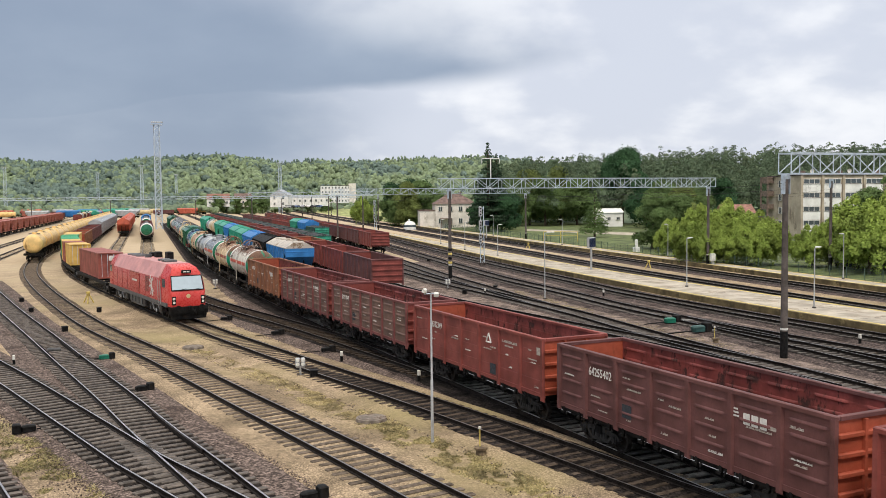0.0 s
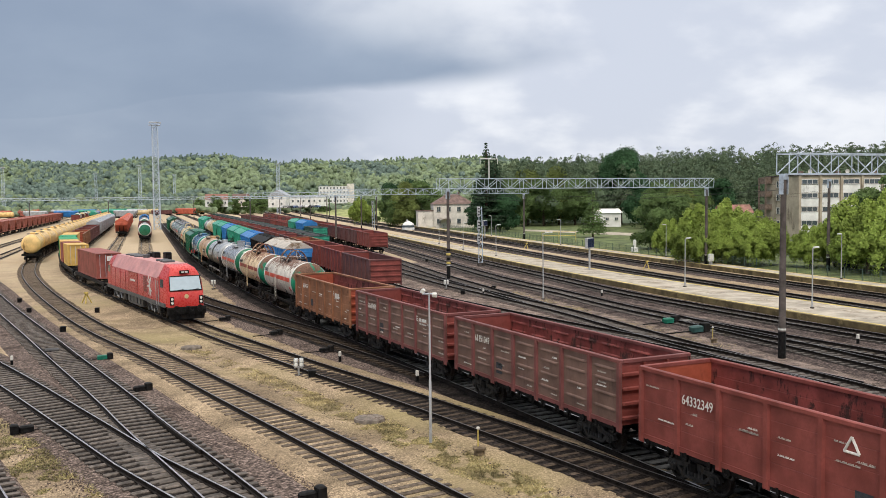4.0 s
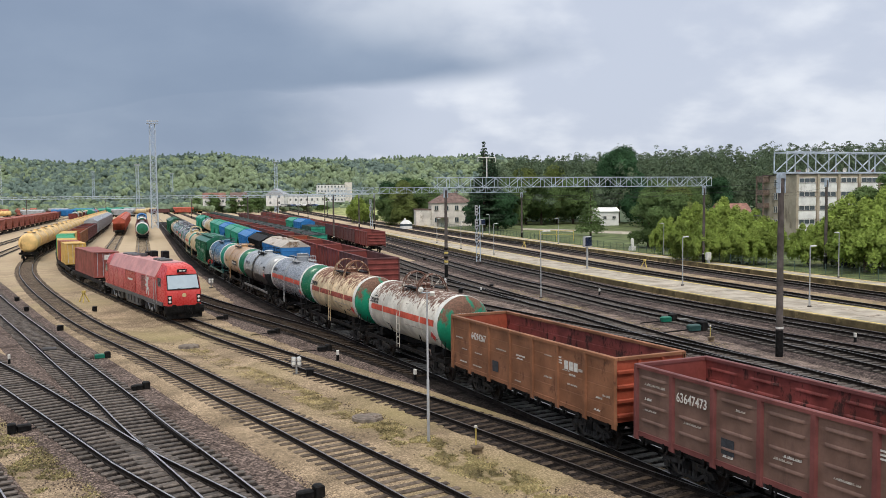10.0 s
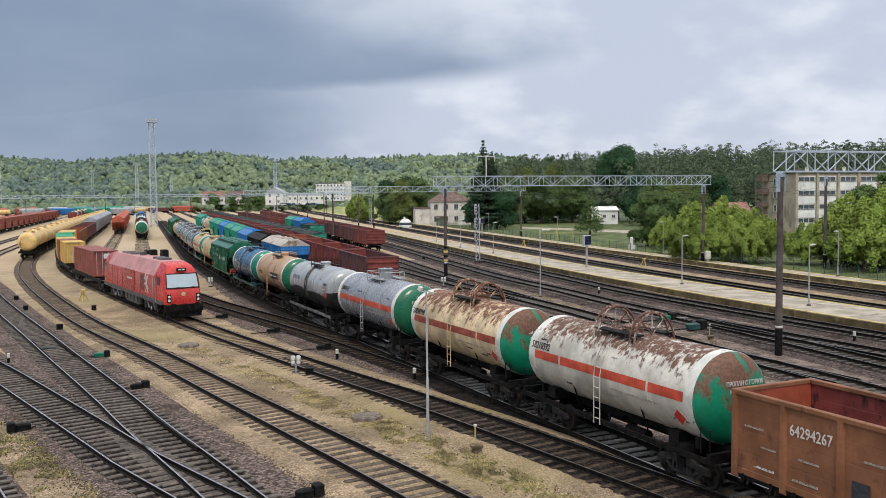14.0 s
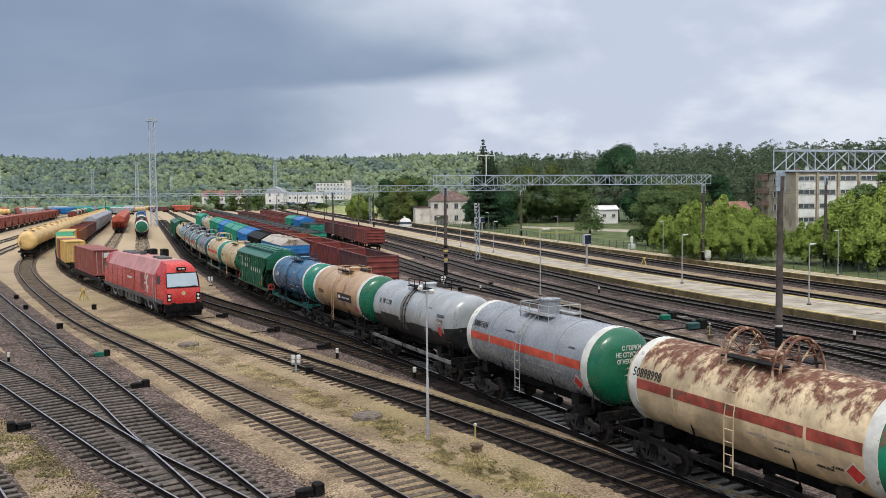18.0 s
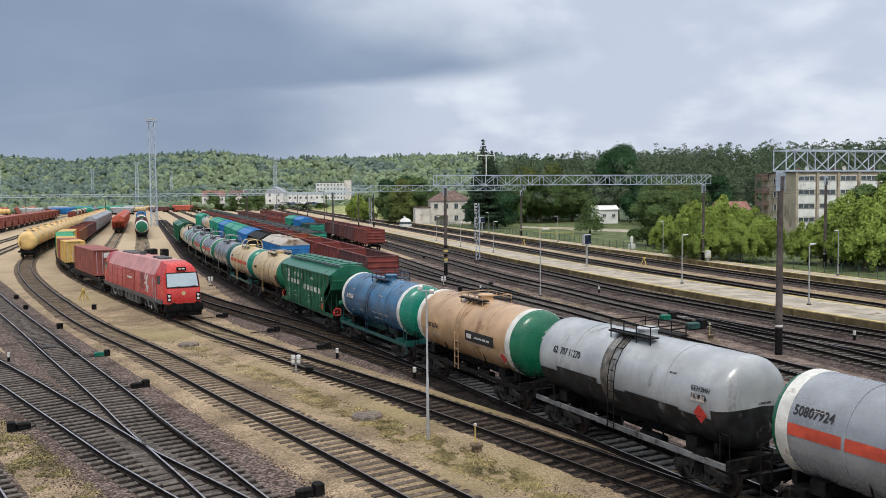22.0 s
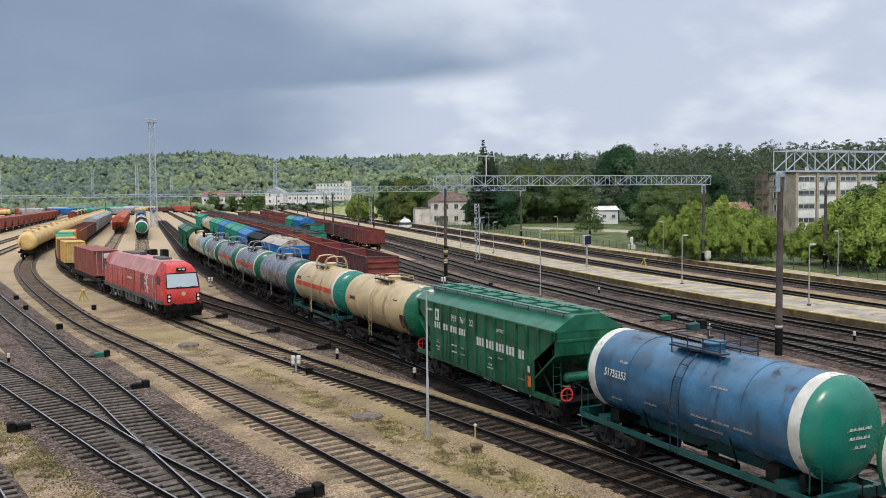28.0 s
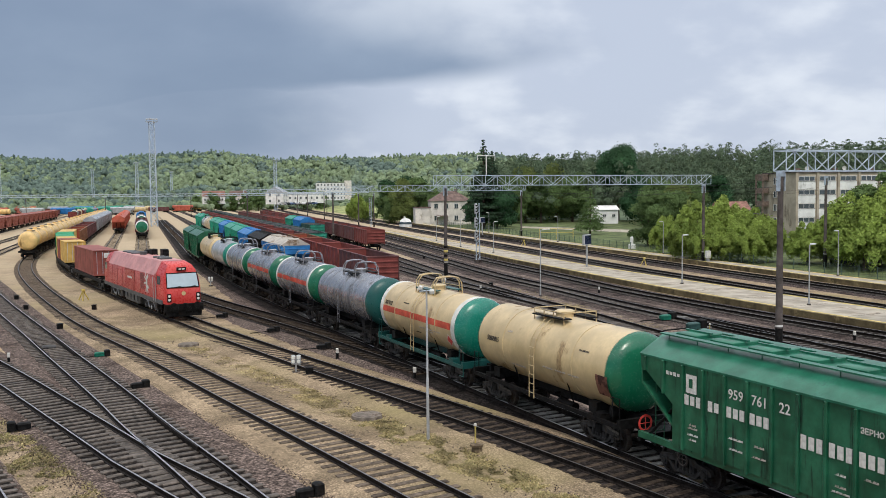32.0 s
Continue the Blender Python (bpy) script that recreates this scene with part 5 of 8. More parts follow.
def gondola_marks(w, number, seed, logo=False, ink=None, x=-1.475, patch_bay=2.32, patch_z=1.75):
    rng = random.Random(seed)
    ink = ink or M_WHITE
    bay, half = 2 * 6.42 / 7, 6.42
    if number:
        lettering(number, .42, w, on_side(-1.508, half - 1.5 * bay, 2.8), ink, .004, wide=.82)
    for i in range(7):
        yc = half - (i + .5) * bay
        for k in range(rng.choice((2, 3, 4))):
            z = rng.choice((1.5, 1.95, 2.08, 2.44, 2.56, 2.92))
            if number and i == 1 and z > 2.5:
                continue
            bar(w, on_side(x, yc + rng.uniform(-.4, .4), z), rng.uniform(.26, .8), rng.uniform(.045, .075), ink if rng.random() < .25 else M_FAINT)
    bar(w, on_side(x, half - patch_bay * bay, patch_z), .52, .46, M_PATCH, "patch")
    if logo:
        for k in range(3):
            bar(w, on_side(x, half - 5.08 * bay, 2.78 + .1 * k), .34 - .05 * k, .05, M_WHITE, "logo_stripe")
        for k in range(3):
            bar(w, on_side(x, half - (5.33 + .17 * k) * bay, 2.76), .25, .32, M_WHITE, "logo_block")
        bar(w, on_side(x, half - 5.85 * bay, 2.7), .3, .1, M_FAINT, "logo_bar")


def tank_marks(w, number, seed, ink, ny=3.6, na=.22, size=.38, plain=5, flame=True, rad=TANK_R):
    rng = random.Random(seed)
    lettering(number, size, w, on_shell(ny, na, rad), ink, .006, wide=.85)
    for i in range(plain):
        bar(w, on_shell(rng.uniform(-4.2, 4.4), rng.choice((-.5, -.42, -.34, .45, .5)), rad), rng.uniform(.3, .9), rng.uniform(.05, .09), ink if rng.random() < .5 else M_FAINT)
    for dy in (-.9, 0, .9):
        bar(w, on_shell(-1.8 + dy, -.26, rad), .75, .07, M_FAINT)
    if flame:
        m = on_shell(-4.1, -.42, rad) @ Matrix.Rotation(radians(45), 4, "Z")
        bar(w, m, .48, .48, M_WHITE, "hazard_sign")
        bar(w, m @ pose(0, 0, .006), .4, .4, M_FLAME, "hazard_field")


def end_lines(w, lines, half=5.3, zc=TANK_Z, mat=None, top=.75, step=.24):
    """Lines of lettering or bars on a tank's front end."""
    for i, (s, size) in enumerate(lines):
        m = pose(.12, -half - .012, zc + top - step * i, 90, 0, 0)
        if isinstance(s, str):
            lettering(s, size, w, m, mat, .004, wide=.8)
        else:
            bar(w, m, s, size, mat or M_WHITE)


T = TRAIN
for i, (num, logo) in enumerate(((None, False), ("64255402", True), ("64332349", False), ("61151049", False), ("63647473", True), ("64294267", True))):
    gondola_marks(T[i], num, 20 + i, logo, patch_bay=4.7 if i == 2 else 2.32, patch_z=1.62 if i == 2 else 1.78)
# rounded triangle sign on the bright red wagon
tri = Geo()
for k in range(3):
    a, b = 2 * math.pi * k / 3 + math.pi / 2, 2 * math.pi * (k + 1) / 3 + math.pi / 2
    tri.rod((.26 * math.cos(a), .26 * math.sin(a), 0), (.26 * math.cos(b), .26 * math.sin(b), 0), .035, 6)
part("triangle_sign", tri, M_WHITE, T[2], "white triangle outline", at=on_side(-1.475, -1.83, 2.86))
bar(T[2], on_side(-1.475, -3.67, 2.98), 1.3, .11, M_FAINT)
bar(T[2], on_side(-1.475, -3.6, 2.8), .8, .07, M_FAINT)
bar(T[2], on_side(-1.475, -6.05, 2.95), .3, .3, M_FAINT, "label_plate")
tank_marks(T[6], "58210592", 31, M_INK, 4.0, .3)
tank_marks(T[7], "50898998", 32, M_INK, 3.9, .3, .42)
tank_marks(T[8], "50807924", 33, M_INK, 3.6, .42)
tank_marks(T[9], "62  707 11270", 34, M_INK, 3.0, .3, .36, 4, False)
tank_marks(T[10], "733 26381", 35, M_INK, 2.9, -.05, .34, 4, True)
tank_marks(T[11], "51755353", 36, M_WHITE, 3.2, .12, .36, 6, False)
tank_marks(T[13], "50869815", 37, M_INK, 3.4, .1, .3, 4, False)
tank_marks(T[14], "58219262", 38, M_INK, 3.6, .3, .3, 3)
end_lines(T[8], (("С ГОРКИ", .24), ("НЕ СПУСКАТЬ", .24), ("ОГНЕОПАСНО", .22), (.5, .06), (.7, .06), (.5, .06), (.3, .06)))
end_lines(T[6], (("ПРОПАН С ГОРКИ", .2), ("НЕ СПУСКАТЬ", .2), (.8, .06)), top=.55)
end_lines(T[7], ((.9, .1), (.9, .1), (.6, .08)), top=.5)
end_lines(T[10], ((.5, .08), (.7, .08), (.4, .08), (.5, .07), (.6, .3)), top=.6)
end_lines(T[11], ((.9, .08), (.8, .08), (.5, .08)), top=.1)
end_lines(T[9], ((.5, .06), (.7, .06), (.6, .06), (.4, .06)), top=.1, mat=M_INK)
# black name plate of the beige tank
shell_patch(T[10], "name_plate", -3.4, -.7, -.2, .12, M_INK, label="black name plate with pale border")
bar(T[10], on_shell(-2.3, -.04, lift=.034), 1.5, .1, M_WHITE)
bar(T[10], on_shell(-1.1, -.04, lift=.034), .46, .2, M_WHITE, "logo_bar")
# oil-black fields of the light grey tank
shell_patch(T[9], "black_field", 1.0, 3.6, -1.2, -.12, M_BLACKTANK, label="black-painted field with runs")
shell_patch(T[9], "black_field", -3.3, -.6, -1.2, -.2, M_BLACKTANK, label="black-painted field with runs")
shell_patch(T[9], "oil_stain", .05, .75, -.6, 1.25, material("oil_stain", (0.12, 0.105, 0.09), .4, 0, .3, 3, .1, 30, (0.34, 0.35, 0.35), .45, 3.0, .7), label="brown oil stain below the hatch")
bar(T[9], on_shell(-4.2, .12), .6, .2, M_FAINT)
bar(T[9], on_shell(-4.3, -.2) @ Matrix.Rotation(radians(45), 4, "Z"), .42, .42, M_FLAME, "hazard_sign")
lettering("БЕНЗИН", .2, T[9], on_shell(-4.25, .3), M_INK, .003)
lettering("НЕФТЬ", .2, T[9], on_shell(-4.25, .14, lift=.02), M_INK, .003)
# rusty scars on the clean cream tank
shell_patch(T[13], "paint_scar", -4.9, -4.2, -.55, -.02, material("scar", (0.2, 0.08, 0.05), .7, 0, .2, 3, .2, 20, (0.06, 0.02, 0.015), .5, 2.5), label="dark rusty scar in the paint")
# green hopper: pale name boards as plain bars, number, orange placard
H = T[12]
hx = -1.545
PANEL = [6.25 - .893 * (j + .5) for j in range(14)]
bar(H, on_side(hx, PANEL[2] + .05, 3.28), .46, .56, M_WHITE, "logo_block")
bar(H, on_side(hx - .006, PANEL[2] + .07, 3.3), .16, .28, M_GREEN, "logo_field")
for j, n, z in ((1, 4, 3.45), (2, 3, 2.78), (3, 2, 2.78), (4, 3, 2.78), (5, 3, 2.78), (7, 3, 2.6), (8, 3, 2.6), (9, 3, 2.6), (10, 3, 2.6), (11, 2, 2.6)):
    for k in range(n):      # each character of the name boards as a plain bar
        wd, ht = (.15, .12) if j == 1 else (.235, .31 if j < 7 else .37)
        bar(H, on_side(hx, PANEL[j] - (k - (n - 1) / 2) * (wd + .02), z), wd * .78, ht - .03 * (k % 2), M_WHITE, "name_bar")
for s, y in (("959", PANEL[4]), ("761", PANEL[5]), ("22", PANEL[6])):
    lettering(s, .4, H, on_side(hx, y, 3.3), M_WHITE, .004)
lettering("ЗЕРНО", .2, H, on_side(hx, PANEL[9], 3.3), M_WHITE, .002)
rng = random.Random(9)
for k in range(16):
    bar(H, on_side(hx, PANEL[rng.randrange(2, 12)], rng.choice((1.6, 1.75, 1.95, 2.05, 2.15))), rng.uniform(.3, .6), .06, M_WHITE if k % 2 else M_FAINT)
bar(H, on_side(hx, -4.55, 1.62), .44, .44, M_PLACARD, "placard")
bar(H, on_side(hx, -4.55, 2.1), .26, .26, M_WHITE, "label_plate")
for y in (4.6, -.9, -1.9):
    part("hand_wheel", Geo().lathe([(.2, -.02), (.25, 0), (.2, .02), (.17, 0), (.2, -.02)], 14, "x", (-1.42, y, .85)).rod((-1.42, y - .18, .85), (-1.42, y + .18, .85), .015, 5).rod((-1.42, y, .67), (-1.42, y, 1.03), .015, 5), M_WHEEL, H)
for s in (-1, 1):
    part("brake_tank", Geo().lathe([(0, -.85), (.12, -.84), (.2, -.76), (.2, .76), (.12, .84), (0, .85)], 14, "x", (0, s * 6.1, 1.95)), M_GREENROOF, H)
    part("hand_wheel", Geo().lathe([(.24, -.02), (.29, 0), (.24, .02), (.21, 0), (.24, -.02)], 16, "y", (-1.15, s * 6.75, 1.45)).rod((-1.38, s * 6.75, 1.45), (-.92, s * 6.75, 1.45), .015, 5).rod((-1.15, s * 6.75, 1.22), (-1.15, s * 6.75, 1.68), .015, 5), M_FLAME, H, "red hand brake wheel")


# ---- locomotive with container train ----
M_LOCO = material("loco_red", (0.43, 0.045, 0.045), .3, 0, .06, .8, .05, 30)
M_LOCOFRONT = material("loco_signal_red", (0.52, 0.042, 0.036), .3, 0, .05, .8, .05)
# roof red paled to pink, the sky's sheen put into the colour
M_LOCOSHEEN = material("loco_roof", (0.54, 0.25, 0.235), .4, 0, .1, .8, .08)
M_LOCOGREY = material("loco_grey", (0.09, 0.095, 0.1), .5, .1, .15, 2, .1)
M_GLASS = glass("dark_glass")
# pale, partly metallic base stands for sky mirrored in the glass
M_SCREEN = material("windscreen", (0.4, 0.48, 0.52), .1, .45, .02, bump=0, spec=.9)
M_LAMPLENS = material("lamp_lens", (0.7, 0.7, 0.66), .2, 0, .05, bump=0)
M_BROWNBOX = material("container_brown", (0.27, 0.07, 0.052), .55, 0, .15, .9, .1, 30, RUST, .25, 1.2, .7)
M_YELBOX = material("container_yellow", (0.6, 0.38, 0.1), .55, 0, .12, .9, .1, 30, (0.3, 0.2, 0.1), .25, 1.2, .7)
M_GREENBOX = material("container_green", (0.0, 0.26, 0.09), .5, 0, .12, .9, .1)


M_CRESTPALE = material("crest_worn_white", (0.55, 0.48, 0.47), .5, 0, .2, 4, 0)
M_GRILLE = material("dark_red_grille", (0.16, 0.02, 0.02), .5, 0, .1, 3, 0)


def locomotive(m):
    """Six-axle diesel locomotive; the cab faces local -y."""
    w = thing("locomotive", m, "red diesel locomotive with white crest, standing with containers", "locomotive")
    h = 11.0
    side = [(-1.45, 1.15), (1.45, 1.15), (1.45, 3.1), (.85, 4.2), (-.85, 4.2), (-1.45, 3.1)]
    g = Geo().prism(side, -h + 2.6, h - 2.6, "y")
    part("body", g, M_LOCO, w)
    rf = Geo().prism([(-1.44, 3.16), (-.87, 4.216), (.87, 4.216), (1.44, 3.16), (1.41, 3.12), (.85, 4.18), (-.85, 4.18), (-1.41, 3.12)], -h + 2.7, h - 2.7, "y")
    part("roof_panel", rf, M_LOCOSHEEN, w)
    for s in (-1, 1):
        y0, y1, y2 = s * (h - 2.6), s * (h - .55), s * h
        c = Geo()
        # cab: sides taper in to the nose
        ring = [(y0, [(-1.45, 1.15), (1.45, 1.15), (1.45, 3.1), (.85, 4.2), (-.85, 4.2), (-1.45, 3.1)]),
                (s * (h - 1.0), [(-1.42, 1.15), (1.42, 1.15), (1.4, 3.08), (.92, 4.0), (-.92, 4.0), (-1.4, 3.08)]),
                (s * (h - .62), [(-1.36, 1.15), (1.36, 1.15), (1.32, 3.1), (1.1, 3.62), (-1.1, 3.62), (-1.32, 3.1)]),
                (s * (h - .12), [(-1.3, 1.15), (1.3, 1.15), (1.3, 1.6), (1.3, 2.28), (-1.3, 2.28), (-1.3, 1.6)]),
                (s * h, [(-1.22, 1.15), (1.22, 1.15), (1.22, 1.5), (1.2, 2.1), (-1.2, 2.1), (-1.22, 1.5)])]
        vs = [(x, y, z) for y, r in ring for x, z in r]
        fs = [(6 * i + j, 6 * i + (j + 1) % 6, 6 * i + 6 + (j + 1) % 6, 6 * i + 6 + j) for i in range(4) for j in range(6)] + [tuple(24 + j for j in range(6))]
        c.add(vs, fs if s < 0 else [f[::-1] for f in fs])
        cab = part("cab", c, M_LOCOFRONT, w)
        ws = Geo().add([(-1.16, s * (h - .19), 2.4), (1.16, s * (h - .19), 2.4), (1.1, s * (h - .53), 3.38), (-1.1, s * (h - .53), 3.38), (-1.16, s * (h - .11), 2.4), (1.16, s * (h - .11), 2.4), (1.1, s * (h - .465), 3.38), (-1.1, s * (h - .465), 3.38)],
                       [(4, 5, 6, 7), (0, 4, 7, 3), (1, 2, 6, 5), (0, 1, 5, 4), (3, 7, 6, 2)])
        part("windscreen", ws, M_SCREEN, cab)
        fr = Geo()
        for x in (-1.2, 1.2):
            fr.rod((x, s * (h - .1), 2.36), (x * .95, s * (h - .455), 3.42), .035, 5)
        fr.rod((-1.2, s * (h - .1), 2.37), (1.2, s * (h - .1), 2.37), .04, 5).rod((-1.14, s * (h - .455), 3.42), (1.14, s * (h - .455), 3.42), .035, 5)
        for x in (-.55, .55):
            fr.rod((x, s * (h - .08), 2.4), (x + .42, s * (h - .1), 2.46), .018, 4)
        part("screen_frame", fr, M_BLACK, cab)
        nb = Geo().box(0, s * (h - .46), 3.72, .7, .14, .24)
        part("number_box", nb, M_BLACK, cab)
        bars = Geo().box(-.12, s * (h - .385), 3.72, .2, .01, .1).box(.14, s * (h - .385), 3.72, .2, .01, .1)
        part("number_bar", bars, M_WHITE, cab)
        em = Geo().lathe([(.0, 0), (.16, 0), (.16, .02), (.0, .02)], 18, "y", (0, s * (h + .0) - (.02 if s < 0 else 0), 1.92))
        part("emblem", em, M_CREAM, cab, "round pale emblem")
        for x in (-1.08, 1.08):
            hb = Geo().box(x, s * (h - .02), 1.62, .3, .12, .62)
            part("headlight_box", hb, M_BLACK, cab)
            for z in (1.48, 1.76):
                part("headlight", Geo().lathe([(0, -.02), (.1, -.02), (.1, .02), (0, .025)], 12, "y", (x, s * (h + .05), z)), M_LAMPLENS, cab)
        for x in (-1, 1):
            sw = Geo().box(x * 1.425, s * (h - 1.55), 2.86, .05, .8, .62)
            part("side_window", sw, M_GLASS, cab)
            dr = Geo().box(x * 1.445, s * (h - 2.35), 2.3, .03, .6, 2.0)
            part("cab_door", dr, M_LOCO, cab)
        bf = Geo().cbox(0, s * (h - .05), .86, 2.9, .3, .56, .03)
        for x in (-.45, .45):
            bf.path([(x, s * (h + .08), .95), (x * 1.1, s * (h + .22), .6), (x * 1.3, s * (h + .1), .4)], .035, 5)
        for x in (-.88, .88):
            bf.rod((x, s * h, 1.06), (x, s * (h + .5), 1.06), .09, 10).lathe([(0, 0), (.24, 0), (.24, .05), (0, .06)], 14, "y", (x, s * (h + .5), 1.06))
        bf.prism([(-1.3, .2), (1.3, .2), (1.35, .62), (-1.35, .62)], s * (h - .1), s * (h + .02), "y")
        part("buffer_beam", bf, M_BLACK, w)
        coupler(w, s * (h + .4), s)
        st = Geo()
        for x in (-1.38, 1.38):
            for z in (.35, .65, .95):
                st.box(x, s * (h - 1.9), z, .18, .5, .04)
        part("cab_step", st, M_BLACK, w)
    skirt = Geo().box(-1.42, 0, 1.24, .1, 2 * h - 1.4, .3).box(1.42, 0, 1.24, .1, 2 * h - 1.4, .3)
    part("skirt", skirt, M_LOCOGREY, w)
    for s in (-1, 1):
        for y, l in ((-4.5, 1.3),):
            gr = Geo()
            for i in range(9):
                gr.box(s * 1.462, y, 1.9 + .14 * i, .02, l, .07)
            part("side_grille", gr, M_GRILLE, w)
        door = Geo().box(s * 1.46, -.2, 2.35, .02, 3.4, 1.5)
        part("engine_door", door, M_LOCO, w)
        for dy in (-1.92, 1.52):
            part("door_seam", Geo().box(s * 1.468, dy, 2.35, .02, .04, 1.54), M_GRILLE, w)
        part("door_seam", Geo().box(s * 1.468, -.2, 3.12, .02, 3.44, .04), M_GRILLE, w)
        for yb in (2.6, 4.6, 6.6):
            part("body_seam", Geo().box(s * 1.458, yb, 2.2, .02, .035, 1.75), M_GRILLE, w)
        part("hand_rail", Geo().path([(s * 1.5, -8.75, 1.2), (s * 1.52, -8.75, 3.0)], .025, 5).path([(s * 1.5, -8.05, 1.2), (s * 1.52, -8.05, 3.0)], .025, 5), M_LAMPGREY, w)
        for yb in (-8.4, -3.2, 3.2):
            part("sand_box", Geo().cbox(s * 1.3, yb, .82, .3, .7, .55, .04), M_BOGIE, w)
        rc = Geo()      # upper end of the crest, on the roof slope
        for ya, u0, u1 in ((-5.95, .05, .75), (-5.7, .1, .55), (-6.25, .1, .5)):
            rc.add([(s * (1.45 - .6 * u), ya + d, 3.115 + 1.1 * u + .02) for u in (u0, u1) for d in (-.12, .12)], [(0, 1, 3, 2)])
        part("crest_crown", rc, M_CRESTPALE, w, "worn pale top of the crest on the roof slope")
        lt = Geo().box(s * 1.476, -.2, 2.45, .01, 1.7, .16)
        part("lettering_bar", lt, M_WHITE, w)
        # white rearing crest
        cr = Geo()
        for (a, za, b, zb, r) in ((-5.6, 1.75, -5.9, 2.4, .1), (-6.3, 1.7, -6.05, 2.35, .1), (-5.85, 2.3, -6.0, 3.2, .2), (-6.0, 3.0, -6.4, 3.3, .13), (-5.7, 2.9, -5.2, 3.1, .09), (-5.75, 2.6, -5.2, 2.5, .08), (-5.6, 3.2, -5.75, 3.45, .1), (-6.2, 2.4, -6.6, 2.15, .07)):
            cr.rod((s * 1.456, a, za * .88 + .12), (s * 1.456, b, zb * .88 + .12), r, 8)
        for i, v in enumerate(cr.v):
            cr.v[i] = (s * (1.462 + .012 * (1 if abs(v[0]) > 1.456 else 0)), v[1], v[2])
        part("crest", cr, M_WHITE, w, "white heraldic crest")
    tk = Geo().cbox(0, .2, .75, 2.5, 4.6, .8, .1)
    for i in range(4):
        tk.box(-1.28, -1.6 + 1.2 * i, .8, .1, .9, .5)
    part("fuel_tank", tk, M_LOCOGREY, w)
    for y in (-6.2, -5.4, -4.2):
        part("roof_box", Geo().cbox(0, y, 4.28, .9, .5, .2, .04), M_LOCOGREY, w)
    part("exhaust", Geo().rod((0, 1, 4.2), (0, 1, 4.5), .3, 12), M_LOCOGREY, w)
    for yb, hb in ((-3.0, .75), (.6, .6), (2.4, .45)):
        part("air_intake", Geo().cbox(.75, yb, 4.1 + hb / 2, .5, .9, hb, .05), M_BLACK, w)
    for y in (3, 4.6, 6.2):
        part("roof_fan", Geo().lathe([(.6, 0), (.6, .12), (.1, .14)], 18, "z", (0, y, 4.2)), M_LOCOGREY, w)
    for yc in (-6.4, 6.4):
        b = part("bogie", Geo().cbox(0, 0, .78, 2.2, 4.2, .36, .05), M_BLACK, w, at=pose(0, yc, 0))
        for s in (-1, 1):
            f = Geo().prism([(-2.4, .5), (-2.3, .9), (2.3, .9), (2.4, .5), (1.6, .62), (-1.6, .62)], s * 1.12 - .07, s * 1.12 + .07, "x")
            for d in (-1.85, 0, 1.85):
                f.box(s * 1.17, d, .52, .14, .34, .34).rod((s * 1.15, d - .42, .5), (s * 1.15, d - .42, .9), .1, 8).rod((s * 1.15, d + .42, .5), (s * 1.15, d + .42, .9), .1, 8)
            part("side_frame", f, M_BOGIE, b)
            for d in (-1.85, 0, 1.85):
                part("axle_box", Geo().lathe([(0, -.06), (.13, -.05), (.16, 0), (.16, .12)][::1], 12, "x", (s * 1.24, d, .5)), M_LAMPGREY if d == 0 else M_LOCOGREY, b)
            for d in (-.93, .93):
                part("damper", Geo().rod((s * 1.24, d - .25, .45), (s * 1.24, d + .25, .95), .05, 6), M_LAMPGREY, b)
            part("brake_pipe", Geo().path([(s * 1.3, -2.2, 1.0), (s * 1.3, 0, .98), (s * 1.3, 2.2, 1.0)], .03, 5), M_LAMPGREY, b)
        for d in (-1.85, 0, 1.85):
            part("wheelset", WHEEL, None, b, at=pose(0, d, .475))
    return w


def container_flat(m, boxes):
    """A flat wagon; the containers on it are things of their own."""
    w = thing("flat_wagon", m, "black flat wagon carrying shipping containers", "flat wagon", "container wagons")
    g = Geo().box(0, 0, 1.08, .6, 18.2, .34)
    for s in (-1, 1):
        g.box(s * 1.3, 0, 1.08, .14, 18.2, .3)
    for i in range(7):
        g.box(0, -9 + 3 * i, 1.1, 2.7, .2, .2)
    part("underframe", g, M_BLACK, w)
    for y in (-7.0, 7.0):
        bogie(w, y, False)
    for s in (-1, 1):
        coupler(w, s * 9.7, s)
    for off, length, mt, label in boxes:
        container(m @ pose(0, off, 1.26), length, mt, label)


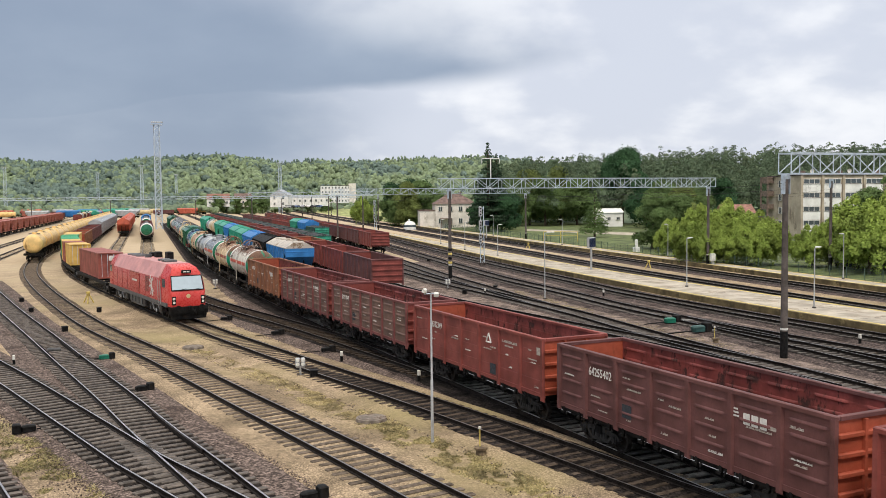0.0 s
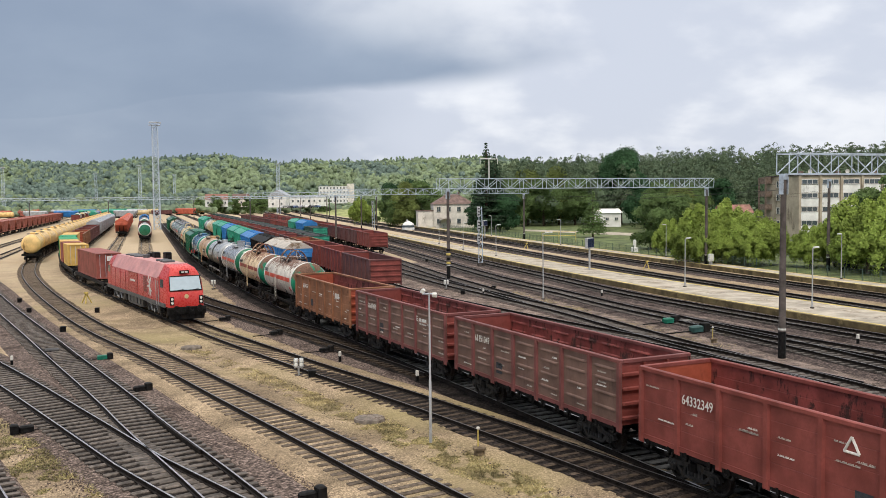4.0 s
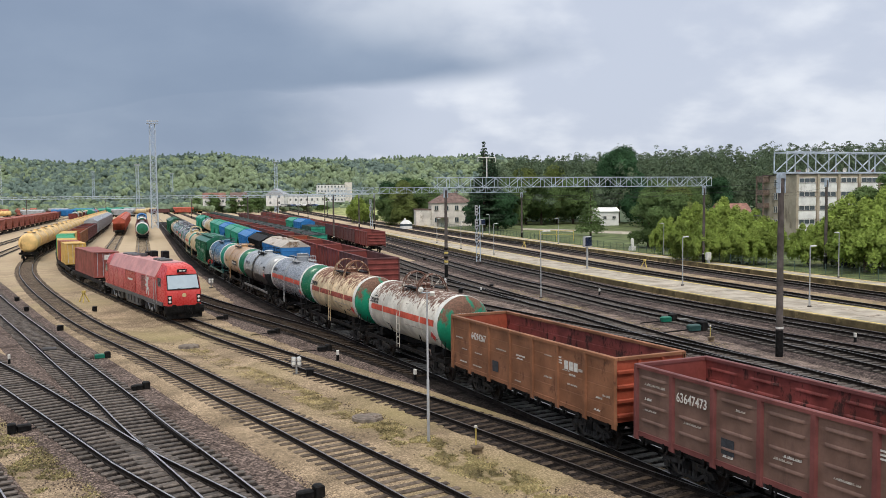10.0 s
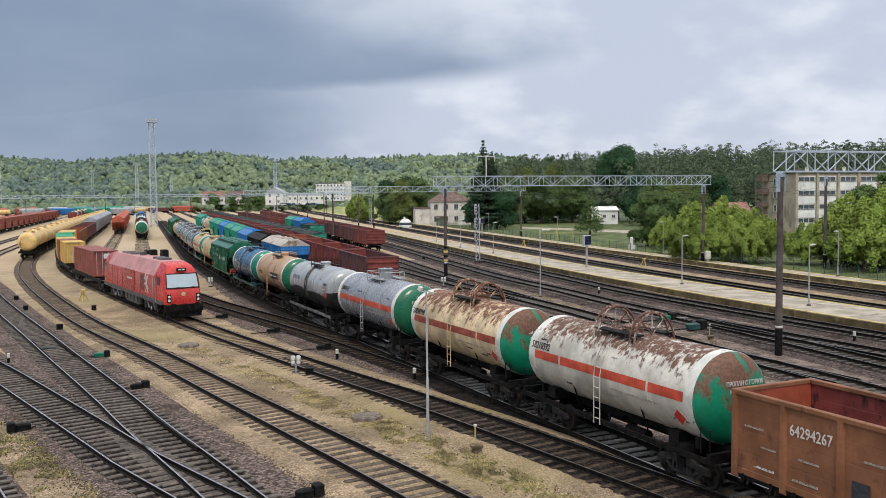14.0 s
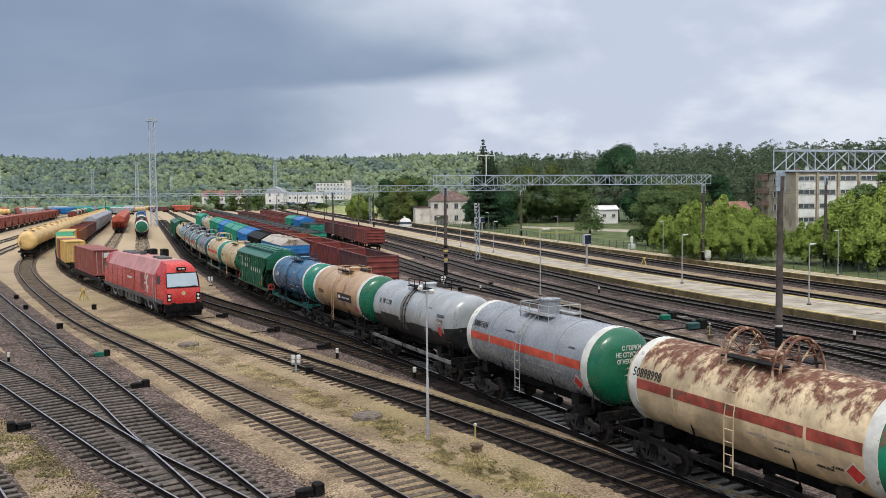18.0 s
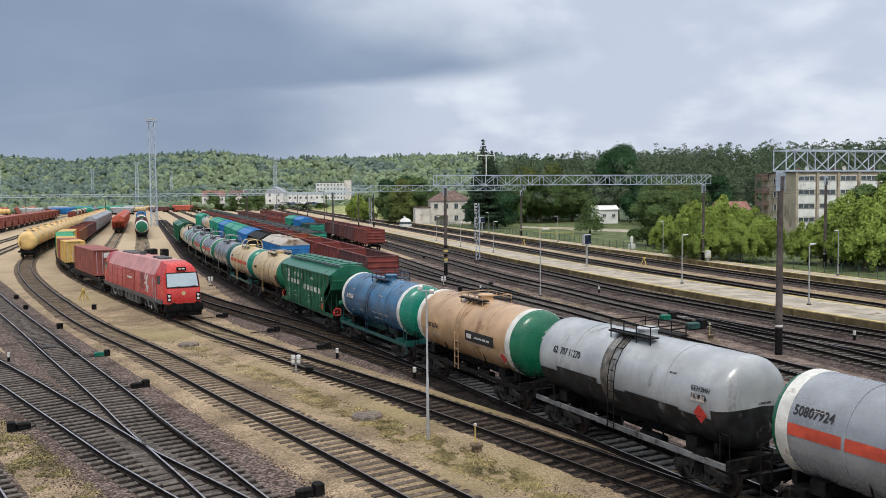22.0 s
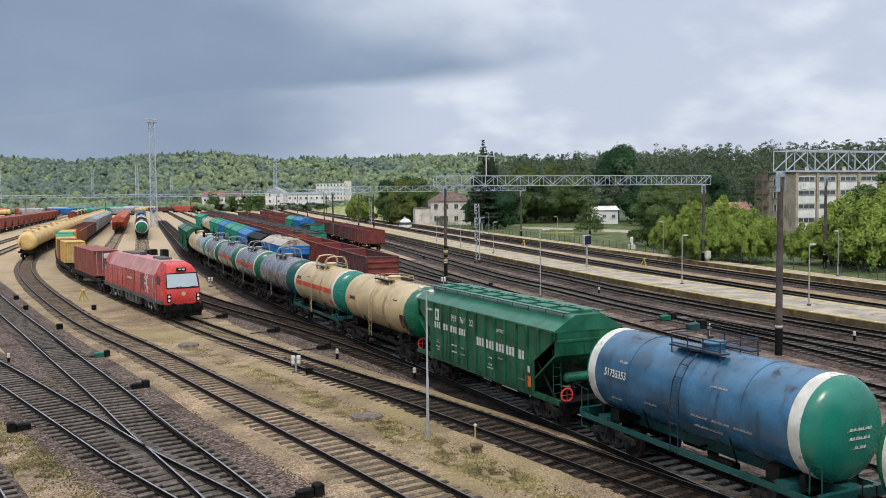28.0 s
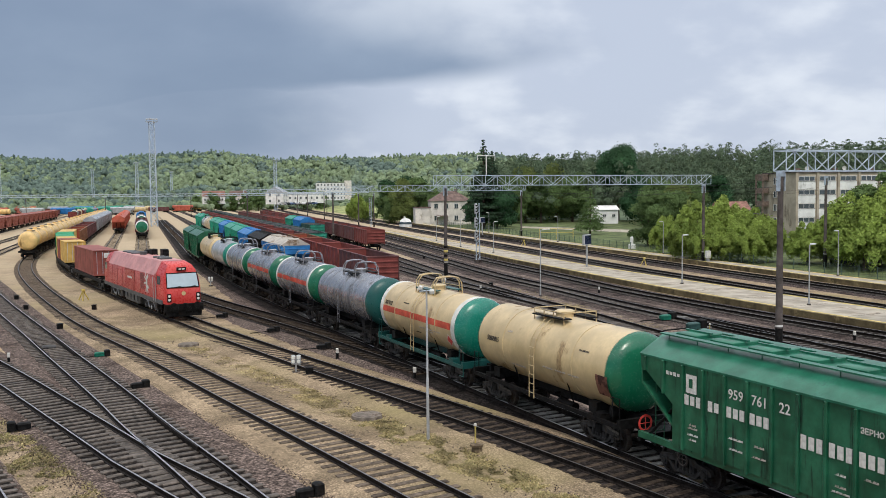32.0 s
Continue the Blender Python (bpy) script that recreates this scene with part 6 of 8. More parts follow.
def container(m, length, mt, label):
    c = thing("shipping_container", m, label, "container", "containers")
    hl, hw, ht = length / 2, 1.219, 2.59
    for s in (-1, 1):
        g = Geo()
        n = int(length / .28)
        vs, fs = [], []
        for i in range(n + 1):
            y = -hl + .1 + (length - .2) * i / n
            for dy, x in ((0, hw - .03), (.07, hw - .03), (.105, hw - .065), (.175, hw - .065)):
                yy = min(hl - .1, y + dy)
                vs += [(s * x, yy, .12), (s * x, yy, ht - .1)]
        k = len(vs) // 2
        fs = [(2 * i, 2 * i + 2, 2 * i + 3, 2 * i + 1) for i in range(k - 1)]
        g.add(vs, fs if s > 0 else [f[::-1] for f in fs])
        part("side_panel", g, mt, c)
    fr = Geo()
    for x in (-1, 1):
        for y in (-1, 1):
            fr.cbox(x * (hw - .06), y * (hl - .06), ht / 2, .13, .13, ht, .01)
        fr.box(x * (hw - .05), 0, .08, .1, length - .2, .15).box(x * (hw - .04), 0, ht - .06, .08, length - .2, .1)
    for y in (-1, 1):
        fr.box(0, y * (hl - .05), .08, 2 * hw - .2, .1, .15).box(0, y * (hl - .05), ht - .06, 2 * hw - .2, .1, .1)
    part("frame", fr, mt, c)
    part("roof", Geo().box(0, 0, ht - .04, 2 * hw - .1, length - .1, .05), mt, c)
    for x in (-.58, .58):
        d = Geo().box(x, -hl + .08, ht / 2, 1.1, .05, ht - .28)
        dr = part("door", d, mt, c)
        rods = Geo()
        for dx in (-.3, .25):
            rods.rod((x + dx, -hl + .03, .15), (x + dx, -hl + .03, ht - .15), .022, 5)
        part("lock_rod", rods, M_GALV, dr)
    part("end_panel", Geo().box(0, hl - .08, ht / 2, 2 * hw - .2, .05, ht - .25), mt, c)
    if mt is M_BROWNBOX:
        for z in (.7, 1.0, 1.3):
            part("marking_bar", Geo().box(.35, -hl + .045, z, .9, .012, .08), M_WHITE, c)
        part("marking_panel", Geo().box(.2, -hl + .042, 2.05, .8, .012, .5), M_WHITE, c)
    return c


fA = TRACKS["loco"]
LOCO_Y = 67.9
locomotive(on_track(fA, along(fA, LOCO_Y, 11.4)))
y = along(fA, LOCO_Y, 23.0)
for boxes in ([(1.8, 12.19, M_BROWNBOX, "long brown shipping container with white markings")],
              [(1.5, 6.06, M_YELBOX, "yellow short shipping container"), (7.7, 3.0, M_BROWNBOX, "small brown shipping container")],
              [(-6.2, 6.06, M_YELBOX, "yellow short shipping container"), (3.2, 12.19, M_GREENBOX, "long green shipping container")],
              [(-6.2, 6.06, M_GREENBOX, "green short shipping container"), (3.2, 12.19, M_YELBOX, "long yellow shipping container")]):
    container_flat(on_track(fA, along(fA, y, 9.8)), boxes)
    y = along(fA, y, 19.7)
row("loco", y, [far_oxide] * 2 + [far_maroon] * 3 + [far_greybox] * 9, [13.92] * 5 + [14.72] * 9)


# ---- gantries, masts and lamps ----
def truss(parent, p, q, h=1.1, d=1.0, bay=1.5, mt=None, r=.045, deep=True):
    """A lattice beam from p to q (lower chord ends), h high and d deep."""
    mt = mt or M_GALV
    p, q = Vector(p), Vector(q)
    u = (q - p).normalized()
    n = Vector((-u.y, u.x, 0)).normalized() * d / 2
    up = Vector((0, 0, h))
    L = (q - p).length
    k = max(2, int(L / bay))
    for o in (-n, n):
        for z in (Vector(), up):
            part("chord", Geo().rod(p + o + z, q + o + z, r * 1.5, 4), mt, parent)
    for o in ((-n, n) if deep else (-n,)):
        w = Geo()
        for i in range(k + 1):
            a = p + u * (L * i / k) + o
            w.rod(a, a + up, r, 4)
            if i < k:
                b = p + u * (L * (i + 1) / k) + o
                w.rod(a + up, b, r, 4) if i % 2 or not deep else w.rod(a, b + up, r, 4)
        part("lattice", w, mt, parent)
    x = Geo()
    for i in range(k + 1):
        a = p + u * (L * i / k)
        x.rod(a - n, a + n, r * .8, 4).rod(a - n + up, a + n + up, r * .8, 4)
        if i < k:
            b = p + u * (L * (i + 1) / k)
            x.rod(a - n + up, b + n + up, r * .8, 4)
    part("cross_brace", x, mt, parent, kind="stuff")


def concrete_mast(m, h, parent=None, label="tapered dark concrete mast", striped=False, name="mast"):
    g = Geo().lathe([(.21, 0), (.205, 1.6), (.2, 1.62), (.15, h)], 14, "z")
    if parent is None:
        ob = thing("concrete_mast", m, label, "mast", "masts")
        part("shaft", g, M_CONCRETE, ob)
    else:
        ob = part(name, g, M_CONCRETE, parent, label, at=m)
    b = Geo().lathe([(.2, 1.62), (.215, 1.63), (.215, 1.72), (.2, 1.73)], 14, "z")
    part("band", b, M_WHITE, ob, "pale painted ring")
    b = Geo().lathe([(.217, 0), (.212, 1.55)], 14, "z")
    part("painted_foot", b, M_BLACK, ob)
    if striped:
        for i in range(4):
            b = Geo().lathe([(.225, 1.8 + .5 * i), (.24, 1.82 + .5 * i), (.24, 2.05 + .5 * i), (.225, 2.07 + .5 * i)], 14, "z")
            part("stripe", b, M_YELLOW if i % 2 == 0 else M_BLACK, ob, "yellow and black warning stripe")
    c = Geo().box(0, 0, h - .12, .34, .34, .3).box(-.19, 0, h - .6, .05, .3, 1.0).box(.19, 0, h - .6, .05, .3, 1.0)
    part("head_bracket", c, M_GALV, ob)
    return ob


def gantry(p, q, feet, z=9.9, h=1.15, label="galvanised lattice gantry over the tracks on concrete masts", striped=(), bay=1.5, deep=True, r=.034):
    g = thing("signal_gantry", Matrix(), label, "gantry", "gantries")
    truss(g, (*p, z), (*q, z), h, 1.0, bay, deep=deep, r=r)
    for i, (x, y) in enumerate(feet):
        concrete_mast(pose(x, y, GROUND_Z), z + .25, g, striped=i in striped)
    return g


gantry((42.4, 92.6), (80.4, 90.3), [(43.6, 92.5), (79.6, 90.3)], striped=(0,), z=10.15)
gantry((38.75, 37.7), (84, 34.4), [(38.72, 37.6), (83, 34.5)], z=10.2, h=1.15)
gantry((55, 172), (98, 167.5), [(56, 171.9), (97.2, 167.6)], z=10.0, bay=1.8)
gantry((58, 262), (94, 254), [(59, 261.8), (91, 254.6), (128.5 - 33, 253.5)], z=10.2, bay=2.2, deep=False, r=.06)
gantry((-70, 470), (160, 452), [(-60, 469), (0, 464.5), (35, 462), (75, 458.6), (118, 455.3), (158, 452.2)], z=10.2, bay=4, deep=False, r=.1, label="long galvanised lattice gantry across the whole yard")
concrete_mast(pose(88.6, 78.8, GROUND_Z), 11.2, label="grey concrete line mast beside the fence")
for x, yy, hh in ((129, 296, 11), (150.9, 474, 11), (144, 508, 11), (104, 330, 11), (118, 400, 11)):
    concrete_mast(pose(x, yy, GROUND_Z), hh, label="grey concrete line mast in the distance")


def light_tower(m, h, wdt=1.7, bays=16, label="tall white lattice floodlight tower with a lamp platform"):
    t = thing("floodlight_tower", m, label, "light tower", "floodlight towers")
    legs, br = Geo(), Geo()
    for i in range(4):
        sx, sy = ((-1, -1), (1, -1), (1, 1), (-1, 1))[i]
        legs.rod((sx * wdt / 2, sy * wdt / 2, 0), (sx * wdt * .4, sy * wdt * .4, h), .11, 4)
    part("leg_frame", legs, M_GALV, t)
    for k in range(bays):
        z0, z1 = h * k / bays, h * (k + 1) / bays
        a, b = wdt / 2 - wdt * .1 * k / bays, wdt / 2 - wdt * .1 * (k + 1) / bays
        cs0, cs1 = [(-a, -a, z0), (a, -a, z0), (a, a, z0), (-a, a, z0)], [(-b, -b, z1), (b, -b, z1), (b, b, z1), (-b, b, z1)]
        for j in range(4):
            br.rod(cs0[j], cs1[(j + 1) % 4], .06, 4).rod(cs0[(j + 1) % 4], cs1[j], .06, 4).rod(cs1[j], cs1[(j + 1) % 4], .05, 4)
    part("bracing", br, M_GALV, t)
    pl = Geo().box(0, 0, h, 3.6, 2.4, .15)
    for s in (-1, 1):
        pl.rod((-1.8, s * 1.2, h + 1), (1.8, s * 1.2, h + 1), .05, 4)
        for x in (-1.8, -.6, .6, 1.8):
            pl.rod((x, s * 1.2, h), (x, s * 1.2, h + 1), .04, 4)
    part("lamp_platform", pl, M_GALV, t)
    for i in range(6):
        part("floodlight", Geo().cbox(-1.6 + .64 * i, -1.35, h + .7, .45, .3, .5, .05), M_LAMPGREY, t)
    return t


light_tower(pose(38.9, 312, GROUND_Z), 35.0, 2.1, 20)
for ang, d in ((-18.9, 640), (-21.4, 790), (-16.9, 860), (-10.6, 620), (-26.4, 640)):
    a = radians(CAM_YAW + ang)
    r = d / math.cos(radians(ang))
    light_tower(pose(r * math.sin(a), r * math.cos(a), GROUND_Z), 34.5, 2.2, 16, "distant lattice floodlight tower at the yard")


def street_lamp(m, h, arm=.9, label="slim grey steel platform lamp", head=True):
    t = thing("platform_lamp", m, label, "street lamp", "platform lamps")
    part("pole", Geo().lathe([(.075, 0), (.07, .8), (.05, .82), (.04, h)], 10, "z"), M_LAMPGREY, t)
    if head:
        part("arm", Geo().rod((0, 0, h - .04), (arm, 0, h + .02), .03, 6), M_LAMPGREY, t)
        part("lamp_head", Geo().cbox(arm * .7, 0, h + .04, .7, .26, .1, .03), M_WHITEBAND, t)
    part("base", Geo().cbox(0, 0, .06, .25, .25, .12, .02), M_CONCRETE, t)
    return t


for x, yy in ((54.9, 50.3), (57.6, 68.3), (64.8, 120.3), (67.3, 136.8), (72.5, 158)):
    street_lamp(pose(x, yy, .2, 0, 0, 20), 4.7)
street_lamp(pose(42.4, 69.7, GROUND_Z, 0, 0, 0), 6.1)
for x, yy in ((84.2, 104), (76.8, 66.6), (89.6, 141), (98.5, 185)):
    street_lamp(pose(x, yy, .2, 0, 0, 200), 4.7)

# floodlight pole close by: slim pole with two lamp heads
fp = thing("floodlight_pole", pose(13.6, 30.6, GROUND_Z), "slim galvanised pole with two small floodlights", "lamp pole")
part("pole", Geo().lathe([(.06, 0), (.052, 2.4), (.042, 2.42), (.034, 5.75)], 12, "z"), M_LAMPGREY, fp)
part("cross_arm", Geo().rod((-.28, 0, 5.72), (.28, 0, 5.72), .025, 6), M_GALV, fp)
for x, rz in ((-.25, 40), (.22, -30)):
    fl = part("floodlight", Geo().cbox(0, 0, 0, .19, .14, .16, .03), M_WHITEBAND, fp, at=pose(x, 0, 5.85 if x < 0 else 5.68, 25, 0, rz))
    part("lens", Geo().box(0, -.075, 0, .15, .02, .12), M_LAMPLENS, fl)


# ---- small yard things ----
def point_machine(m, mt, label, rod=1.2):
    t = thing("point_machine", m, label, "point machine", "point machines")
    part("housing", Geo().cbox(0, 0, .2, .55, .32, .24, .05), mt, t)
    part("motor", Geo().cbox(.45, .03, .24, .32, .38, .36, .04), M_BLACK, t)
    part("drive_rod", Geo().rod((-.3, 0, .12), (-.3 - rod, 0, .1), .03, 6), M_BLACK, t)
    return t


M_PMTEAL = material("machine_teal", (0.02, 0.07, 0.065), .5, 0, .2, 3, .1)
M_PMGREEN = material("machine_green", (0.0, 0.13, 0.08), .5, 0, .15, 3, .1)
point_machine(pose(3.6, 55.7, GROUND_Z, 0, 0, 5), M_PMGREEN, "dark green point machine beside the track")
point_machine(pose(4.6, 45.4, GROUND_Z, 0, 0, 10), M_BLACK, "black point machine beside the track")
point_machine(pose(-.4, 39.4, GROUND_Z, 0, 0, 185), M_BLACK, "black point machine beside the crossing")
point_machine(pose(7.5, 26.3, GROUND_Z, 0, 0, 5), M_BLACK, "black point machine in the near ballast")
point_machine(pose(13.3, 69.4, GROUND_Z, 0, 0, 8), M_BLACK, "black point machine by the locomotive")
point_machine(pose(15.0, 60.2, GROUND_Z, 0, 0, 8), M_BLACK, "black point machine beside the branch track")
point_machine(pose(16.0, 51.9, GROUND_Z), M_BLACK, "black point machine between two tracks")
point_machine(pose(41.9, 51.5, GROUND_Z) @ Matrix.Scale(1.5, 4), M_PMGREEN, "green point machine in the fan of tracks")
point_machine(pose(40.7, 47.1, GROUND_Z) @ Matrix.Scale(1.7, 4), M_PMTEAL, "dark teal point machine in the fan of tracks")
for x, yy, rz in ((43.4, 51.9, -20), (42.6, 46.9, -14)):
    t = thing("cable_slab", pose(x, yy, GROUND_Z, 0, 0, rz), "flat grey concrete cable slab beside a point machine", "slab", "cable slabs")
    part("slab", Geo().cbox(0, 0, .1, 1.5, .45, .16, .03), M_SLEEPER_L, t)
for x, yy in ((4.9, 80), (1.9, 69.1), (-1.1, 91.8), (-.3, 82.8), (37.9, 77.2), (42.5, 79.5), (13.1, 44.6), (53, 120)):
    t = thing("relay_box", pose(x, yy, GROUND_Z, 0, 0, x * 13), "small dark cable box on the ground", "cable box", "cable boxes")
    part("box_body", Geo().cbox(0, 0, .24, .38, .3, .34, .04), M_BLACK, t)
    part("box_lid", Geo().cbox(0, 0, .43, .43, .35, .05, .02), M_BLACK, t)
    part("box_foot", Geo().box(0, 0, .04, .3, .3, .1), M_CONCRETE, t)
t = thing("point_cover", pose(1.0, 60.2, -.18, 0, 0, 0), "flat grey metal cover between the rails", "cover plate")
part("plate", Geo().cbox(0, 0, .04, .8, .9, .1, .03), M_BOGIE, t)
M_MANHOLE = material("manhole_concrete", (0.2, 0.17, 0.145), .9, 0, .2, 3, .4, 30, (0.12, 0.08, 0.055), .4, 2.0, spec=.1)
for x, yy in ((12.7, 34.9), (9.0, 57.4)):
    t = thing("manhole", pose(x, yy, GROUND_Z), "round concrete manhole with a metal lid", "manhole", "manholes")
    part("ring", Geo().lathe([(.66, 0), (.64, .14), (.56, .16), (.56, .1), (0, .1)], 28, "z"), M_MANHOLE, t)
    part("lid", Geo().lathe([(.55, .1), (.54, .17), (.0, .18)], 28, "z"), M_MANHOLE, t)


def dwarf_signal(m, label="small grey dwarf signal with four pale lamps"):
    t = thing("dwarf_signal", m, label, "signal", "dwarf signals")
    part("post", Geo().rod((0, 0, 0), (0, 0, .5), .05, 8), M_LAMPGREY, t)
    part("bracket", Geo().box(0, .02, .52, .46, .06, .1), M_LAMPGREY, t)
    for x in (-.14, .14):
        hd = part("signal_head", Geo().cbox(x, 0, .78, .24, .22, .46, .05), M_LAMPGREY, t)
        for z in (.67, .88):
            part("lens", Geo().lathe([(0, -.15), (.085, -.15), (.1, -.11)], 12, "y", (x, 0, z)), M_LAMPLENS, hd)
    part("foot", Geo().cbox(0, 0, .05, .4, .4, .12, .02), M_CONCRETE, t)
    return t


dwarf_signal(pose(12.6, 45.4, GROUND_Z, 0, 0, -15))
dwarf_signal(pose(17.4, 95.3, GROUND_Z, 0, 0, -5))
dwarf_signal(pose(38.6, 82.5, GROUND_Z, 0, 0, -20))
M_LIMIT = material("limit_post_white", (.6, .58, .54), .7, 0, .15, 8)
for x, yy in ((15.9, 48.5), (17.6, 41.2), (48.5, 69.2), (46.5, 39.0), (-1.2, 56.2), (39.5, 76)):
    t = thing("fouling_post", pose(x, yy, GROUND_Z), "short white and dark fouling point post", "marker post", "marker posts")
    part("post_foot", Geo().cbox(0, 0, .18, .14, .14, .36, .02), M_BLACK, t)
    part("post_head", Geo().cbox(0, 0, .48, .15, .15, .26, .02), M_LIMIT, t)
M_STUB = material("stub_wood", (0.16, 0.115, 0.07), .9, 0, .25, 4, .4, 20, (0.3, 0.24, 0.15), .4, 3)
for x, yy in ((14.5, 28.3), (39.1, 43.6)):
    t = thing("track_marker", pose(x, yy, GROUND_Z), "yellow-topped concrete stub with a thin stake", "marker", "markers")
    part("stub", Geo().lathe([(.2, 0), (.18, .2), (.24, .22), (.24, .3), (0, .32)], 14, "z"), M_STUB, t)
    part("stake", Geo().rod((0, .1, 0), (0, .1, .95), .03, 6), M_YELLOW, t)
    part("knob", Geo().lathe([(0, .92), (.06, .95), (.06, 1.02), (0, 1.05)], 10, "z", (0, .1, 0)), M_LIMIT, t)
for x, yy in ((4.5, 88.1), (72, 92.7), (82.3, 141)):
    t = thing("trestle", pose(x, yy, GROUND_Z, 0, 0, 20), "yellow wooden trestle stop marker", "trestle", "trestles")
    for a in range(3):
        part("leg", Geo().rod((.5 * math.cos(2.1 * a), .5 * math.sin(2.1 * a), 0), (0, 0, .95), .06, 6), M_YELLOW, t)
    part("head", Geo().cbox(0, 0, .98, .3, .3, .2, .03), M_YELLOW, t)

# tall colour-light signals
for x, yy, hh in ((56.2, 108.8, 8.2), (88, 236, 9)):
    t = thing("signal_mast", pose(x, yy, GROUND_Z), "tall white lattice colour-light signal mast", "signal", "signal masts")
    lat = Geo()
    for s in (-.3, .3):
        lat.rod((s, 0, 0), (s * .7, 0, hh), .06, 6)
    for i in range(10):
        lat.rod((-.3, 0, hh * i / 10), (.28, 0, hh * (i + 1) / 10), .03, 4)
    part("lattice_post", lat, M_GALV, t)
    for z in (hh - .7, hh - 2.6, hh - 4.4):
        hd = part("signal_head", Geo().cbox(-.4, -.2, z, .36, .3, 1.4, .05), M_LAMPGREY, t)
        for k in (-.4, 0, .4):
            part("lens", Geo().lathe([(0, -.38), (.1, -.38), (.12, -.34)], 12, "y", (-.4, 0, z + k)), M_BLACK, hd)
    part("foot", Geo().cbox(0, 0, .2, .9, .7, .5, .05), M_CONCRETE, t)

# departure boards
M_SCREENBLUE = material("display_dark", (0.012, 0.02, 0.06), .25, 0, .1, 2, 0)
for x, yy, z0 in ((61.3, 90, .2), (92, 176, .2)):
    t = thing("departure_board", pose(x, yy, z0, 0, 0, 25), "dark blue departure board on a pale post", "sign")
    part("post", Geo().cbox(0, 0, 1.4, .22, .18, 2.8, .03), M_LAMPGREY, t)
    cs = part("case", Geo().cbox(0, 0, 3.3, 1.6, .35, 1.25, .06), M_LAMPGREY, t)
    part("display", Geo().box(0, -.18, 3.3, 1.45, .02, 1.05), M_SCREENBLUE, cs)

# white box on the gantry leg, yellow barrier
t = thing("switch_cabinet", pose(79.4, 89.2, .1), "white equipment cabinet by the gantry leg", "cabinet")
part("cabinet_body", Geo().cbox(0, 0, 1.0, .7, .4, .95, .04), M_WHITEBAND, t)
part("cabinet_foot", Geo().box(0, 0, .2, .3, .3, .6), M_LAMPGREY, t)
part("cabinet_door", Geo().box(0, -.21, 1.0, .6, .02, .82), M_WHITEBAND, t)
t = thing("yellow_barrier", pose(100, 158, GROUND_Z, 0, 0, -30), "yellow tubular steel barrier frame", "barrier")
for x in (-3.5, 0, 3.5):
    part("post", Geo().rod((x, 0, 0), (x, 0, 2.2), .06, 6), M_YELLOW, t)
for z in (1.4, 2.2):
    part("rail", Geo().rod((-3.5, 0, z), (3.5, 0, z), .05, 6), M_YELLOW, t)

# ---- fence behind the side platform ----
FENCE = spline([(40, 74.2), (66, 77.6), (79, 79.6), (99, 83.4), (127, 88.6), (195, 103.5), (250, 115)])
fence = thing("fence", Matrix(), "long green wire mesh fence with steel posts", "fence")
M_FENCE = material("fence_green", (0.06, 0.1, 0.08), .6, .2, .15, 3, .1)
yy = 42.0
while yy < 245:
    part("fence_post", Geo().cbox(0, 0, .85, .07, .07, 1.7, .01), M_FENCE, fence, at=pose(FENCE(yy), yy, GROUND_Z))
    nx = yy + 2.5
    a, b = Vector((FENCE(yy), yy, GROUND_Z)), Vector((FENCE(nx), nx, GROUND_Z))
    g = Geo()
    for k in range(9):
        z = Vector((0, 0, .15 + .18 * k))
        g.rod(a + z, b + z, .008, 3)
    for k in range(1, 12):
        c = a + (b - a) * k / 12
        g.rod(c + Vector((0, 0, .1)), c + Vector((0, 0, 1.62)), .006, 3)
    part("mesh_panel", g, M_FENCE, fence)
    yy = nx

# T-shaped aerial on the middle gantry
t = thing("aerial", pose(48.8, 92.2, 11.3), "pale T-shaped aerial on the gantry", "aerial")
part("aerial_post", Geo().rod((0, 0, -.05), (0, 0, 2.3), .07, 6), M_WHITEBAND, t)
part("cross_bar", Geo().rod((-1.15, 0, 2.3), (1.15, 0, 2.3), .05, 6), M_WHITEBAND, t)
for x in (-1.15, 1.15):
    part("drop_bar", Geo().rod((x, 0, 2.3), (x, 0, 1.75), .04, 5), M_WHITEBAND, t)
# check rails and bolted frog of the near turnout
turnout = thing("turnout", Matrix(), "worn steel blades and check rails of the near turnout", "turnout", kind="structure")
for key, off, y0, y1 in (("c_one", .72, 32.5, 39.5), ("c_two", -.72, 31.5, 38.0)):
    g = Geo()
    bar_along(g, TRACKS[key], y0, y1, off, [(-.03, -.17), (.03, -.17), (.03, .005), (-.03, .005)], 1.0)
    part("check_rail", g, M_RAIL, turnout)
for key, y0, y1 in (("c_one", 56, 63), ("c_one", 20, 26)):
    for off in (-.68, .68):
        g = Geo()
        bar_along(g, TRACKS[key], y0, y1, off, [(-.03, -.17), (.03, -.17), (.015, 0), (-.015, 0)], 1.0)
        part("switch_blade", g, M_RAIL, turnout)

# far rows of mixed wagons where the yard bends away
MIX = (far_yellow, far_green, far_maroon, far_greybox, far_green, far_redbox, far_blue, far_creamtank, far_high, far_green, far_coal, far_maroon, far_greybox)
for j, (d, a0, n) in enumerate(((505, -26.4, 5), (548, -26.6, 6), (590, -26.2, 8), (622, -26.4, 9))):
    for i in range(n):
        ang = a0 + 1.42 * 590 / d * i
        a, r = radians(CAM_YAW + ang), d / math.cos(radians(ang))
        MIX[(5 * j + 3 * i) % 13](pose(r * math.sin(a), r * math.cos(a), 0, 0, 0, -CAM_YAW - 86))


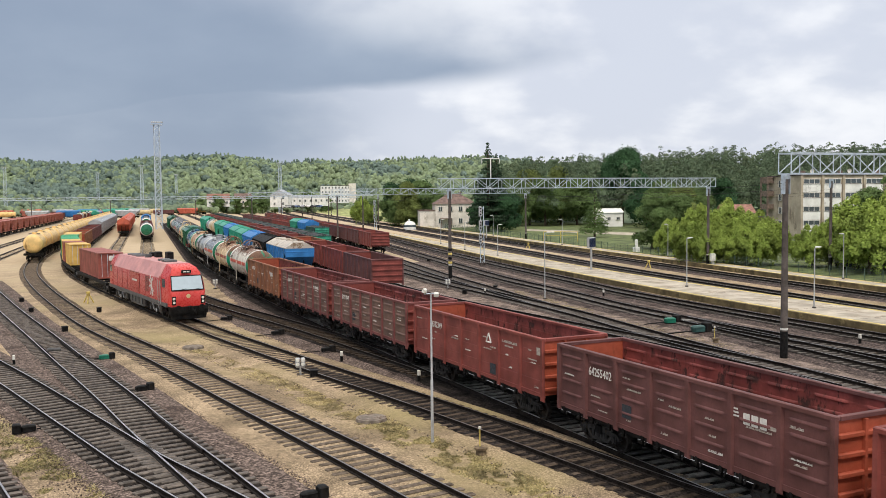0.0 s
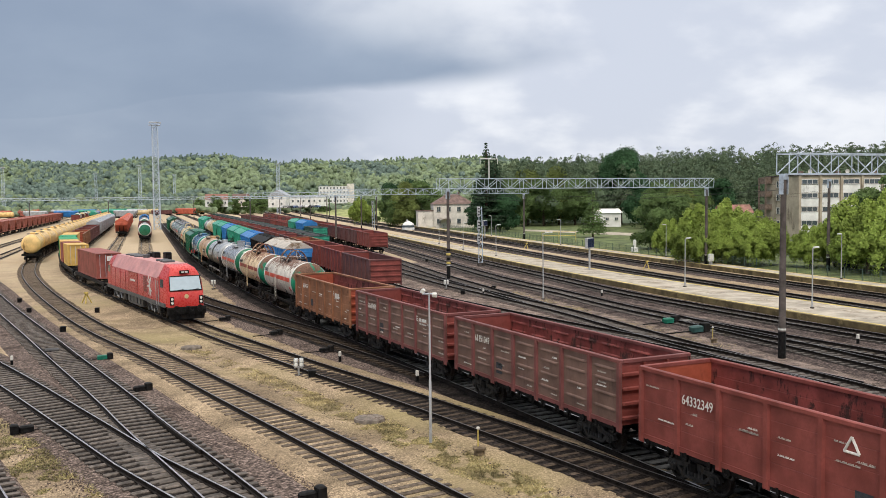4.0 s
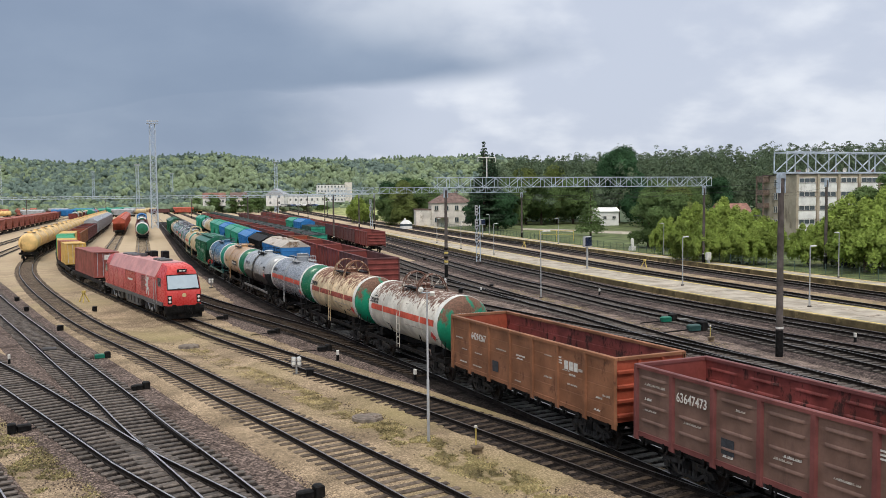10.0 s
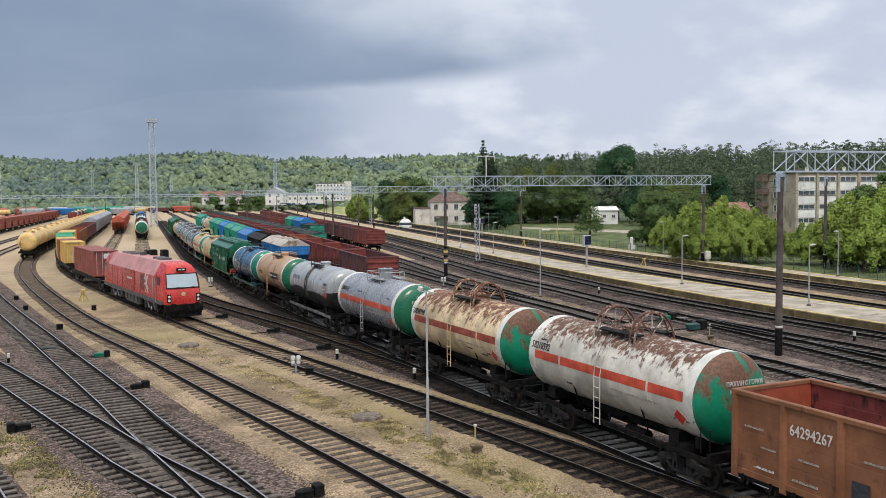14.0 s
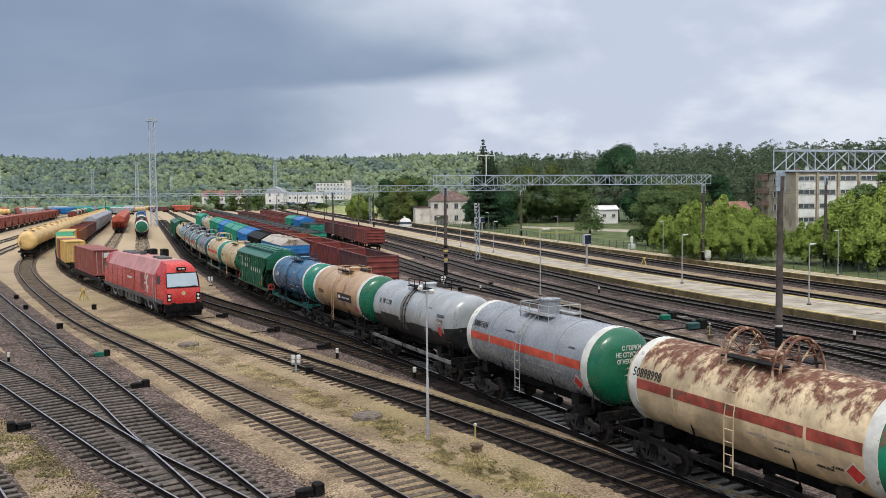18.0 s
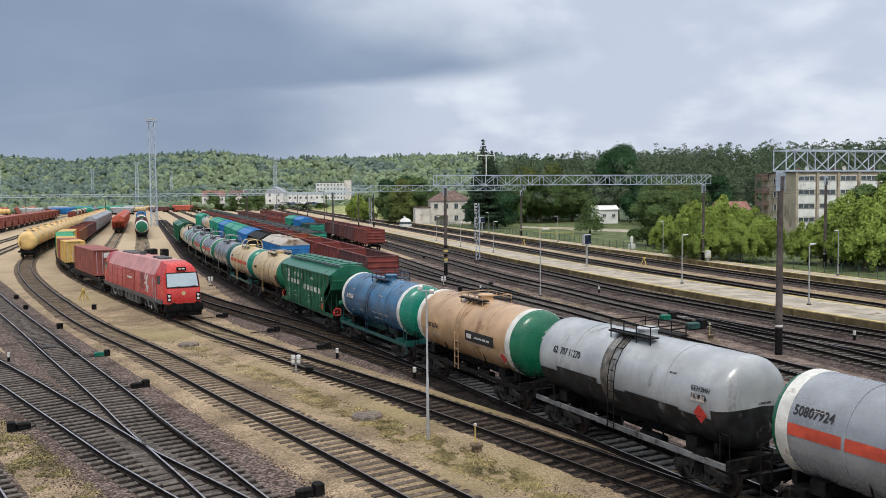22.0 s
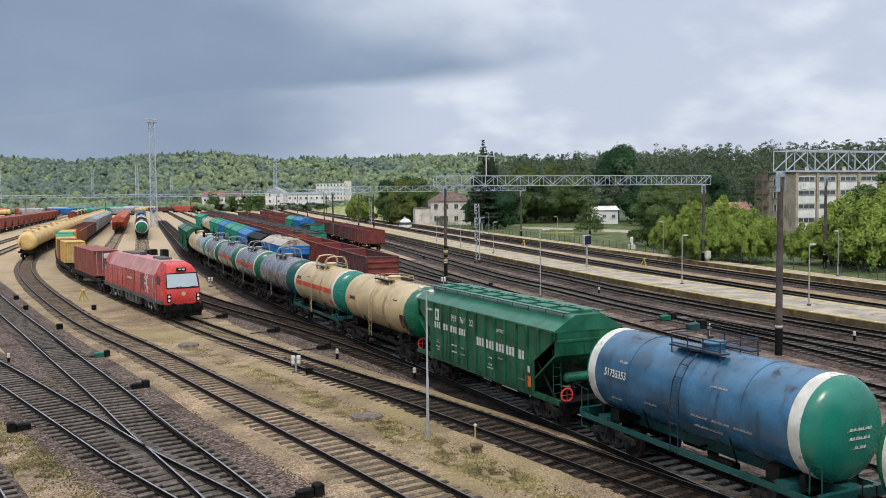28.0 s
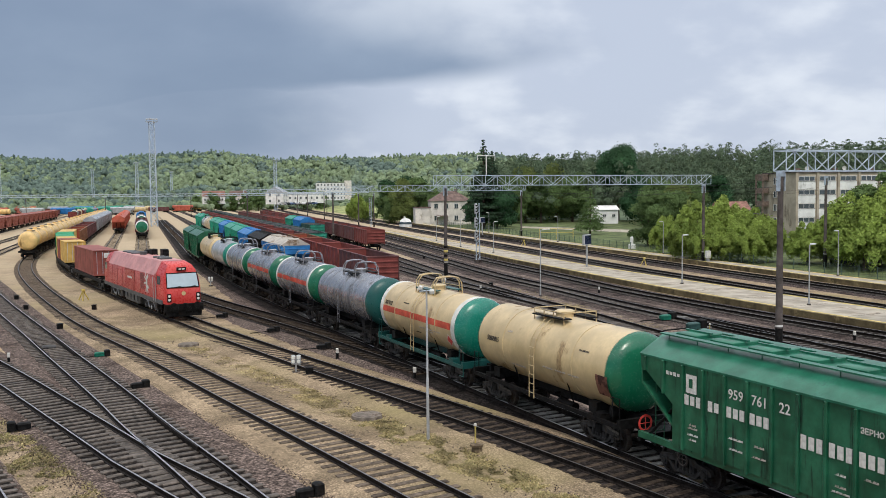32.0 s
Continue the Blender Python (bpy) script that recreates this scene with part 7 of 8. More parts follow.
# ---- woods, trees, shrubs ----
def leaf_mat(name, col, var=.3):
    m = material(name, col, .7, 0, .2, .12, 0, 20, island=var, spec=.1)
    bs = m.node_tree.nodes["Principled BSDF"]
    n, l = m.node_tree.nodes, m.node_tree.links
    tr = n.new("ShaderNodeBsdfTranslucent")
    l.new(bs.inputs["Base Color"].links[0].from_socket, tr.inputs[0])
    mx = n.new("ShaderNodeMixShader")
    mx.inputs[0].default_value = .3
    l.new(bs.outputs[0], mx.inputs[1])
    l.new(tr.outputs[0], mx.inputs[2])
    l.new(mx.outputs[0], n["Material Output"].inputs[0])
    return m


L_BRIGHT = leaf_mat("leaf_bright", (0.31, 0.41, 0.09), .16)
L_MID = leaf_mat("leaf_mid", (0.14, 0.215, 0.075), .22)
L_DARK = leaf_mat("leaf_dark", (0.05, 0.12, 0.052), .2)
L_OLIVE = leaf_mat("leaf_olive", (0.2, 0.25, 0.075), .2)
L_SPRUCE = leaf_mat("needle_spruce", (0.05, 0.09, 0.05), .2)
L_PINE = leaf_mat("needle_pine", (0.115, 0.162, 0.096), .15)
L_PINEPALE = leaf_mat("needle_pale", (0.14, 0.185, 0.106), .15)
# leaves of the far hills, paled and blued so the colour carries haze
L_HAZELIT = leaf_mat("leaf_far_woods", (0.25, 0.32, 0.185), .08)
L_HAZEMID = leaf_mat("leaf_far_green", (0.22, 0.29, 0.195), .08)
L_HAZEDARK = leaf_mat("leaf_far_dark", (0.165, 0.23, 0.195), .08)
M_BARK = material("bark", (0.09, 0.065, 0.045), .9, 0, .3, 4, .8, 14)
# floor takes the canopy's hazed colour, so shaded gaps between crowns stay pale
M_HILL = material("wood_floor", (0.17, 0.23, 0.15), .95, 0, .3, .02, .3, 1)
RNG = np.random.default_rng(11)


def quad_mesh(name, quads, mat, normals=None):
    """A mesh from an array of (n, 4, 3); normals, of the same shape, round the shading over whole clumps."""
    n = len(quads)
    me = bpy.data.meshes.new(name)
    me.vertices.add(4 * n)
    me.vertices.foreach_set("co", quads.astype(np.float32).ravel())
    me.loops.add(4 * n)
    me.loops.foreach_set("vertex_index", np.arange(4 * n, dtype=np.int32))
    me.polygons.add(n)
    me.polygons.foreach_set("loop_start", np.arange(0, 4 * n, 4, dtype=np.int32))
    me.materials.append(mat)
    me.update(calc_edges=True)
    if normals is not None:
        me.polygons.foreach_set("use_smooth", np.ones(n, dtype=bool))
        flat = normals.reshape(-1, 3)
        me.normals_split_custom_set_from_vertices(flat / (np.linalg.norm(flat, axis=1)[:, None] + 1e-9))
    return me


def leaf_quads(points, normals, size, spread=.5):
    """Small leaf sprays at points, facing roughly along the normals."""
    n = len(points)
    nn = normals + RNG.normal(0, spread, (n, 3))
    nn /= np.linalg.norm(nn, axis=1)[:, None] + 1e-9
    t = np.cross(nn, RNG.normal(0, 1, (n, 3)))
    t /= np.linalg.norm(t, axis=1)[:, None] + 1e-9
    b = np.cross(nn, t)
    s = size * RNG.uniform(.5, 1.25, (n, 1))
    w = s * RNG.uniform(.45, .8, (n, 1))
    return np.stack([points - t * s, points - b * w, points + t * s, points + b * w], 1)


def clump_points(blobs, n, shell=.28, stray=.12):
    """Points near the surface of several ellipsoid clumps (centre, radii)."""
    blobs = np.array(blobs)
    area = (blobs[:, 3] * blobs[:, 4]) ** 1.0
    pick = RNG.choice(len(blobs), n, p=area / area.sum())
    d = RNG.normal(0, 1, (n, 3))
    d[:, 2] = np.where(RNG.random(n) < .75, np.abs(d[:, 2]), d[:, 2])
    d /= np.linalg.norm(d, axis=1)[:, None]
    r = 1 - shell * RNG.random((n, 1)) ** 1.5 + stray * RNG.normal(0, 1, (n, 1)) * (RNG.random((n, 1)) < .25)
    return blobs[pick, :3] + d * blobs[pick, 3:] * r, d


def lump_shell():
    """A rounded clump, in quads."""
    a = np.arange(8) * math.pi / 4
    ring = lambda r, z: np.stack([r * np.cos(a), r * np.sin(a), np.full(8, z)], 1)
    rs = [ring(.6, -.8), ring(.95, -.35), ring(.97, .2), ring(.72, .7), ring(.3, .97)]
    q = [[rs[k][j], rs[k][(j + 1) % 8], rs[k + 1][(j + 1) % 8], rs[k + 1][j]] for k in range(4) for j in range(8)]
    q += [[rs[4][i] for i in f] for f in ((0, 1, 2, 3), (0, 3, 4, 7), (4, 5, 6, 7))]
    return np.array(q)


LUMP = lump_shell()


def shoot_blobs(h, w, n, low=.08):
    """Narrow upright clumps of a bushy young crown with a ragged top."""
    out = []
    for i in range(n):
        a, k = RNG.uniform(0, 2 * math.pi), math.sqrt(RNG.random())
        x, y = .5 * w * k * math.cos(a), .5 * w * k * math.sin(a)
        top = h * (1 - .42 * k * k) * RNG.uniform(.74, 1.0)
        tall = h * RNG.uniform(.1, .2)
        s = w * RNG.uniform(.06, .115)
        z = top - tall if i % 2 else RNG.uniform(h * low + tall * .6, max(h * low + tall, top - tall))
        out.append((x, y, z, s, s, tall))
    out.append((0, 0, h * .42, w * .3, w * .3, h * .3))
    return out


def broad_blobs(h, w, n, low=.18):
    """Clumps of a broad crown of height h and width w on the ground."""
    out = []
    for i in range(n):
        u = RNG.random()
        z = h * (low + (1 - low - .12) * u)
        rad = w / 2 * math.sin(math.pi * (.17 + .76 * u)) ** .65
        a, k = RNG.uniform(0, 2 * math.pi), math.sqrt(RNG.random()) * .78
        s = w * RNG.uniform(.13, .24)
        out.append((rad * k * math.cos(a), rad * k * math.sin(a), z, s, s, s * RNG.uniform(.75, 1.35)))
    out.append((0, 0, h * .55, w * .3, w * .3, h * .3))
    return out


def pine_blobs(h, w, n):
    out = []
    for i in range(n):
        z = h * RNG.uniform(.62, .95)
        k, a = w / 2 * RNG.uniform(.1, .7) * (1.25 - (z / h)), RNG.uniform(0, 2 * math.pi)
        s = w * RNG.uniform(.16, .26)
        out.append((k * 1.6 * math.cos(a), k * 1.6 * math.sin(a), z, s, s, s * .5))
    return out


def spruce_blobs(h, w):
    out = []
    for i in range(26):
        u = i / 25
        z, rr = h * (.1 + .87 * u), w / 2 * (1 - u) + .25
        for j in range(5):
            a = RNG.uniform(0, 2 * math.pi)
            out.append((rr * .6 * math.cos(a), rr * .6 * math.sin(a), z, rr * .45 + .15, rr * .45 + .15, .45))
    return out


def limb_geo(h, w, r, mat_top=.55, n=5, seed=0):
    rng = random.Random(seed)
    g = Geo().rod((0, 0, -.3), (.05, .03, h * .3), r, 9, r * .75).rod((.05, .03, h * .3), (0, .05, h * mat_top), r * .75, 8, r * .4)
    for i in range(n):
        a, z = rng.uniform(0, 6.28), h * rng.uniform(.22, mat_top)
        q = (w * .32 * math.cos(a), w * .32 * math.sin(a), z + h * rng.uniform(.12, .25))
        g.rod((0, .03, z), q, r * .35, 6, r * .12)
    return g


def tree_kind(h, w, leaf, n, size, kind="broad", seed=0, label="", category="tree", bark=None, blobs=14, low=.18, shoots=False):
    """The first tree of a kind: trunk with limbs, and crown."""
    t = thing("shrub" if category == "shrub" else kind + "_tree" if kind != "broad" else "leafy_tree", pose(0, 0, -50), label, category, "trees and shrubs")
    b = shoot_blobs(h, w, blobs, low) if shoots else broad_blobs(h, w, blobs, low) if kind == "broad" else pine_blobs(h, w, 11) if kind == "pine" else spruce_blobs(h, w)
    p, d = clump_points(b, n)
    part("trunk", limb_geo(h, w, .05 * w ** .5 + .012 * h, .9 if kind != "broad" else .6, 5 if kind == "broad" else 0, seed), bark or M_BARK, t)
    q = leaf_quads(p, d, size)
    mid = np.array((0, 0, h * .5))
    nn = np.array((0, 0, .42)) + d * .65 + .5 * (p - mid) / (np.linalg.norm(p - mid, axis=1)[:, None] + 1e-9) + RNG.normal(0, .42, d.shape)
    if kind == "broad":      # more leaves inside each clump
        p2, d2 = clump_points([c[:3] + tuple(v * .78 for v in c[3:]) for c in b], n // 3, .35)
        q, nn = np.concatenate([q, leaf_quads(p2, d2, size * 1.5, .4)]), np.concatenate([nn, d2 + np.array((0, 0, .5))])
    part("crown", quad_mesh("crown", q, leaf, np.repeat(nn[:, None, :], 4, 1)), None, t)
    return copies(t)


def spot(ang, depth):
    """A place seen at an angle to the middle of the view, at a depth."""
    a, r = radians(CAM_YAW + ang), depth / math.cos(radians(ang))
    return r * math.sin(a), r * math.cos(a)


bright_a = tree_kind(8.6, 7.2, L_BRIGHT, 26000, .13, seed=1, label="bright green leafy tree behind the fence", blobs=90, low=.06, shoots=True)
bright_b = tree_kind(7.4, 6.6, L_BRIGHT, 22000, .13, seed=2, label="light green spreading shrub behind the fence", blobs=80, low=.05, shoots=True)
mid_a = tree_kind(10.0, 8.0, L_MID, 18000, .16, seed=3, label="green leafy tree near the station lawn", blobs=24, low=.1)
mid_b = tree_kind(12.0, 9.0, L_MID, 18000, .18, seed=4, label="broad green leafy tree near the station", blobs=26, low=.16)
olive_a = tree_kind(11.0, 8.4, L_OLIVE, 18000, .17, seed=9, label="yellow-green leafy tree at the edge of the lawn", blobs=26, low=.16)
dark_a = tree_kind(22.0, 15.5, L_DARK, 26000, .27, seed=5, label="tall dense round dark green oak above the lawn", blobs=46, low=.4)
dark_b = tree_kind(13.5, 11, L_DARK, 14000, .25, seed=6, label="dark green leafy tree beside the station", blobs=24, low=.08)
spruce = tree_kind(22.5, 10, L_SPRUCE, 12000, .3, "spruce", 7, "tall dark pointed spruce by the station")
pine_near = tree_kind(10.8, 7, L_MID, 4200, .2, "spruce", 8, "thin garden conifer with open crown", bark=M_BARK)
spots = [  # kind, angle, depth, size
    (bright_a, 15.9, 121, 1.0), (bright_a, 17.7, 122, 1.08), (bright_b, 19.3, 119, 1.1), (bright_b, 16.8, 117, .82), (bright_b, 18.6, 116, .85), (bright_b, 22.3, 114, .82), (bright_b, 23.2, 124, .8),
    (mid_a, 13.0, 158, 1.02), (mid_a, 14.4, 150, 1.0), (olive_a, 14.9, 168, .95), (bright_b, 14.4, 134, .9),
    (bright_a, 24.6, 112, 1.12), (bright_a, 26.2, 110, 1.22), (bright_b, 25.4, 104, 1.2), (bright_a, 27.8, 107, 1.3), (mid_a, 27.0, 120, 1.3), (mid_b, 28.8, 118, 1.2), (mid_a, 25.4, 122, 1.05),
    (dark_a, 11.15, 305, 1.18), (spruce, 2.65, 246, 1.1), (spruce, 3.2, 262, 1.0), (dark_b, 3.5, 246, .82), (dark_b, 2.3, 262, .9), (mid_b, 4.5, 290, 1.35),
    (olive_a, 5.3, 300, 1.62), (mid_b, 6.3, 292, 1.4), (olive_a, 7.3, 304, 1.7), (mid_b, 8.3, 298, 1.45), (mid_b, 9.6, 345, 1.6), (pine_near, 9.4, 206, 1.0), (dark_b, 4.9, 322, .95), (dark_b, 6.0, 326, .9), (dark_b, 7.1, 322, .95), (dark_b, 8.2, 328, .95), (dark_b, 12.6, 330, .9), (dark_b, 13.4, 300, .9), (dark_b, 4.0, 262, .8), (mid_b, 13.6, 240, 1.2), (dark_b, 12.6, 262, 1.1), (mid_b, 15.8, 250, 1.1), (dark_b, 17.4, 268, 1.1),
    (mid_a, -1.6, 305, 1.6), (olive_a, -2.5, 300, 1.3), (mid_a, -3.4, 306, 1.35), (mid_b, -.6, 300, .85), (mid_b, -.9, 345, 1.2), (dark_b, -1.9, 350, 1.3), (dark_b, -3.2, 352, 1.2), (bright_a, -5.35, 330, 1.3), (mid_a, -4.7, 345, 1.0),
    (mid_a, -10.9, 660, 1.3), (mid_a, -12.4, 600, 1.3), (mid_b, -11.7, 620, 1.2), (mid_b, -8.9, 640, 1.4), (mid_a, -13.3, 610, 1.2), (mid_b, -14.4, 640, 1.2), (mid_a, -15.5, 660, 1.2), (mid_a, -7.7, 650, 1.4)]
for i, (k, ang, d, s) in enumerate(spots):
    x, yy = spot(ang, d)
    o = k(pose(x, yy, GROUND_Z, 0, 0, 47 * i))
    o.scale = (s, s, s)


# hills: one sheet of rising ground and its woods
def hill_height(x, y):
    """Ground height of the wooded hills round the yard."""
    r, phi = np.hypot(x, y), np.degrees(np.arctan2(x, y))
    crest = np.interp(phi, [-60, -30, -1.4, 2.5, 6, 10.5, 13, 14.8, 17, 20, 24, 28, 33, 60, 90], [49, 53, 55, 49, 56, 63, 59, 51, 55, 54, 57, 57, 48, 44, 42])
    up = np.clip((r - 760) / 480, 0, 1)
    far = crest * up * up * (3 - 2 * up)
    near = np.clip((r - 320) / 165, 0, 1) * (9 + 5 * np.clip((phi - 28) / 12, 0, 1)) * np.clip((phi - 25) / 4, 0, 1) * np.clip((900 - r) / 320, 0, 1)
    return GROUND_Z - .3 + far + near


def hills():
    th, rr = np.radians(np.linspace(-70, 100, 86)), np.linspace(250, 1900, 50)
    X, Y = np.outer(rr, np.sin(th)), np.outer(rr, np.cos(th))
    Z = hill_height(X, Y)
    n, k = X.shape
    vs = np.stack([X, Y, Z], -1).reshape(-1, 3).tolist()
    fs = [(i * k + j, i * k + j + 1, (i + 1) * k + j + 1, (i + 1) * k + j) for i in range(n - 1) for j in range(k - 1)]
    me = bpy.data.meshes.new("hillside")
    me.from_pydata(vs, [], [f[::-1] for f in fs])
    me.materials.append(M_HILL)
    me.update()
    tagged(new("hillside", me), "wooded hillside ground beyond the railway yard", "hill", kind="structure")


hills()


def woods(name, label, phi0, phi1, r0, r1, count, h, w, nq, size, mats, pines=.5, spread=.12, solid=0, patch=70.0, core=.95, sink=0.0, flat=1.2, ruffle=.25):
    """One mass of distant trees, standing on the hills; leaf colours change in patches."""
    out, kinds, bend = [], [], []
    phi = np.radians(RNG.uniform(phi0, phi1, count))
    r = np.sqrt(RNG.uniform(r0 ** 2, r1 ** 2, count))
    for a, d in zip(phi, r):
        x, yy = d * math.sin(a), d * math.cos(a)
        base = np.array((x, yy, float(hill_height(np.array(x), np.array(yy)))))
        hh, ww = h * RNG.uniform(.78, 1.18), w * RNG.uniform(.75, 1.3)
        base[2] -= sink
        pick = noise.noise(Vector((x / patch, yy / patch, 3.1))) + RNG.normal(0, .22)
        kind = min(len(mats) - 1, max(0, int((pick + .5) * len(mats))))
        b, conifer = [], RNG.random() < pines
        for i in range(7):
            q = RNG.uniform(0, 6.28)
            if conifer:
                z = hh * (.3 + .66 * (i + RNG.uniform(0, 1)) / 7)
                s, k = ww * (.14 + .2 * (1 - z / hh)), ww * .42 * (1.08 - z / hh)
                b.append((k * math.cos(q), k * math.sin(q), z, s, s, s * flat))
            else:
                z = hh * RNG.uniform(.34, .84)
                s, k = ww * RNG.uniform(.2, .32), ww * .34 * RNG.uniform(.4, 1.0)
                b.append((k * math.cos(q), k * math.sin(q), z, s, s, s * .8))
        q = []
        for c in b[:solid]:
            dent = 1 + .2 * np.sin(LUMP @ RNG.normal(0, 3.0, 3) + RNG.uniform(0, 6))[..., None]
            q.append(LUMP * dent * np.array(c[3:]) * core + np.array(c[:3]) + base)
            bend.append(LUMP + .5 * np.array((0, 0, 1.0)) + .35 * np.sin(LUMP @ RNG.normal(0, 5, (3, 3))))
        if nq:
            p, dd = clump_points(b, nq, .22, .03)
            q.append(leaf_quads(p + base, dd, size, spread))
            bend.append(np.repeat((dd + np.array((0, 0, .4)) + RNG.normal(0, ruffle, dd.shape))[:, None, :], 4, 1))
        q = np.concatenate(q)
        out.append(q)
        kinds.append(np.full(len(q), kind, dtype=np.int32))
    me = quad_mesh(name, np.concatenate(out), mats[0], np.concatenate(bend))
    for m in mats[1:]:
        me.materials.append(m)
    me.polygons.foreach_set("material_index", np.concatenate(kinds))
    me.update()
    return tagged(new(name, me), label, "woods", kind="stuff")


# light and dark leaf patches paint sun and cloud shade on the hills
woods("far_woods", "mixed woods covering the hills behind the yard, haze and light in their green", -8, 30, 800, 1330, 3600, 12, 12, 44, .85, (L_HAZEDARK, L_HAZEMID, L_HAZELIT, L_HAZELIT), .35, .35, solid=7, sink=4.5, core=.82, ruffle=.4)
woods("dark_woods", "dark conifer woods on the far ridge", -8, 34, 1180, 1420, 1100, 15, 9, 40, .8, (L_HAZEDARK, L_HAZEDARK, L_HAZEMID), .9, .35, solid=7, sink=4.5, core=.82, ruffle=.4)
woods("left_woods", "green woods at the yard's end, darkened for cloud shade", -10, 8, 840, 1250, 1300, 13, 12, 44, .85, (L_HAZEDARK, L_HAZEDARK, L_HAZEMID), .5, .35, solid=7, sink=4.5, core=.82, ruffle=.4)
woods("pine_wood", "tall pine wood behind the station and flats", 27.5, 58, 285, 520, 1350, 19.5, 7.4, 400, .4, (L_PINE, L_PINEPALE, L_PINE, L_PINE), .9, .5, solid=4, patch=40, core=.45, flat=.95, ruffle=.4)
woods("wood_edge", "green leafy edge of the pine wood", 27, 50, 325, 360, 60, 13, 8, 700, .36, (L_MID, L_OLIVE, L_DARK), .2, .4, patch=30)
woods("field_scrub", "low green scrub at the foot of the hills", -10, 24, 640, 820, 300, 6, 9, 20, 1.0, (L_HAZEMID, L_HAZELIT), .1, solid=5)


# meadow rising to the houses beyond the tracks
def meadow():
    g = Geo()
    f0 = lambda y: TRACKS["q_two"](y) + 6
    n = 40
    for i in range(n + 1):
        y = 292 + 420 * i / n
        for j in range(9):
            u = j / 8
            g.v.append((f0(y) + 160 * u, y, GROUND_Z + .04 + min(1, max(0, (y - 300) / 180)) * 5.2 * min(1, u * 4)))
    g.f = [(i * 9 + j, i * 9 + j + 1, (i + 1) * 9 + j + 1, (i + 1) * 9 + j) for i in range(n) for j in range(8)]
    tagged(new("meadow", g.mesh("meadow", material("meadow_grass", (0.29, 0.32, 0.115), .95, 0, .25, .08, .5, 4, (0.3, 0.29, 0.12), .45, .05, edge=.3))), "sunlit green meadow rising beyond the tracks", "grass", kind="structure")


meadow()

# ---- buildings ----
M_CREAMWALL = material("cream_plaster", (0.7, 0.66, 0.6), .9, 0, .1, .5, .2, 20, (0.42, 0.38, 0.3), .25, .4, .5)
M_BEIGEWALL = material("beige_plaster", (0.42, 0.36, 0.28), .9, 0, .12, .4, .2, 20, (0.3, 0.25, 0.19), .35, .4, .6)
M_WHITEWALL = material("white_render", (0.76, 0.76, 0.74), .85, 0, .08, .5, .1, 20, (0.45, 0.44, 0.42), .25, .6, .6)
M_BRIGHTWALL = material("fresh_whitewash", (0.82, 0.82, 0.8), .8, 0, .05, .5, .1, 20)
M_BRICKBROWN = material("brown_brick", (0.19, 0.14, 0.115), .9, 0, .2, 2, .3, 15)
M_ROOFDARK = material("dark_roof", (0.16, 0.105, 0.09), .8, 0, .2, 1, .3, 10)
M_ROOFRED = material("red_tile_roof", (0.26, 0.13, 0.1), .85, 0, .2, 1, .4, 10)


def window(parent, m, w, h, panes=2, frame=None):
    """A framed window set into a wall; local -y is outside."""
    fr = Geo()
    for x in [-w / 2 + w * i / panes for i in range(panes + 1)]:
        fr.box(x, -.03, 0, .08, .1, h)
    fr.box(0, -.03, h / 2, w + .08, .1, .08).box(0, -.03, -h / 2, w + .08, .1, .08)
    win = part("window", fr, frame or M_WHITE, parent, at=m)
    for i in range(panes):
        part("pane", Geo().box(-w / 2 + w * (i + .5) / panes, .0, 0, w / panes - .08, .03, h - .08), M_GLASS, win)
    part("sill", Geo().box(0, -.1, -h / 2 - .06, w + .2, .2, .05), M_CONCRETE, win)
    return win


def apartment():
    x, yy = 149.8, 141.2
    a = thing("apartment_building", pose(x, yy, GROUND_Z, 0, 0, -15.6), "four-storey beige and white panel apartment building among shrubs", "apartment building")
    W, D, H, ST = 44, 13.5, 13.4, 2.95
    part("wall", Geo().box(W / 2, D / 2, H / 2, W, D, H), M_BEIGEWALL, a)
    part("roof", Geo().box(W / 2, D / 2, H + .12, W + .5, D + .5, .28), M_CONCRETE, a)
    for k in range(9):
        x0 = .3 + 4.9 * k
        for s in range(4):
            z = 1.9 + ST * s + .9
            part("facade_panel", Geo().cbox(x0 + 2.2, -.06, z - .95, 4.1, .14, 1.75, .02), M_WHITEWALL, a)
            window(a, pose(x0 + 2.2, -.02, z + .5), 3.7, .95, 3)
            part("lintel_panel", Geo().cbox(x0 + 2.2, -.05, z + 1.03, 4.1, .12, .1, .02), M_WHITEWALL, a)
        part("pilaster", Geo().box(x0 - .15, -.12, H / 2, .5, .3, H), M_BEIGEWALL, a)
    for s in range(4):
        window(a, pose(0, 8.2, 2.9 + ST * s, 0, 0, -90), 1.3, 1.45, 2)
    # loggias at the far end of the gable
    part("loggia_block", Geo().box(-.6, 12.5, H - .15, 2.0, 3.2, .3).box(.4, 12.5, H / 2, .4, 3.2, H).box(-1.5, 13.95, H / 2, .3, .3, H).box(-1.5, 11.05, H / 2, .3, .3, H), M_BRICKBROWN, a)
    for s in range(5):
        part("balcony", Geo().box(-.6, 12.5, .3 + ST * s, 1.8, 3.0, .2).box(-1.45, 12.5, .9 + ST * s, .12, 3.0, 1.0).box(-.6, 11.05, .9 + ST * s, 1.6, .12, 1.0), M_BRICKBROWN, a)
    for i in range(4):
        part("roof_vent", Geo().box(4 + 9 * i, 6, H + .7, .8, .8, 1.0), M_BRICKBROWN, a)
    for xx, rz in ((3.2, 20), (12, -30)):
        part("satellite_dish", Geo().lathe([(.5, 0), (.35, .1), (0, .16)], 16, "y", (xx, 1, H + 1)), M_WHITE, a)


apartment()


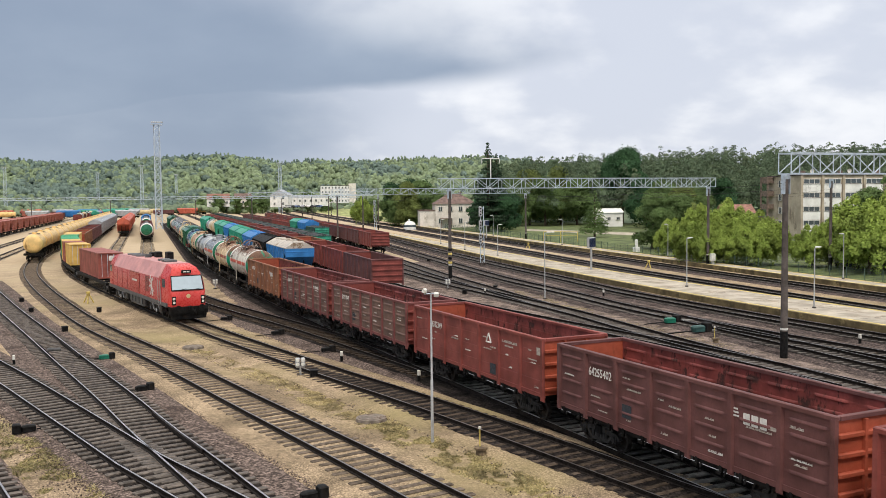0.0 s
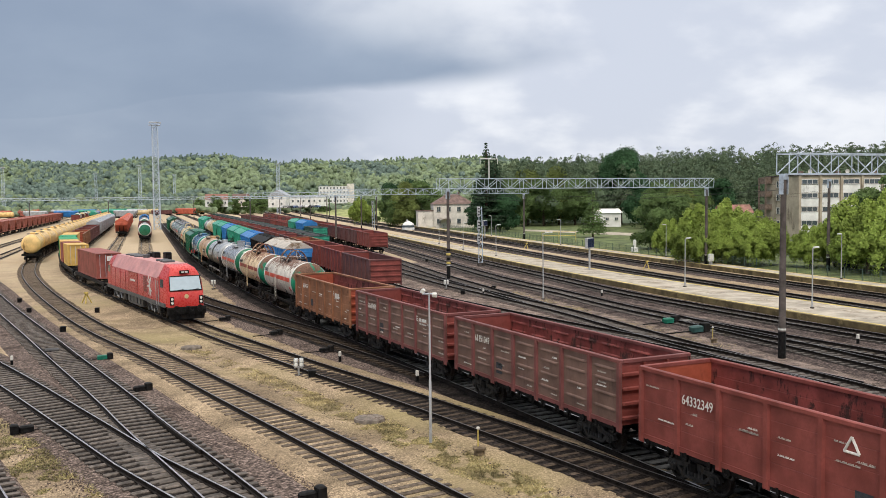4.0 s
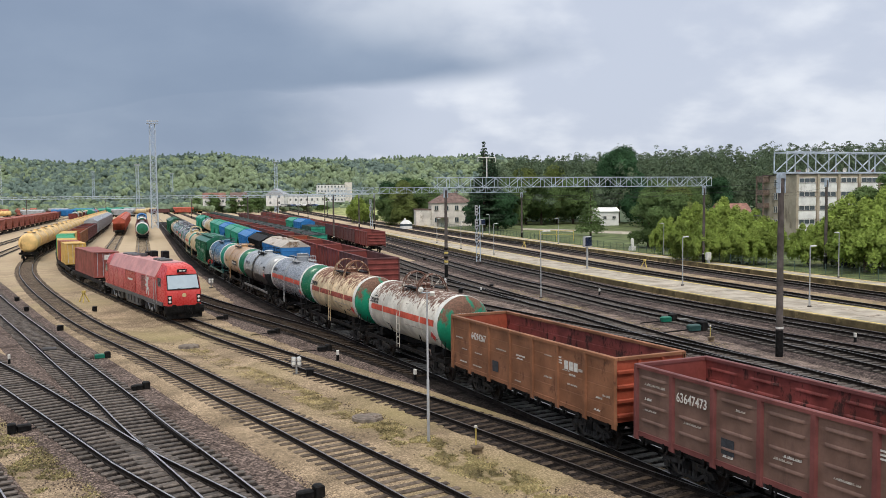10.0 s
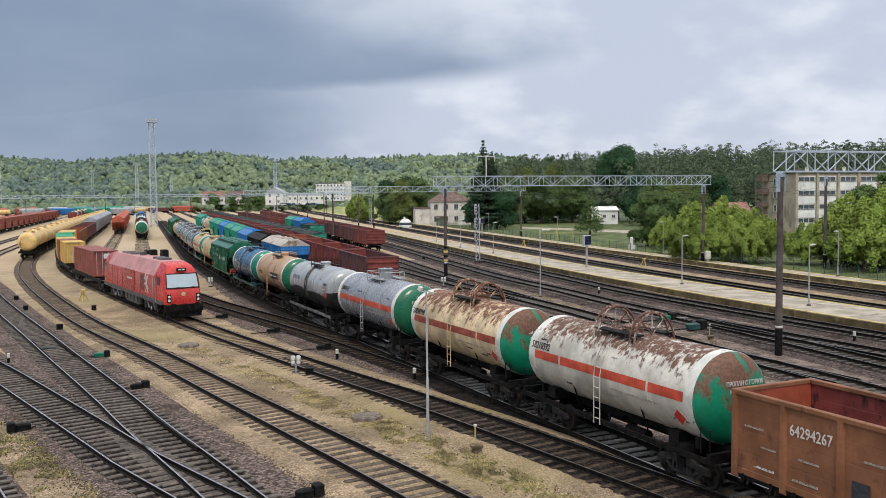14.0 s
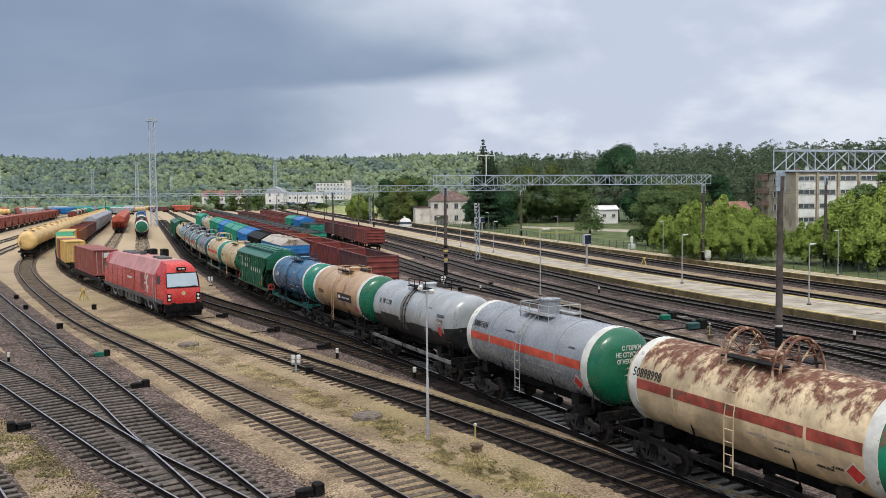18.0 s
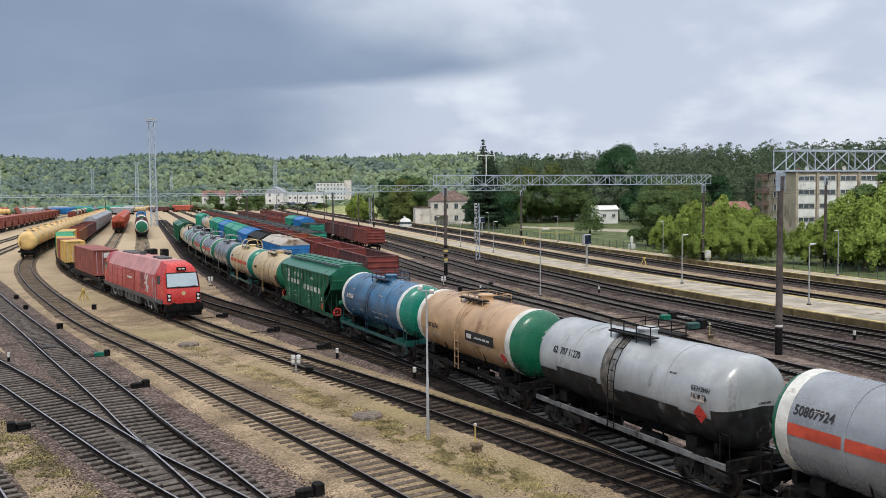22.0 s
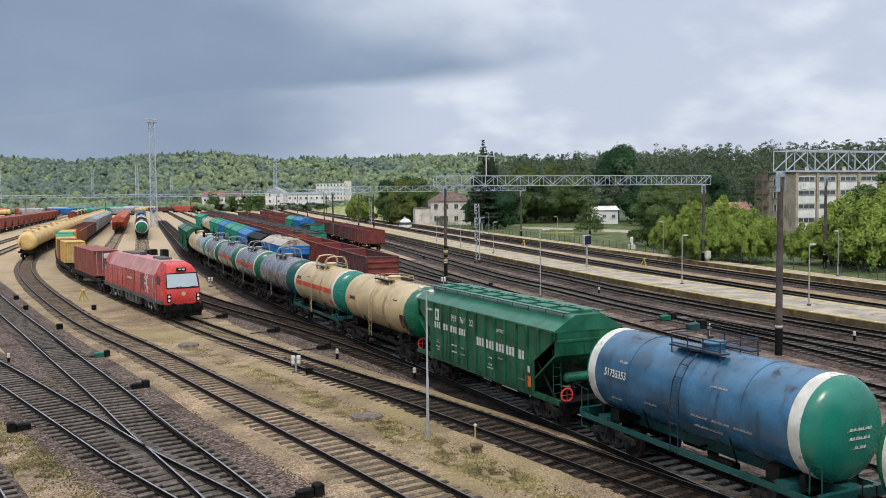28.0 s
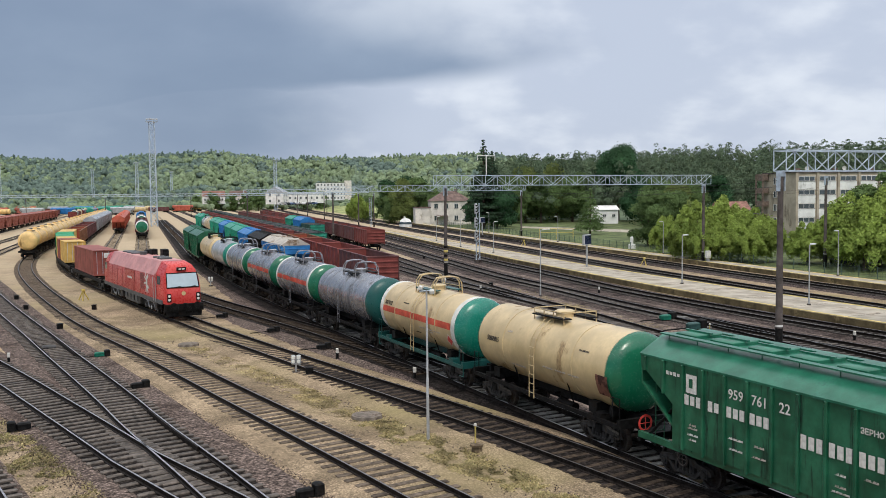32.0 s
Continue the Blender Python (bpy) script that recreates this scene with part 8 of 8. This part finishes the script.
def house(name, m, W, D, H, roof_h, wall, roof, label, storeys=2, cols=3, hip=False, wsize=(1.2, 1.5)):
    a = thing(name, m, label, "building", "buildings")
    part("wall", Geo().box(0, D / 2, H / 2, W, D, H), wall, a)
    o = .4
    g = Geo()
    if roof_h:
        e = W / 2 - (D / 2 if hip else 0)
        g.add([(-W / 2 - o, -o, H), (W / 2 + o, -o, H), (W / 2 + o, D + o, H), (-W / 2 - o, D + o, H), (-max(.2, e), D / 2, H + roof_h), (max(.2, e), D / 2, H + roof_h)],
              [(0, 1, 5, 4), (2, 3, 4, 5), (1, 2, 5), (3, 0, 4), (3, 2, 1, 0)])
    else:
        g.box(0, D / 2, H + .15, W + .4, D + .4, .3)
    part("roof", g, roof, a)
    for s in range(storeys):
        z = H * (s + .58) / storeys
        for c in range(cols):
            window(a, pose(-W / 2 + W * (c + .5) / cols, -.02, z), *wsize)
        for c in range(max(1, int(D / 4))):
            k = max(1, int(D / 4))
            window(a, pose(-W / 2 - .02 + .0, D * (c + .5) / k, z, 0, 0, -90), *wsize)
    return a


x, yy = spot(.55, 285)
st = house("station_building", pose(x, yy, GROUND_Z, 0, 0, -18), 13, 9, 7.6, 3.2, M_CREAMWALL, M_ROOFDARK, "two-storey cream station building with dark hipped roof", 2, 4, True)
part("annex_wall", Geo().box(-9, 4, 2.7, 5, 7, 5.6), M_CREAMWALL, st)
part("annex_roof", Geo().box(-9, 4, 5.6, 5.4, 7.4, .3), M_ROOFDARK, st)
part("chimney", Geo().box(2, 4.5, 10.6, .8, .8, 1.6), M_BRICKBROWN, st)
part("porch", Geo().box(-3.2, -1.2, 2.9, 3.6, 2.6, .25).box(-4.8, -2.3, 1.5, .2, .2, 3).box(-1.6, -2.3, 1.5, .2, .2, 3), M_BRICKBROWN, st)
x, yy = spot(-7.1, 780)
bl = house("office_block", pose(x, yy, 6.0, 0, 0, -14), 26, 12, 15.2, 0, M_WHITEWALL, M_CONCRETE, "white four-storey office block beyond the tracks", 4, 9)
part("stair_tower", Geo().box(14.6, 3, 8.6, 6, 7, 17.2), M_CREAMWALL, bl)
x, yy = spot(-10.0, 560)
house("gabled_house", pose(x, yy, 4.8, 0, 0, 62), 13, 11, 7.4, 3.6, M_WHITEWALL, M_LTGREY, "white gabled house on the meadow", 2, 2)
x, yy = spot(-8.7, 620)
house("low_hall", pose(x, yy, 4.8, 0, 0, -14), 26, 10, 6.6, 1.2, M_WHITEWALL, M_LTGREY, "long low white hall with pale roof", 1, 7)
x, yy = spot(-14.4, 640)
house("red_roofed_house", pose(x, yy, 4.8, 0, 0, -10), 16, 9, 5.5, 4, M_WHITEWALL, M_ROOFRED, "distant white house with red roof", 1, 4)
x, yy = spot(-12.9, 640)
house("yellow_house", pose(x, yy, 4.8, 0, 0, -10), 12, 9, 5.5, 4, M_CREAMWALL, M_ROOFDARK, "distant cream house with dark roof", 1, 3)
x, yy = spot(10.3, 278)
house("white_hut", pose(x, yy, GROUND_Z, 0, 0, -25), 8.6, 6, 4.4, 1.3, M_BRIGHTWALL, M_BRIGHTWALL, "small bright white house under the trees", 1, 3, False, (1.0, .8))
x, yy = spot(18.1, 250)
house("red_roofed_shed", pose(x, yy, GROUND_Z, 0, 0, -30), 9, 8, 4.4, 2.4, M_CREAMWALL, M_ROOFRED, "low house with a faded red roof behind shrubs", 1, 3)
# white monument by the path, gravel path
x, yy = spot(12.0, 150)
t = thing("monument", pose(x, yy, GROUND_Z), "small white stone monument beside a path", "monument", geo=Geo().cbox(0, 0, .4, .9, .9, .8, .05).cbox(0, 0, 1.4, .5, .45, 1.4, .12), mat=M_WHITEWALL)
g = Geo()
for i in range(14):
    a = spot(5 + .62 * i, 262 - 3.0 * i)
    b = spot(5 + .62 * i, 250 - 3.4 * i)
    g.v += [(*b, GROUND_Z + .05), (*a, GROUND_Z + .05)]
g.f = [(2 * i, 2 * i + 2, 2 * i + 3, 2 * i + 1) for i in range(13)]
tagged(new("path", g.mesh("path", M_PLATFORM)), "pale gravel path across the lawn", "path", kind="structure")
# van-sized white bubble kiosk near the station
x, yy = spot(-2.4, 270)
t = thing("kiosk", pose(x, yy, GROUND_Z), "small rounded white kiosk by the station", "kiosk")
part("shell", Geo().lathe([(1.9, 0), (1.9, 1.2), (1.6, 1.9), (.9, 2.5), (0, 2.7)], 20, "z"), M_WHITEWALL, t)
part("window_band", Geo().lathe([(1.92, .8), (1.92, 1.25), (1.8, 1.5)], 20, "z"), M_GLASS, t)
part("chimney_cap", Geo().cbox(-.3, 0, 2.9, .6, .5, .5, .1), M_WHITEBAND, t)
# parked cars by the meadow houses and the fence
M_CARS = [material("car_" + n, c, .3, .1, .05, 1, 0) for n, c in (("white", (.6, .6, .6)), ("dark", (.04, .045, .06)), ("blue", (.08, .13, .25)), ("silver", (.35, .36, .38)))]


def car(m, mt, label):
    c = thing("parked_car", m, label, "car", "parked cars")
    part("body", Geo().prism([(-2.1, .35), (2.1, .35), (2.15, .8), (1.3, .95), (.7, 1.42), (-1.1, 1.45), (-1.9, 1.0), (-2.15, .9)], -.85, .85, "y"), mt, c)
    part("window_band", Geo().prism([(-1.6, .98), (1.2, .98), (.65, 1.38), (-1.05, 1.4)], -.86, .86, "y"), M_GLASS, c)
    for x in (-1.3, 1.3):
        for s in (-.8, .8):
            part("wheel", Geo().lathe([(0, s - .1), (.32, s - .1), (.32, s + .1), (0, s + .1)], 14, "y", (x, 0, .32)), M_BLACK, c)


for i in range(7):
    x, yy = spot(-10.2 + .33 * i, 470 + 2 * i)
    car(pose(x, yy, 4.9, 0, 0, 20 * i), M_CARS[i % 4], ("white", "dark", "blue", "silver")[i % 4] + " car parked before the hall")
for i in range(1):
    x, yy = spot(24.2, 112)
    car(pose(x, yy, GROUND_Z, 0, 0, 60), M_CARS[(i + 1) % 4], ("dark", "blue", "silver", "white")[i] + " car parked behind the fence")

# wires of the overhead line and dry grass on the yard
for a, b in (((43.6, 92.5), (38.45, 37.6)), ((80.7, 90.2), (88.6, 78.8)), ((80.7, 90.2), (97.2, 167.6)), ((43.6, 92.5), (56, 171.9))):
    for dz in (0, .35):
        w = Geo()
        pts = [(a[0] + (b[0] - a[0]) * k / 8, a[1] + (b[1] - a[1]) * k / 8, 9.3 + dz - .6 * math.sin(math.pi * k / 8)) for k in range(9)]
        w.path(pts, .012, 3)
        thing("overhead_cable", Matrix(), "thin dark cable strung between masts", "cable", "cables", geo=w, mat=M_BLACK)


def grass(name, label, areas, mat, h=.14):
    """Tufts of short blades."""
    out = []
    for x0, y0, x1, y1, wd, n in areas:
        u = RNG.random(n)
        cx, cy = x0 + (x1 - x0) * u, y0 + (y1 - y0) * u
        px, py = cx + RNG.normal(0, wd, n), cy + RNG.normal(0, wd, n)
        keep = np.array([noise.noise(Vector((a, b, 7.0)) * .9) + .6 * noise.noise(Vector((a, b, 2.0)) * 2.7) for a, b in zip(px, py)]) > -.05
        px, py, n = px[keep], py[keep], int(keep.sum())
        hh = h * RNG.uniform(.4, 1.5, n)
        a = RNG.uniform(0, 6.28, n)
        w = .012 + .02 * RNG.random(n)
        lean = RNG.normal(0, .06, (n, 2))
        q = np.zeros((n, 4, 3))
        for k, (s, z) in enumerate(((-1, 0), (1, 0), (.3, 1), (-.3, 1))):
            q[:, k, 0] = px + s * w * np.cos(a) + lean[:, 0] * z
            q[:, k, 1] = py + s * w * np.sin(a) + lean[:, 1] * z
            q[:, k, 2] = GROUND_Z + hh * z
        out.append(q)
    tagged(new(name, quad_mesh(name, np.concatenate(out), mat)), label, "grass", kind="stuff")


M_GREENGRASS = material("green_grass_tuft", (0.22, 0.195, 0.08), .9, 0, .3, .9, 0, island=.4)
grass("dry_grass", "dry yellow grass tufts between the tracks", [(15.0, 20, 13.2, 34, 1.1, 26000), (14.0, 24, 11.8, 42, 1.1, 22000), (12.6, 38, 11.4, 50, .8, 9000), (9.6, 55, 9.0, 59, .5, 1800), (1.6, 22, -.6, 38, .75, 12000), (11.5, 44, 8.8, 60, 1.0, 6000), (37.6, 40, 41, 68, .7, 8000), (43.5, 78, 41, 60, .6, 5000)], M_DRYGRASS, .034)
grass("green_grass", "green grass tufts along the verge and yard", [(1.5, 22, -.8, 40, .8, 14000), (-1.2, 31, -3, 42, .9, 4000), (14.8, 21, 13.0, 34, 1.0, 9000), (75.6, 50, 87.5, 125, .6, 9000)], M_GREENGRASS, .045)


# sleepers and rails last
for key, y0, y1 in YARD:
    near = {"loco": (10, 66), "yellow": (16, 112), "c_one": (14, 68), "c_two": (20, 58), "k_four": (26, 80), "p_two": (28, 80), "main": (20, 70)}.get(key)
    lay_track(key, y0, y1, near, SLEEPER_D if key[0] == "c" else SLEEPER_B if key in ("loco", "tank") else SLEEPER_L if key == "main" else SLEEPER if key in ("yellow", "red_box") else SLEEPER_C,
              "railway track on weathered timber sleepers" if key in ("loco", "yellow", "c_one", "c_two") else "railway track on concrete sleepers")


def motions():
    for w, s0 in MOVERS:
        rows = []
        for i in range(17):
            t = 2.0 * i
            rows.append((t, main_pose(s0 - train_run(t))))
        walk(w, rows)
    for w, at in SPINNERS:
        rows = []
        for i in range(0, 214):
            t = min(32.0, 0.15 * i)
            rows.append((t, pose(*at) @ Matrix.Rotation(-(train_run(t) - train_run(0)) / .475, 4, "X")))
        walk(w, rows)


motions()
